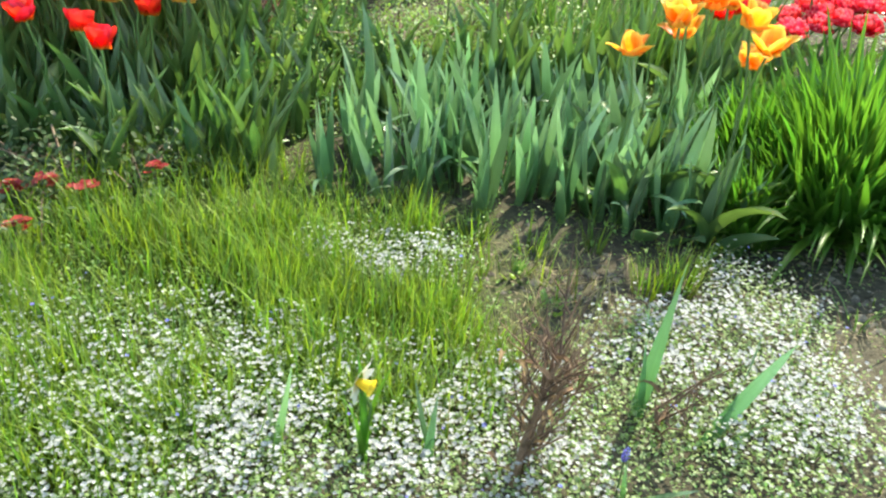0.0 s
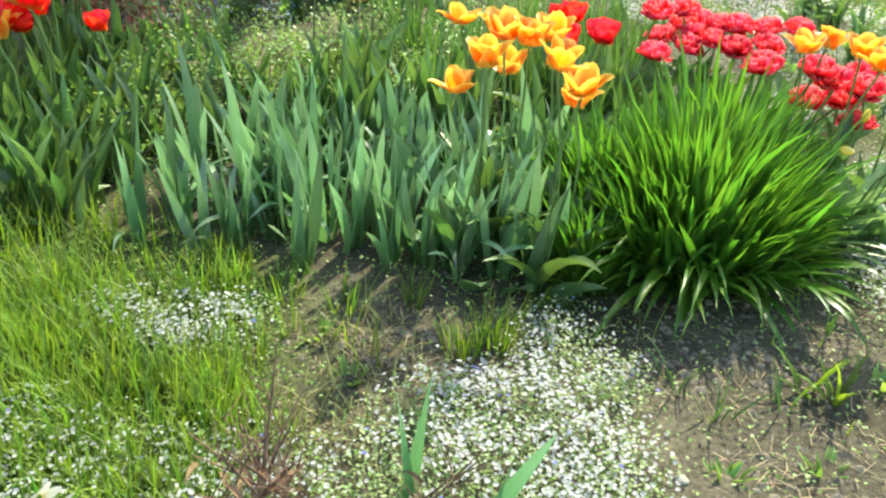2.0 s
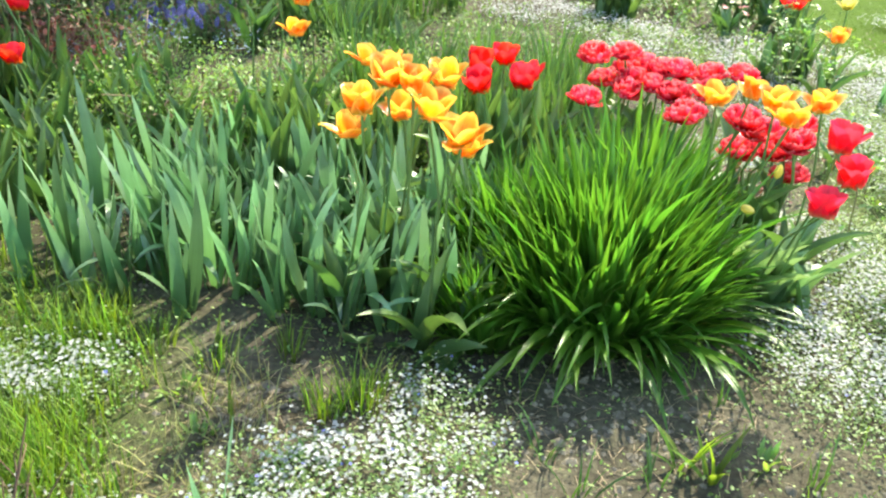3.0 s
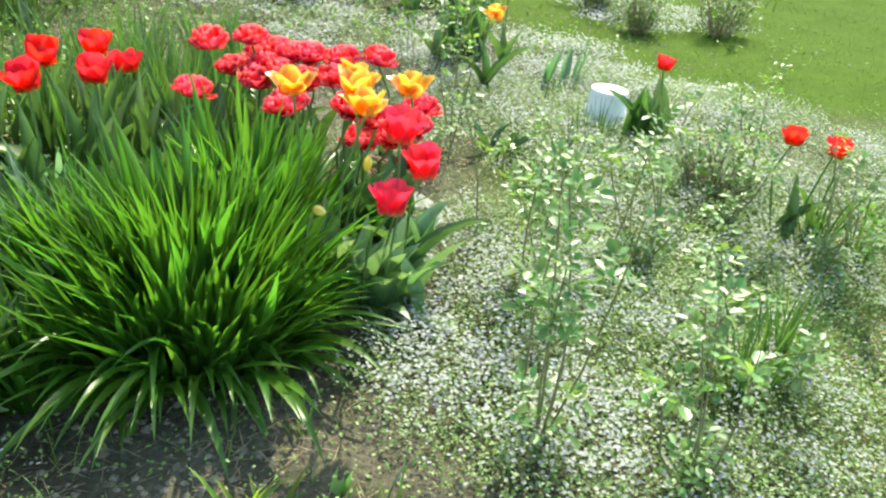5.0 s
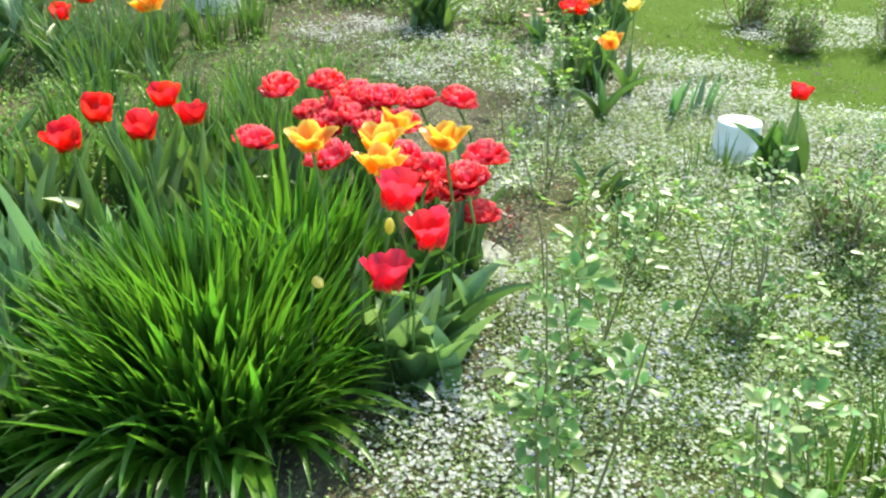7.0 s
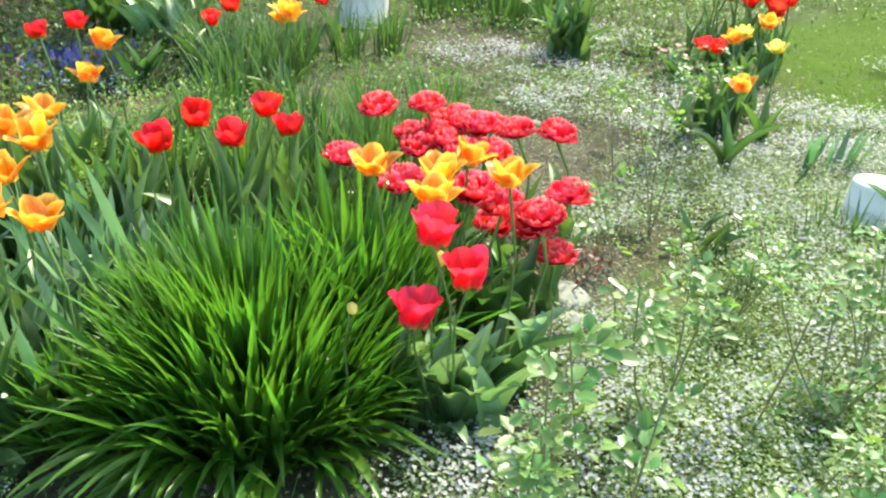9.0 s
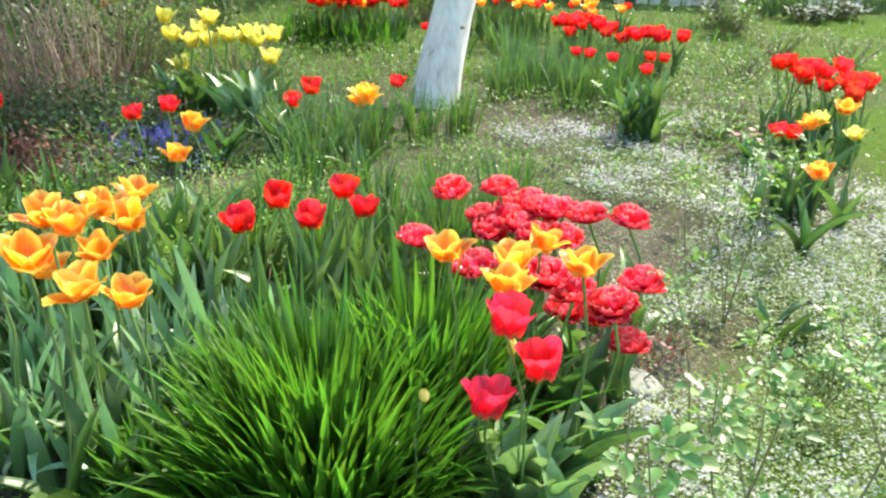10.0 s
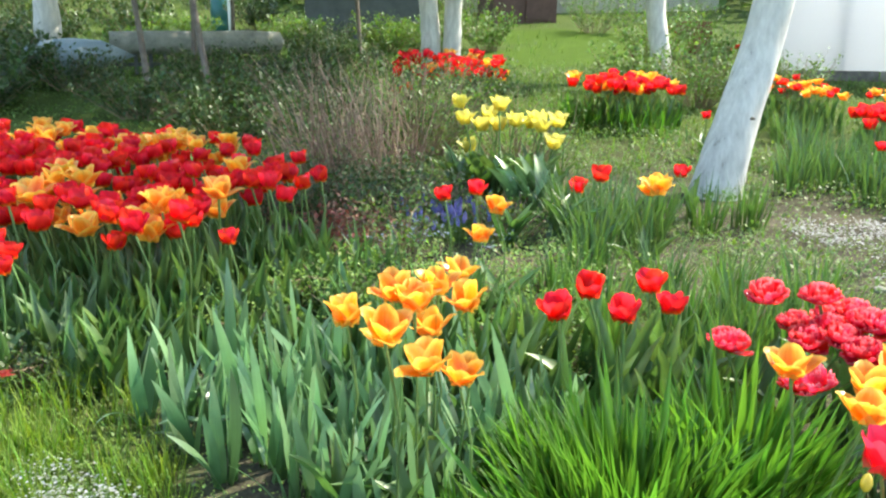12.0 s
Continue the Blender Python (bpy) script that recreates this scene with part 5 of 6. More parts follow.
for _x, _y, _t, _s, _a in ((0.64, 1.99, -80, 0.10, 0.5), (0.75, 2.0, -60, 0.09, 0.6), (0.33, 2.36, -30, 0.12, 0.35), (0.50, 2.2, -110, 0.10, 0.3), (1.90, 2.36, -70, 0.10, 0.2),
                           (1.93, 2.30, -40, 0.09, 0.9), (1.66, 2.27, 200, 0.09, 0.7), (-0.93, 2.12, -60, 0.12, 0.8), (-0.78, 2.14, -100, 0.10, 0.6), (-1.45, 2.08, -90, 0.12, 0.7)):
    round_leaf(_x, _y, _t, _s, _a, "broad rounded glaucous leaf, sunlit sheen in its pale colour")
# fillers of the large tulip bed
def bed_foliage():
    n = 1900
    x, y = RNG.uniform(-3.6, -0.55, n), 2.1 + RNG.uniform(0, 1, n) ** 1.3 * 1.7
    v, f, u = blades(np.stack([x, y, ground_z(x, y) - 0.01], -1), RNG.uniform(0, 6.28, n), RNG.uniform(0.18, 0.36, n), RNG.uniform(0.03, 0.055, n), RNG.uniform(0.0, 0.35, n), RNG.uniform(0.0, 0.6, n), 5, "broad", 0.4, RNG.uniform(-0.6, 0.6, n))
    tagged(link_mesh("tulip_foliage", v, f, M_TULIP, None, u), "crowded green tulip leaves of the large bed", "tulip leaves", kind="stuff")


bed_foliage()
for _x, _y in ((1.62, 6.4), (1.72, 6.52), (1.8, 6.42)):
    tulip_leaf_clump(_x, _y, 5, 1.35, "tall clump of broad dark green leaves in the gravelly bed", TULIP_UP)
    tulip_leaf_clump(_x + 0.03, _y - 0.04, 5, 1.15, "leaning broad green leaves in the gravelly bed")
for _x, _y in ((3.25, 3.76), (3.29, 3.8)):
    tulip_leaf_clump(_x, _y, 6, 0.8, "upright broad dark tulip leaves beside the bucket", TULIP_DARK)
for _x, _y, _t in ((3.11, 4.61, 20), (3.02, 4.62, 70), (3.2, 4.66, 120)):
    iris_fan(_x, _y, _t, 4, 0.8)
for _x, _y in ((2.87, 3.72), (2.97, 3.86), (3.05, 3.82)):
    clump("narcissus_clump", "dark thin blades standing before the bucket", "narcissus", _x, _y, 0.06, 13, 0.2, 0.009, (0.0, 0.4), (0.0, 0.3), M_TULIP, "lily", 4, "narcissus clumps")

# ---- roses ----
ROSE_LEAFLET = ([(0, 0, 0), (0.3, -0.29, 0.10), (0.74, -0.29, 0.08), (1.0, 0, -0.04), (0.74, 0.29, 0.08), (0.3, 0.29, 0.10)], [(0, 1, 2, 3), (0, 3, 4, 5)], [(0.5, 0), (0, 0.35), (0, 0.8), (0.5, 1), (1, 0.8), (1, 0.35)])


def compound_leaf():
    pieces = []
    for a, d, s in ((0, 0.052, 0.031), (0.85, 0.038, 0.027), (-0.85, 0.038, 0.027), (1.05, 0.02, 0.023), (-1.05, 0.02, 0.023)):
        side = 0.006 * (1 if a > 0 else -1 if a < 0 else 0)
        pieces.append(scatter(*ROSE_LEAFLET, [(d, side, 0.004 * RNG.normal())], a, RNG.uniform(-0.6, 0.4), s * RNG.uniform(0.85, 1.15)))
    pieces.append(blades((0, 0, 0), 0.0, 0.062, 0.0018, 1.5, 0.1, 2, "grass", 0.1, 0.0, 2))
    v, f, u = merged(pieces)
    return bare(v, f, M_ROSE, u)


ROSE_LEAVES = [compound_leaf() for _ in range(8)]


def rose(x, y, h, canes, leaves, spread, label="young rose bush with light green leaves on thin canes"):
    base = thing("rose_bush", x, y, label, "rose", "rose bushes")
    for _ in range(canes):
        a, q = RNG.uniform(0, 6.283), RNG.uniform(0.3, 1.0) * spread
        top = np.array([q * math.cos(a), q * math.sin(a), h * RNG.uniform(0.65, 1.05)])
        bow = RNG.normal(0, 0.035, 3)
        pts = [np.array([0, 0, -0.02]), top * 0.35 + bow, top * 0.7 + bow * 0.7, top]
        v, f, u = tube(pts, [0.0034, 0.0028, 0.0022, 0.0013], 6)
        link_mesh("cane", v, f, M_CANE, base, u)
        for _ in range(max(1, int(1.6 * leaves) // canes)):
            t = RNG.uniform(0.1, 1.0) ** 0.7
            p = (1 - t) * pts[1] + t * pts[3] if t > 0.5 else pts[0] * (1 - t) + pts[2] * t
            s = RNG.uniform(0.7, 1.18) * (1.12 if y < 2.5 else 1.0)
            place("leaf", ROSE_LEAVES[int(RNG.integers(8))], base, pose(p[0], p[1], p[2], RNG.normal(0, 18), RNG.uniform(-35, 25), RNG.uniform(0, 360)) @ Matrix.Diagonal((s, s, s, 1)))


for _x, _y, _h, _c, _l, _s in ((2.42, 1.64, 0.52, 5, 34, 0.2), (2.12, 1.78, 0.70, 6, 40, 0.14), (2.66, 1.98, 0.42, 5, 32, 0.28), (2.3, 2.45, 0.48, 4, 36, 0.22), (2.75, 2.6, 0.45, 7, 60, 0.32), (3.2, 2.9, 0.42, 5, 44, 0.25),
                               (2.5, 3.1, 0.35, 4, 30, 0.2), (3.35, 2.5, 0.45, 5, 40, 0.25), (2.7, 3.4, 0.25, 3, 18, 0.15), (3.55, 3.3, 0.45, 4, 28, 0.2), (2.3, 3.7, 0.6, 3, 16, 0.12), (2.5, 4.6, 0.55, 4, 30, 0.2), (2.15, 4.1, 0.5, 3, 14, 0.12), (3.75, 2.0, 0.4, 5, 40, 0.25)):
    rose(_x, _y, _h, _c, _l, _s)
for _x, _y, _h in ((2.2, 2.75, 0.75), (2.54, 2.52, 0.6), (3.4, 3.6, 0.45), (2.3, 4.5, 0.6), (1.45, 6.0, 0.7), (2.3, 5.0, 0.7), (2.55, 5.6, 0.7), (1.95, 5.2, 0.55)):
    rose(_x, _y, _h, 1, 7, 0.12, "single thin rose cane with few leaves")

# ---- woody shrub behind the tulip bed ----
def shrub(x, y, h, spread, twigs, leaves, mat, label, name="shrub", leaf_size=0.03, low=0.25, loose=0.0, bark=M_TWIG):
    base = thing(name, x, y, label, "shrub")
    pieces, pos = [], []
    for _ in range(twigs):
        a, q = RNG.uniform(0, 6.283), spread * math.sqrt(RNG.uniform(0.02, 1))
        foot = np.array([0.25 * q * math.cos(a), 0.25 * q * math.sin(a), -0.02])
        top = np.array([q * math.cos(a), q * math.sin(a), h * RNG.uniform(0.55, 1.05)])
        if loose:
            foot = foot * 3.2
            top = foot + np.array([RNG.normal(-0.12, loose), RNG.normal(-0.05, loose), h * RNG.uniform(0.35, 1.05)])
        bow = RNG.normal(0, 0.04 + 0.1 * loose, 3)
        pts = np.array([foot, foot * 0.6 + top * 0.4 + bow, foot * 0.25 + top * 0.75 + bow, top])
        pieces.append(tube(pts, [0.006, 0.0045, 0.0035, 0.0015], 4))
        for _ in range(int(0.85 * leaves) // twigs):
            t = RNG.uniform(low, 1.0)
            pos.append(pts[0] * (1 - t) + pts[3] * t + bow * 0.8 + RNG.normal(0, 0.04, 3))
    v, f, u = merged(pieces)
    tagged(link_mesh("branchwork", v, f, bark, base, u), kind="stuff")
    pos = np.array(pos)
    n = len(pos)
    v, f, u = scatter(*LEAFLET, pos, RNG.uniform(0, 6.28, n), RNG.uniform(-1.3, 0.6, n), leaf_size * RNG.uniform(0.6, 1.3, n))
    tagged(link_mesh("foliage", v, f, mat, base, u), kind="stuff")
    return base


shrub(-2.5, 5.55, 1.15, 0.7, 230, 2300, M_BUSH, "twiggy half-bare shrub with reddish-brown stems", low=0.15, loose=0.22, bark=M_REDTWIG, leaf_size=0.024)
shrub(-2.9, 7.0, 1.0, 0.9, 80, 3200, M_BUSH, "leafy green shrub behind the twiggy one")
shrub(-1.75, 6.9, 0.75, 0.6, 60, 1800, M_BUSH, "low leafy green shrub beside yellow tulips")
shrub(-3.9, 8.2, 0.9, 0.9, 70, 2400, M_BUSH, "leafy green shrub below the far tulips")
shrub(-1.9, 12.2, 0.9, 0.8, 60, 2600, M_BUSH, "dark leafy shrub beside a whitewashed trunk", leaf_size=0.045)
shrub(-0.9, 13.4, 0.7, 0.6, 50, 1600, M_BUSH, "green shrub near the greenhouse", leaf_size=0.05)
shrub(4.2, 15.2, 1.3, 0.5, 40, 500, M_BUSH, "thin dark young shrub before the greenhouse", leaf_size=0.04)
shrub(2.4, 12.5, 0.45, 0.35, 40, 900, M_BUSH, "low round green bush before the greenhouse", leaf_size=0.05)
for _x, _y, _r in ((2.3, 6.9, 0.3), (3.6, 10.6, 0.5), (2.9, 11.2, 0.5),  (2.5, 9.6, 0.4), (3.3, 3.2, 0.2), (-0.95, 4.2, 0.3), (-1.3, 4.6, 0.35), (-0.7, 5.0, 0.3)):
    shrub(_x, _y, 0.42 * (_r + 0.35), _r, 30, 700, M_BUSH, "low mound of small green leaves", "herb_mound", 0.028)
for _x, _y, _h, _r in ((4.25, 6.15, 0.34, 0.2), (4.93, 6.15, 0.36, 0.28), (4.14, 6.9, 0.42, 0.26), (5.3, 6.9, 0.4, 0.3)):
    shrub(_x, _y, _h, _r, 36, 1300, M_BUSH, "small dark bush standing in pale ground cover by the lawn", leaf_size=0.026)
shrub(-1.12, 3.88, 0.2, 0.14, 14, 200, M_REDLEAF, "low plant with reddish bronze leaves", "bronze_plant", 0.028)
shrub(2.0, 3.25, 0.16, 0.2, 14, 220, M_REDLEAF, "low reddish seedlings beside the pink tulips", "bronze_plant", 0.02)
# the dark leaf colour deepens the shade of this corner
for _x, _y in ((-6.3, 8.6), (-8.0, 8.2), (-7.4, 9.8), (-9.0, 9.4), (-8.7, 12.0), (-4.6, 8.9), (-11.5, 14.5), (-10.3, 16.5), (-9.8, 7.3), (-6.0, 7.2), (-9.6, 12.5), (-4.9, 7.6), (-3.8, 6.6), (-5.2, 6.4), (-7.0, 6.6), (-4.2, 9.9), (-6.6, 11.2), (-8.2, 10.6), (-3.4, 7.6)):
    shrub(_x, _y, 0.62, 0.95, 50, 2300, M_DARK, "dark green back-garden bush, shade deepened in its leaf colour", leaf_size=0.055)

for _x, _y, _r in ((-0.55, 3.3, 0.3), (-0.3, 3.15, 0.25), (-0.1, 3.35, 0.28), (0.15, 3.2, 0.22), (-0.45, 3.65, 0.3), (-0.15, 3.8, 0.3), (0.25, 3.6, 0.25), (-0.8, 3.05, 0.25), (-0.62, 2.75, 0.22), (0.55, 3.3, 0.2), (0.0, 4.2, 0.3), (0.5, 4.0, 0.3), (-0.75, 3.5, 0.25)):
    shrub(_x, _y, 0.5 * (_r + 0.15), _r, 26, 1500, M_WEED, "fresh yellow-green herb mound behind the irises", "herb_mound", 0.019)
# darker leaves to the left and front put extra shade into the colour
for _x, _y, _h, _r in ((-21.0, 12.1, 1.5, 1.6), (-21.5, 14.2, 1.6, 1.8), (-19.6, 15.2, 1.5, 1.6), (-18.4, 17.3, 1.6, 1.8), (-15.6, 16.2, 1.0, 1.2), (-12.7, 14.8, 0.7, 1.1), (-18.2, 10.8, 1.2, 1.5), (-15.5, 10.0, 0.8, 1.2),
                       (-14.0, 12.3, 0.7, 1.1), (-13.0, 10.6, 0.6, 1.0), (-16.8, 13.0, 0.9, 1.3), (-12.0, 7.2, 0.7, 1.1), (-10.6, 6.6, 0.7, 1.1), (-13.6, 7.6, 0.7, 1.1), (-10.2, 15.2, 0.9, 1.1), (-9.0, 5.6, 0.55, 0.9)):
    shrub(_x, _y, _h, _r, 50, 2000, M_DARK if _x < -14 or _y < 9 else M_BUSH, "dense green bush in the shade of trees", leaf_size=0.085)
for _x, _y, _h, _r in ((-8.6, 17.0, 0.9, 0.9), (-11.3, 20.2, 1.1, 1.1), (-4.3, 16.3, 0.9, 0.9), (-4.5, 18.6, 1.1, 0.9), (-2.8, 15.2, 0.8, 0.8), (-9.0, 15.4, 0.8, 0.9), (-8.6, 22.6, 1.2, 1.3), (-6.5, 22.5, 1.1, 1.2), (-3.2, 12.8, 0.7, 0.8)):
    shrub(_x, _y, _h, _r, 40, 1500, M_BUSH, "leafy green bush at the lawn's edge", leaf_size=0.075)

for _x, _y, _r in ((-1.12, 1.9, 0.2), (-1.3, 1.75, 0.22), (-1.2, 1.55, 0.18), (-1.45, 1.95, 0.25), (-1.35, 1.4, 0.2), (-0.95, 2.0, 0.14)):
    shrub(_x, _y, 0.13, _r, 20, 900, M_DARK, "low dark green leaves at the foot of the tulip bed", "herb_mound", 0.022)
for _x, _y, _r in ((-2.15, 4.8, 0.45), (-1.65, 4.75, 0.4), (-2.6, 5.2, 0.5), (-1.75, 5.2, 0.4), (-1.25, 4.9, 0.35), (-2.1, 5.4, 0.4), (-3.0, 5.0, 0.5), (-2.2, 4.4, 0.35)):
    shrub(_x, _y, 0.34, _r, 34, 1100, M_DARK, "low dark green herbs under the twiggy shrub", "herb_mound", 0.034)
for _x, _y in ((-1.5, 4.25), (-1.2, 4.2)):
    shrub(_x, _y, 0.24, 0.24, 20, 420, M_REDLEAF, "low plant with reddish bronze leaves", "bronze_plant", 0.03)
for _x, _y in ((-0.9, 5.75), (-0.8, 5.6), (-0.98, 5.6)):
    tulip_leaf_clump(_x, _y, 7, 1.35, "broad dark green leaves behind blue muscari", TULIP_BROAD)


def blossom_bush(x, y, h, r, n, label):
    base = shrub(x, y, h, r, 30, 900, M_DARK, label, "flowering_bush", 0.05)
    d = RNG.normal(0, 1, (n, 3))
    d = d / np.linalg.norm(d, axis=1)[:, None] * (0.8 + 0.25 * RNG.uniform(0, 1, n))[:, None]
    pos = np.stack([d[:, 0] * r, d[:, 1] * r, h * (0.45 + 0.5 * np.abs(d[:, 2]))], -1)
    v, f, u = scatter(*star(5), pos, RNG.uniform(0, 6.28, n), RNG.uniform(-0.6, 0.6, n), RNG.uniform(0.02, 0.04, n))
    tagged(link_mesh("blossom", v, f, M_WHITE, base, u, smooth=False), kind="stuff")


for _x, _y, _h, _r, _n in ((2.3, 13.3, 0.5, 0.4, 45), (3.5, 14.2, 0.25, 0.35, 70), (4.0, 14.6, 0.28, 0.4, 80)):
    blossom_bush(_x, _y, _h, _r, _n, "low green bush dotted with white flowers")

# ---- blue muscari and small blooms ----
def muscari(x, y, h, group="muscari patch", size=1.0):
    base = thing("muscari", x, y, "small violet-blue grape hyacinth spike", "muscari", group)
    place("stem", STEMS[int(RNG.integers(4))], base, Matrix.Diagonal((0.5, 0.5, h, 1)))
    tagged(place("spike", MUSCARI_SPIKE, base, pose(0, 0, h - 0.01, RNG.normal(0, 8), RNG.normal(0, 8), RNG.uniform(0, 360)) @ Matrix.Scale(size, 4)), kind="stuff")


def spike_mesh():
    pos, az, tilt, size = [], [], [], []
    for k in range(46):
        t = k / 46
        a = k * 2.4
        r = 0.009 * math.sin(math.pi * (0.15 + 0.8 * t)) + 0.001
        pos.append((r * math.cos(a), r * math.sin(a), 0.055 * t))
        az.append(a), tilt.append(0.9), size.append(0.0042 * (1.1 - 0.5 * t))
    T = [(1, 0, 0), (0, 1, 0), (-1, 0, 0), (0, -1, 0), (0, 0, 1.2), (0, 0, -1)]
    TF = [(0, 1, 4), (1, 2, 4), (2, 3, 4), (3, 0, 4), (1, 0, 5), (2, 1, 5), (3, 2, 5), (0, 3, 5)]
    v, f, u = scatter(T, TF, [(0.5, 0.7)] * 6, np.array(pos), np.array(az), np.array(tilt), np.array(size))
    return bare(v, f, M_BLUE, u)


MUSCARI_SPIKE = spike_mesh()
for _k in range(75):
    muscari(-0.98 + RNG.normal(0, 0.13), 4.78 + RNG.normal(0, 0.17), RNG.uniform(0.13, 0.2))
muscari(0.465, 0.91, 0.13, "single muscari", 0.6)
for _k in range(8):
    clump("muscari_leaves", "thin dark green leaves among grape hyacinths", "muscari", -0.98 + RNG.normal(0, 0.2), 4.78 + RNG.normal(0, 0.2), 0.1, 30, 0.2, 0.006, (0.1, 0.7), (0.2, 1.0), M_NARC, "grass", 3, "muscari leaves")


def primula(x, y):
    base = thing("primula", x, y, "small dark red primula in the grass", "primula", "primulas")
    v, f, u = blades(np.zeros((9, 3)), np.arange(9) * 0.7, 0.07, 0.03, 0.9, 0.5, 4, "broad", 0.2, 0.1)
    link_mesh("leaf_rosette", v, f, M_TULIP, base, u)
    for k in range(13):
        s = star(5, 0.016, 0.25)
        q, r = RNG.uniform(0, 6.28), 0.034 * math.sqrt(RNG.uniform(0, 1))
        v, f, u = scatter(*s, [(r * math.cos(q), r * math.sin(q), 0.125 - 12 * r * r + RNG.normal(0, 0.004))], RNG.uniform(0, 6), RNG.uniform(-0.5, 0.5), 1.0)
        link_mesh("flower", v, f, M_DARKRED, base, u)


for _x, _y in ((-1.10, 1.74), (-1.18, 1.70), (-0.83, 1.86), (-1.04, 1.5), (-0.98, 1.72)):
    primula(_x, _y)


def daffodil(x, y, z):
    base = thing("daffodil", x, y, "white daffodil with a yellow trumpet, nodding", "daffodil")
    place("stem", STEMS[0], base, Matrix.Diagonal((0.9, 0.9, z, 1)))
    bloom = place("trumpet", bare(*tube([(0, 0, 0), (0, 0, 0.012), (0, 0, 0.026), (0, 0, 0.032)], [0.006, 0.009, 0.012, 0.017], 12)[:2], M_CUP, tube([(0, 0, 0), (0, 0, 1), (0, 0, 2), (0, 0, 3)], [1, 1, 1, 1], 12)[2]), base, pose(0, 0, z, 98, 0, 72))
    v, f, u = petal(0.04, 0.004, 0.025, 0.042, 0.012, 0.028, 0.05)
    me = bare(v, f, M_DAFF, u)
    for k in range(6):
        place("petal", me, bloom, pose(0, 0, 0, 0, 0, k * 60))
    for k in range(3):
        place("leaf", LILY_UP[k], base, pose(0.01, 0, 0, 0, 0, 40 + 110 * k) @ Matrix.Diagonal((0.6, 0.6, 0.6, 1)))


daffodil(-0.03, 0.90, 0.235)
# broad blades in the white carpet
for _x, _y, _made in ((0.53, 1.17, ((85, 6, 1.02, 3), (95, -7, 0.7, 1))), (0.66, 1.10, ((80, 26, 0.86, 2), (95, 18, 0.72, 5), (70, 42, 0.55, 7))), (0.47, 0.93, ((-80, 66, 0.42, 4), (-100, -4, 0.36, 6))),
                      (0.10, 0.95, ((80, 4, 0.6, 8), (100, -12, 0.5, 9))), (-0.2, 0.92, ((75, 10, 0.55, 10), (105, -10, 0.5, 11)))):
    base = thing("iris", _x, _y, "few young iris blades standing in tiny white flowers", "iris", "young irises")
    for _k, (_t, _lean, _s, _w) in enumerate(_made):
        place("leaf", IRIS_LEAVES[_w], base, pose(0.014 * _k, 0, -0.01, 0, _lean, 0) @ pose(0, 0, 0, 0, 0, _t) @ Matrix.Diagonal((_s, _s * 0.72, _s, 1)))


def dead_stalk(x, y, h, twigs):
    base = thing("dead_stalk", x, y, "dry brown branched dead stalk standing in the flower carpet", "dead plant", "dead stalks")
    side = RNG.uniform(-0.04, 0.08)
    spine = np.array([(0, 0, -0.01), (side * 0.2, 0, h * 0.35), (side * 0.6, 0.012, h * 0.7), (side, 0.006, h)])
    v, f, u = tube(spine, [0.0085, 0.007, 0.0045, 0.0015], 6)
    link_mesh("stalk", v, f, M_STALK, base, u)
    for k in range(twigs):
        t, a, l = RNG.uniform(0.08, 0.9), RNG.uniform(0, 6.28), RNG.uniform(0.06, 0.17)
        p = np.array([np.interp(t, (0, 0.35, 0.7, 1), spine[:, c]) for c in range(3)])
        out = np.array([math.cos(a), math.sin(a), 0.0])
        v, f, u = tube([p, p + out * l * 0.35 + (0, 0, l * 0.5), p + out * l * 0.75 + RNG.normal(0, 0.008, 3) + (0, 0, l)], [0.0032, 0.0022, 0.001], 5)
        twig = link_mesh("twig", v, f, M_STALK, base, u)
        q = p + out * l * 0.4 + (0, 0, l * 0.55)
        v, f, u = merged([tube([q, q + RNG.normal(0, 0.022, 3) + (0, 0, 0.03), q + RNG.normal(0, 0.03, 3) + (0, 0, 0.055)], [0.0014, 0.001, 0.0006], 4) for _ in range(3)])
        link_mesh("twiglet", v, f, M_STALK, twig, u)
    for k in range(twigs // 2):
        v, f, u = blades((side * 0.6 + RNG.normal(0, 0.04), RNG.normal(0, 0.03), RNG.uniform(0.1, h)), RNG.uniform(0, 6.28), RNG.uniform(0.03, 0.06), 0.012, 0.9, 1.4, 4, "broad", 0.5, 0.8)
        link_mesh("withered_leaf", v, f, M_DEADLEAF, base, u)


dead_stalk(0.27, 0.93, 0.36, 19)
dead_stalk(0.29, 0.96, 0.31, 13)
dead_stalk(0.31, 1.01, 0.25, 7)
dead_stalk(0.57, 1.10, 0.10, 5)


def tulip_bud(x, y, z, tilt, label):
    base = thing("tulip_bud", x, y, label, "tulip bud", "tulip buds")
    place("stem", STEMS[1], base, Matrix.Diagonal((0.8, 0.8, z - 0.02, 1)))
    v, f, u = tube([(0, 0, 0), (0, 0, 0.008), (0, 0, 0.022), (0, 0, 0.036), (0, 0, 0.044)], [0.004, 0.010, 0.012, 0.008, 0.001], 12)
    place("bud", bare(v, f, M_YELLOW, u), base, pose(0, 0, z - 0.022, tilt, 0, 30))


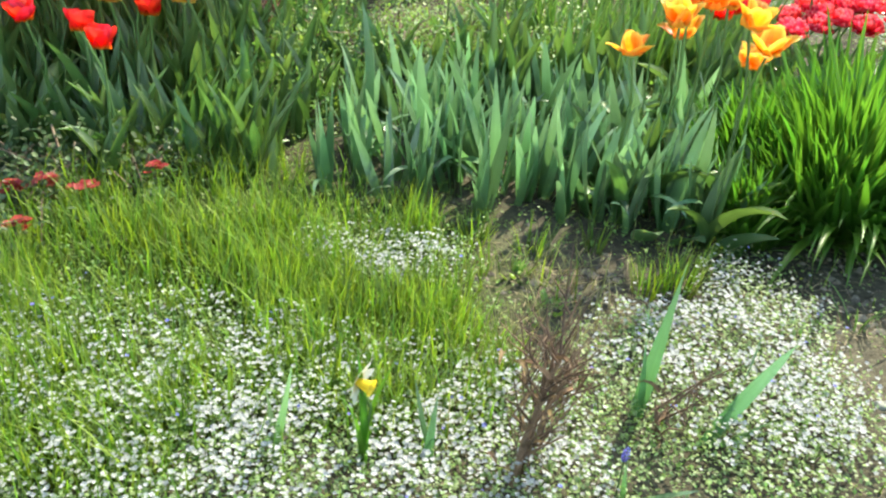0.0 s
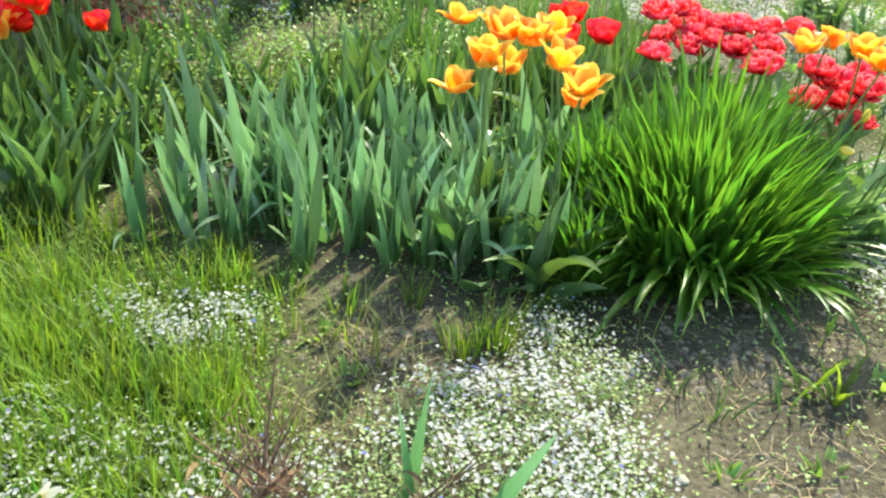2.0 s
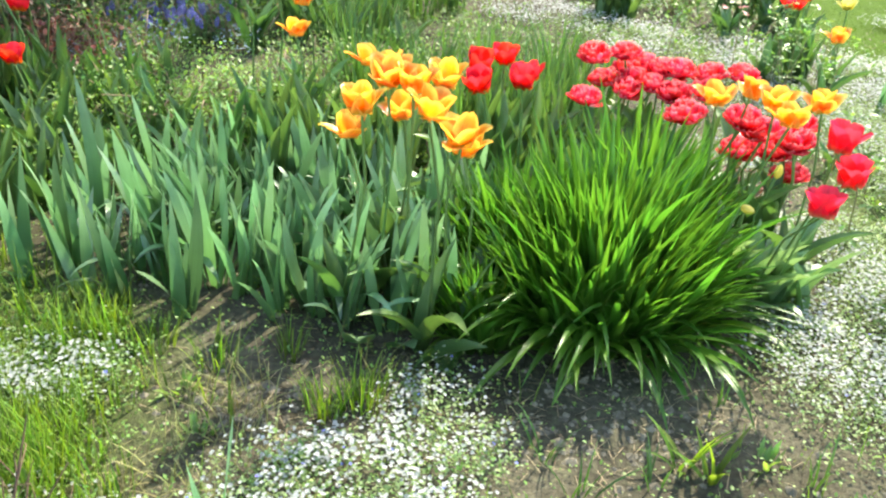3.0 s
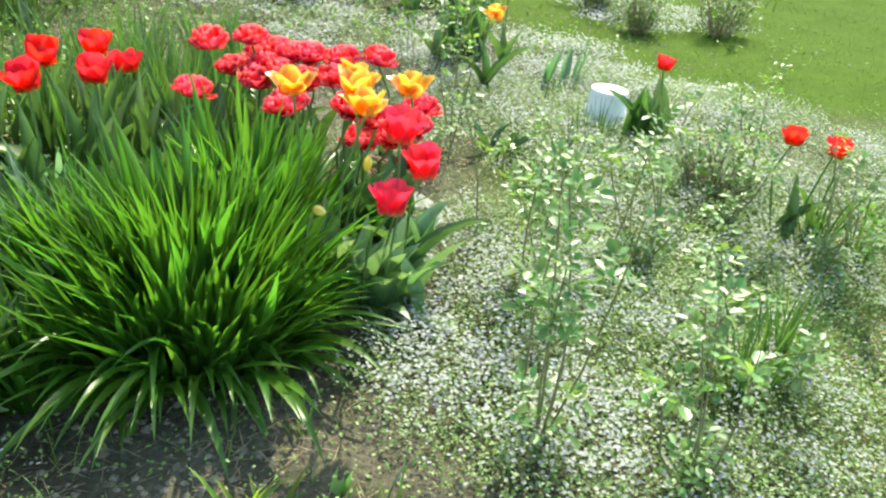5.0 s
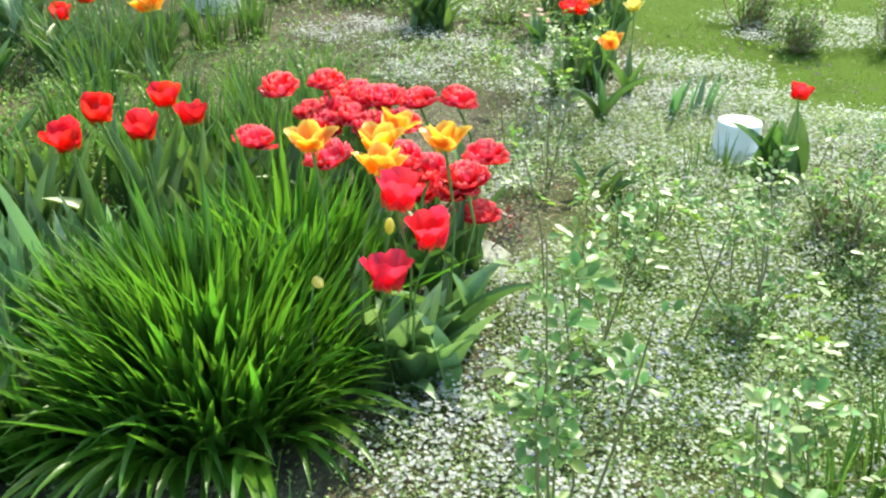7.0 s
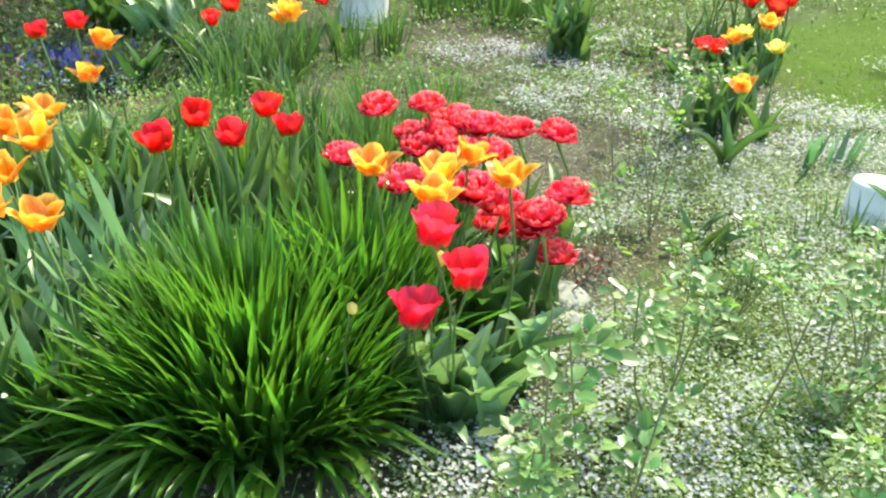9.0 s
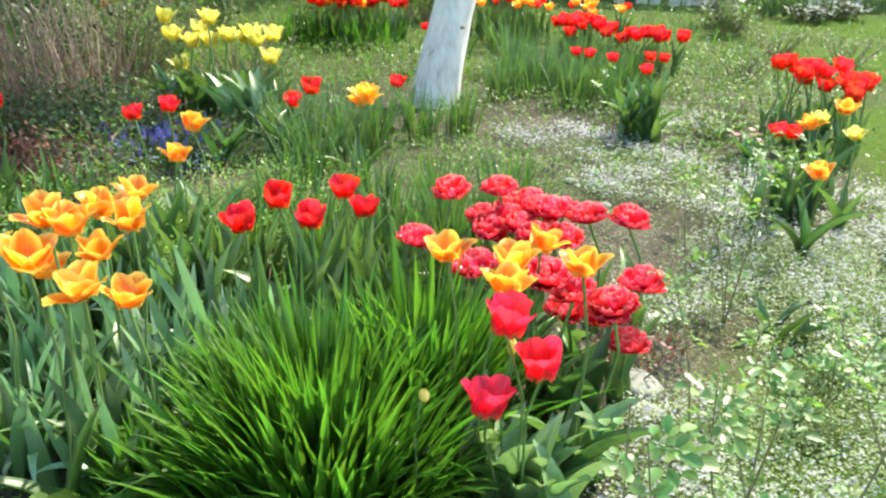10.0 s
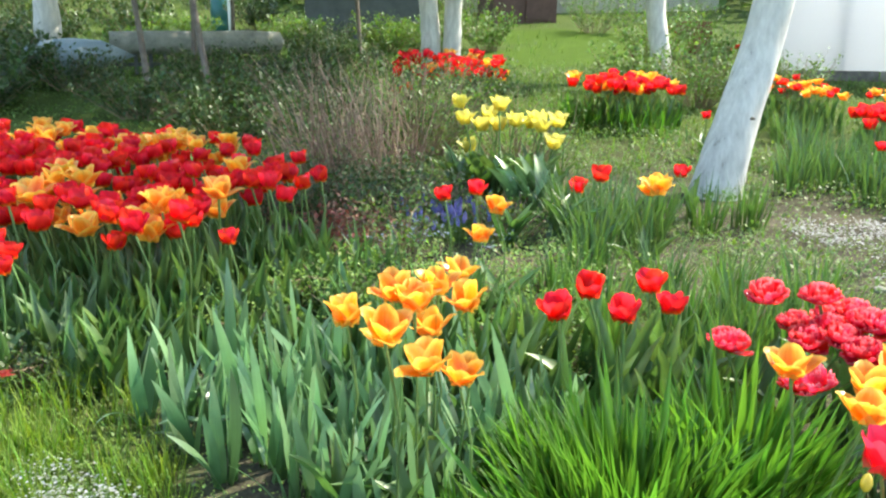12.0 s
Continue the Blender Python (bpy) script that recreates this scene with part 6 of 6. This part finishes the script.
tulip_bud(1.763, 2.373, 0.455, 5, "closed greenish yellow tulip bud on a stem")
tulip_bud(1.62, 2.165, 0.438, 85, "nodding closed yellow tulip bud by the daylily")
for _x, _y in ((1.2, 1.32), (1.42, 1.36), (1.62, 1.42), (1.78, 1.5), (1.35, 1.15), (1.55, 1.1), (1.7, 1.22), (1.25, 0.98), (1.9, 1.35), (0.35, 1.55), (0.6, 1.5), (0.25, 1.7), (1.65, 1.65)):
    clump("seedling", "small weed seedling in crumbly soil", "seedling", _x, _y, 0.03, 12, 0.06, 0.014, (0.3, 1.1), (0.1, 0.6), M_WEED, "broad", 3, "seedlings")

PINK = thing("pink_flower", 2.42, 5.55, "small plant with pale pink flowers in the bed", "flower")
place("stem", STEMS[2], PINK, Matrix.Diagonal((0.8, 0.8, 0.3, 1)))
for _k in range(7):
    v, f, u = scatter(*star(5, 0.022, 0.3), [(RNG.normal(0, 0.04), RNG.normal(0, 0.04), 0.30 + RNG.normal(0, 0.03))], RNG.uniform(0, 6), RNG.uniform(-0.5, 0.5), 1.0)
    link_mesh("flower", v, f, M_PALEPINK, PINK, u)

# ---- stones, bucket ----
def stone(x, y, size, squash, seed, label="pale flat stone lying on the soil"):
    base = part("stone", lump(size, seed, squash), M_STONE, None, "", True)
    base.matrix_basis = pose(x, y, float(ground_z(x, y)) + size * squash * 0.35, 0, 0, seed * 50)
    tagged(base, label, "stone", "stones")


stone(2.02, 3.1, 0.09, 0.16, 1)
stone(2.07, 2.93, 0.05, 0.3, 2)
for _k, (_x, _y, _s) in enumerate(((1.7, 4.9, 0.04), (1.55, 5.5, 0.05), (1.75, 5.6, 0.035), (1.45, 5.3, 0.04), (1.05, 1.12, 0.022), (1.28, 1.05, 0.02), (1.1, 1.3, 0.016), (-0.22, 1.27, 0.03))):
    stone(_x, _y, _s, 0.55, _k + 3)


def bucket(x, y):
    base = thing("bucket", x, y, "white plastic bucket standing upside down in the bed", "bucket", turn=20)
    base.scale = (0.85, 0.85, 0.88)
    part("body", lathe([(0.0, 0.195), (0.10, 0.195), (0.107, 0.193), (0.110, 0.187), (0.113, 0.17), (0.124, 0.03), (0.127, 0.028), (0.130, 0.026), (0.131, 0.012), (0.128, 0.004), (0.124, 0.004), (0.12, 0.02)], 40), M_BUCKET, base, "", True)
    part("rim", lathe([(0.124, 0.0), (0.135, 0.002), (0.137, 0.012), (0.135, 0.022), (0.126, 0.024)], 40), M_BUCKET, base, "thick rounded rim", True)


bucket(3.17, 4.08)

# ---- trees ----
def tree(x, y, path, radii, name_label, limbs, lime_top, rough=0.10, seed=1, knots=(), crown=0, crown_at=(0, 0, 4), crown_r=1.5):
    base = thing("fruit_tree", x, y, name_label, "tree", "whitewashed fruit trees")
    zs = np.linspace(0, 1, 26)
    P, R = np.array(path, float), np.array(radii, float)
    t = np.linspace(0, 1, len(P))
    pts = np.stack([np.interp(zs, t, P[:, k]) for k in range(3)], -1)
    for _ in range(3):
        pts[1:-1] = (pts[:-2] + 2 * pts[1:-1] + pts[2:]) / 4
    v, f, u = tube(pts, np.interp(zs, t, R), 28, rough, seed)
    link_mesh("trunk", v, f, M_LIME, base, u)
    for q, r in knots:
        k = part("knot", lump(r, seed + q[2], 0.9), M_BARK, base, "dark grey knot scar", True)
        k.matrix_basis = pose(*q) @ Matrix.Diagonal((1, 0.5, 0.6, 1))
    end = pts[-1]
    for k in range(limbs):
        a = k * 6.283 / limbs + RNG.uniform(-0.4, 0.4)
        d = np.array([math.cos(a), math.sin(a), RNG.uniform(1.0, 1.8)])
        l = RNG.uniform(1.0, 1.6)
        path2 = [end - (0, 0, 0.15), end + d * l * 0.35 + RNG.normal(0, 0.05, 3), end + d * l * 0.7 + RNG.normal(0, 0.08, 3), end + d * l]
        v, f, u = tube(path2, [R[-1] * 0.75, R[-1] * 0.5, R[-1] * 0.32, R[-1] * 0.12], 9, 0.1, seed + k)
        limb = link_mesh("limb", v, f, M_BARK, base, u)
        for _ in range(5):
            s = path2[1] + (path2[3] - path2[1]) * RNG.uniform(0.1, 1)
            e = s + np.array([RNG.normal(0, 0.4), RNG.normal(0, 0.4), RNG.uniform(0.2, 0.7)])
            v, f, u = tube([s, (s + e) / 2 + RNG.normal(0, 0.05, 3), e], [R[-1] * 0.15, R[-1] * 0.1, 0.004], 5)
            link_mesh("branch", v, f, M_BARK, limb, u)
    if crown:
        n = crown
        d = RNG.normal(0, 1, (n, 3))
        d = d / np.linalg.norm(d, axis=1)[:, None] * (RNG.uniform(0.2, 1, n) ** 0.5)[:, None] * crown_r
        centres = d[RNG.integers(0, n // 12, n)] + RNG.normal(0, 0.22, (n, 3))
        pos = centres * (1, 1, 0.7) + np.array(crown_at)
        v, f, u = scatter(*LEAFLET, pos, RNG.uniform(0, 6.28, n), RNG.uniform(-1.2, 1.2, n), RNG.uniform(0.07, 0.13, n))
        tagged(link_mesh("crown", v, f, M_BUSH, base, u), kind="stuff")
    return base


# leaf canopy added out of view, set off-centre to shade the large bed
tree(0.0, 7.14, [(-0.02, -0.02, -0.05), (0.0, 0, 0.12), (0.03, 0.07, 0.42), (0.08, 0.22, 0.85), (0.125, 0.36, 1.2), (0.16, 0.43, 1.6), (0.22, 0.5, 2.2), (0.3, 0.6, 2.9)], [0.215, 0.195, 0.18, 0.165, 0.155, 0.15, 0.15, 0.15],
     "leaning fruit tree with a thick whitewashed trunk", 5, 2.0, knots=[((0.19, 0.04, 0.64), 0.03)], crown=7500, crown_at=(-1.1, -0.15, 4.6), crown_r=1.95)
# unseen canopies, widened and shifted to shade the back garden
tree(-6.71, 12.4, [(-0.1, 0, -0.05), (-0.15, 0, 0.8), (-0.25, 0, 1.6), (-0.3, 0, 2.4)], [0.19, 0.17, 0.16, 0.15], "whitewashed twin-stemmed fruit tree behind the far tulips", 4, 1.8, seed=4, crown=7000, crown_at=(-0.2, -0.3, 4.2), crown_r=2.9)
tree(-6.62, 12.57, [(0.1, 0, -0.05), (0.12, 0, 0.8), (0.15, 0, 1.6), (0.25, 0, 2.4)], [0.175, 0.155, 0.15, 0.145], "whitewashed second stem of a twin fruit tree", 3, 1.8, seed=5, crown=9500, crown_at=(1.0, -1.4, 4.2), crown_r=3.1)
tree(-3.65, 14.8, [(0.2, 0, -0.05), (0.12, 0, 0.5), (0.0, 0, 1.1), (-0.1, 0, 2.0), (-0.15, 0, 2.6)], [0.20, 0.18, 0.17, 0.17, 0.15], "whitewashed fruit tree near the greenhouse, leaning", 4, 1.8, seed=6, crown=1600, crown_at=(-0.2, 0, 4.2), crown_r=1.7)
tree(-13.3, 8.9, [(0, 0, -0.05), (0.05, 0, 1.0), (0.0, 0, 2.4)], [0.26, 0.22, 0.19], "old fruit tree with a grey whitewashed trunk", 4, 1.2, seed=8, crown=7000, crown_at=(0.5, 1.0, 4.2), crown_r=3.2)


def sapling(x, y, h, lean, seed, crown_r, n):
    """A thin dark stem; the leaves high above are added out of view for shade."""
    base = thing("young_tree", x, y, "young tree with a thin dark stem in shade", "tree", "young trees")
    v, f, u = tube([(0, 0, -0.03), (lean * 0.4, 0.02, h * 0.35), (lean * 0.6, -0.03, h * 0.7), (lean, 0, h)], [0.05, 0.042, 0.036, 0.03], 9, 0.1, seed)
    link_mesh("trunk", v, f, M_BARK, base, u)
    for k in range(5):
        a = k * 1.3 + seed
        v, f, u = tube([(lean * 0.8, 0, h * 0.85), (lean + 0.5 * math.cos(a), 0.5 * math.sin(a), h + 0.4), (lean + math.cos(a), math.sin(a), h + 0.9)], [0.025, 0.015, 0.005], 6)
        link_mesh("limb", v, f, M_BARK, base, u)
    d = RNG.normal(0, 1, (n, 3))
    d = d / np.linalg.norm(d, axis=1)[:, None] * (RNG.uniform(0.1, 1, n) ** 0.5)[:, None] * crown_r
    pos = (d[RNG.integers(0, n // 10, n)] + RNG.normal(0, 0.2, (n, 3))) * (1, 1, 0.6) + np.array([lean, 0, h + crown_r * 0.45])
    v, f, u = scatter(*LEAFLET, pos, RNG.uniform(0, 6.28, n), RNG.uniform(-1.2, 1.2, n), RNG.uniform(0.08, 0.15, n))
    tagged(link_mesh("crown", v, f, M_BUSH, base, u), kind="stuff")


# their unseen leaves are added to shade the ground round the log
sapling(-8.0, 7.4, 2.6, -0.35, 1, 1.9, 4500)
sapling(-6.9, 7.6, 2.5, -0.5, 2, 1.6, 3500)
sapling(-9.4, 9.2, 2.7, 0.2, 3, 2.7, 8000)
sapling(-11.5, 11.8, 2.8, 0.1, 4, 2.4, 5500)
sapling(-9.5, 13.5, 2.8, -0.2, 5, 2.2, 5000)

# ---- greenhouse with bottles ----
G0, G1 = Vector((-1.75, 15.75, 0)), Vector((9.5, 18.1, 0))
GL = (G1 - G0).length
GA = math.degrees(math.atan2(G1.y - G0.y, G1.x - G0.x))


def greenhouse():
    base = thing("greenhouse", G0.x, G0.y, "long low greenhouse covered in white plastic film", "greenhouse", turn=GA)
    base.matrix_basis = base.matrix_basis @ pose(0, 0, 0, 0, -1.25, 0)
    # film: arched section with wrinkles along the length
    sec = [(0.0, 0.17), (-0.03, 0.9), (-0.02, 1.7), (0.08, 2.3), (0.5, 2.7), (1.2, 2.9), (1.9, 2.7), (2.3, 2.3), (2.4, 1.4), (2.4, 0.17)]
    xs = np.linspace(0, GL, 180)
    V = np.empty((len(xs), len(sec), 3))
    for i, x in enumerate(xs):
        for j, (y, z) in enumerate(sec):
            w = 0.03 * math.sin(x * 2 * math.pi / 1.25) + 0.025 * noise.noise(Vector((x * 3, z * 1.3, 0)))
            V[i, j] = (x, y + w, z)
    n = len(sec)
    i, j = np.meshgrid(np.arange(len(xs) - 1), np.arange(n - 1), indexing="ij")
    F = np.stack([i * n + j, (i + 1) * n + j, (i + 1) * n + j + 1, i * n + j + 1], -1).reshape(-1, 4)
    U = np.stack(np.meshgrid(np.linspace(0, 1, n), np.linspace(0, 1, len(xs))), -1)
    link_mesh("film", V, F, M_FILM, base, U)
    end = [(0, y, z) for y, z in sec]
    link_mesh("end_film", np.array(end), np.array([(0, 1, 8, 9), (1, 2, 7, 8), (2, 3, 6, 7), (3, 4, 5, 6)]), M_FILM, base, np.zeros((10, 2)))
    for k in range(12):
        p = part("post", box(0.05, 0.05, 2.0, 0.006), M_BOARD, base)
        p.matrix_basis = pose(k * GL / 11, 0.07, 0)
    for k in range(7):
        p = part("base_board", box(GL / 7 - 0.02, 0.035, 0.17, 0.006), M_BOARD, base)
        p.matrix_basis = pose((k + 0.5) * GL / 7, -0.05, 0.01)
    return base


greenhouse()


def bottle():
    base = thing("water_bottle", 0, 0, "large clear plastic water bottle standing before the greenhouse", "bottle", "bottles by the greenhouse")
    part("body", lathe([(0.0, 0.0), (0.08, 0.0), (0.095, 0.012), (0.098, 0.03), (0.094, 0.08), (0.098, 0.10), (0.094, 0.16), (0.098, 0.19), (0.096, 0.25), (0.075, 0.305), (0.035, 0.335), (0.022, 0.34), (0.022, 0.36)], 24), M_BOTTLE, base, "", True)
    part("cap", lathe([(0.025, 0.355), (0.025, 0.375), (0.022, 0.38), (0.0, 0.38)], 16), M_BUCKET, base, "", True)
    return base


BOTTLE = bottle()
BOTTLE.matrix_basis = pose(0.62, 15.18, float(ground_z(0.62, 15.18)))
for _k, _f in enumerate((0.20, 0.32, 0.50, 0.60, 0.69, 0.82, 1.0, 1.75, 1.92, 2.1)):
    _x, _y = 0.62 + 1.8 * _f, 15.18 + 0.47 * _f + 0.05 * math.sin(_k * 2.0)
    copy_thing(BOTTLE, pose(_x, _y, float(ground_z(_x, _y))))
POT = thing("plastic_pot", 0.8, 15.3, "dark plastic flower pot among water bottles", "flower pot")
part("body", lathe([(0.0, 0.0), (0.10, 0.0), (0.14, 0.28), (0.15, 0.29), (0.15, 0.33), (0.13, 0.33), (0.09, 0.03)], 24), M_SHED, POT, "", True)

# ---- back of the garden ----
def log_pile(x, y, turn):
    base = thing("log_bench", x, y, "thick grey weathered log resting on dark slatted supports", "log bench", turn=turn)
    pts = [(-1.5, 0, 0.52), (-0.8, 0.02, 0.53), (0, -0.02, 0.52), (0.8, 0.02, 0.54), (1.42, 0, 0.53), (1.5, 0, 0.53)]
    v, f, u = tube(pts, [0.20, 0.21, 0.22, 0.215, 0.20, 0.03], 16, 0.14, 3)
    link_mesh("log", v, f, M_LOG, base, u)
    for k in range(12):
        p = part("slat", box(0.06, 0.05, 0.36, 0.006), M_SHED, base)
        p.matrix_basis = pose(-1.35 + 0.245 * k, -0.02, -0.03)
    p = part("rail", box(2.9, 0.08, 0.06, 0.006), M_SHED, base)
    p.matrix_basis = pose(0, 0.06, 0.12)
    return base


log_pile(-10.2, 10.0, 59)
TARP = part("tarp", lump(0.6, 4, 0.5), M_TARP, None, "", True)
TARP.matrix_basis = pose(-11.3, 8.2, float(ground_z(-11.3, 8.2)) + 0.32, 0, 0, 59) @ Matrix.Diagonal((1.5, 0.7, 1.0, 1))
tagged(TARP, "blue-grey tarp draped low over firewood in shade", "tarp")


def board_wall(name, x0, y0, x1, y1, h, boards, mat, label, category, lift=0.05):
    d = Vector((x1 - x0, y1 - y0, 0))
    base = thing(name, x0, y0, label, category, turn=math.degrees(math.atan2(d.y, d.x)))
    w = d.length / boards
    me = None
    for k in range(boards):
        if me is None:
            first = part("board", box(w * 0.97, 0.03, h, 0.004), mat, base)
            me = first.data
            first.matrix_basis = pose(w * 0.5, 0, lift)
        else:
            place("board", me, base, pose(w * (k + 0.5), 0.008 * math.sin(k * 2.3), lift + 0.02 * math.sin(k * 1.7)))
    for z in (0.35, h - 0.25):
        p = part("rail", box(d.length, 0.05, 0.08, 0.006), mat, base)
        p.matrix_basis = pose(d.length / 2, 0.045, z)
    return base


board_wall("fence", -15.5, 25.5, -8.0, 32.0, 1.7, 60, M_FENCE, "beige wooden board fence at the garden's end", "fence")


def shed(x, y, turn, w, d, h, label, door=True, wall=None):
    base = thing("shed", x, y, label, "shed", turn=turn)
    p = part("wall", box(w, d, h + 0.2, 0.02), wall or M_SHED, base)
    p.matrix_basis = pose(0, 0, -0.2)
    p = part("roof", box(w + 0.4, d + 0.5, 0.08, 0.01), M_BOARD, base)
    p.matrix_basis = pose(0, 0, h + 0.01, 6, 0, 0)
    if door:
        p = part("door", box(0.95, 0.05, 1.95, 0.01), M_BROWN, base, "dark brown wooden door")
        p.matrix_basis = pose(w * 0.22, -d / 2 - 0.03, 0.02)
        h2 = part("handle", box(0.03, 0.05, 0.12, 0.006), M_BOARD, p)
        h2.matrix_basis = pose(-0.38, -0.04, 0.95)
    else:
        p = part("ledge", box(w * 0.45, 0.06, 0.06, 0.01), M_BUCKET, base, "white painted ledge")
        p.matrix_basis = pose(-w * 0.22, -d / 2 - 0.03, 0.98)


shed(-13.0, 18.0, 35, 3.4, 2.2, 2.3, "dark grey garden shed with a white ledge", False)
shed(-12.4, 24.6, 50, 2.2, 1.8, 2.2, "brown wooden shed in front of the fence", True, M_BROWN)
for _x, _y, _s in ((-4.6, 19.6, 0.8),):
    _c = part("crate", box(_s, _s, 0.7, 0.02), M_RUST, None)
    _c.matrix_basis = pose(_x, _y, float(ground_z(_x, _y)), 0, 0, 20)
    tagged(_c, "rust-brown wooden crate beside the greenhouse", "crate", "crates")
BARREL = part("barrel", lathe([(0.0, 0.0), (0.26, 0.0), (0.29, 0.02), (0.30, 0.3), (0.29, 0.32), (0.30, 0.34), (0.30, 0.62), (0.29, 0.64), (0.29, 0.9), (0.27, 0.92), (0.0, 0.92)], 28), M_TEAL, None, "", True)
BARREL.matrix_basis = pose(-16.2, 15.4, float(ground_z(-16.2, 15.4)))
tagged(BARREL, "teal plastic barrel standing at the back", "barrel")
POST = part("post", box(0.1, 0.1, 1.6, 0.01), M_BUCKET, None)
POST.matrix_basis = pose(-14.4, 14.2, float(ground_z(-14.4, 14.2)))
tagged(POST, "white painted wooden post at the back", "post")


def far_greenery():
    """Hedges and trees closing the garden, too far to tell leaf from leaf."""
    n = 19000
    a = RNG.uniform(0.0, 1.0, n)
    ang = np.radians(-62 + 200 * a)
    r = 34 + 5 * np.sin(a * 37) + RNG.normal(0, 2.0, n)
    hmax = 3.6 + 2.0 * np.sin(a * 61) + 1.2 * np.sin(a * 143 + 1)
    z = RNG.uniform(0, 1, n) ** 0.8 * hmax
    x, y = 1.0 + r * np.sin(ang + math.radians(-40)), 4.0 + r * np.cos(ang + math.radians(-40))
    v, f, u = scatter(*LEAFLET, np.stack([x, y, z + terrain(x, y)], -1), RNG.uniform(0, 6.28, n), RNG.uniform(-1.4, 1.2, n), RNG.uniform(0.35, 0.85, n))
    tagged(link_mesh("far_hedge", v, f, M_BUSH, None, u), "distant green hedges and trees round the garden", "hedge", kind="stuff")


far_greenery()
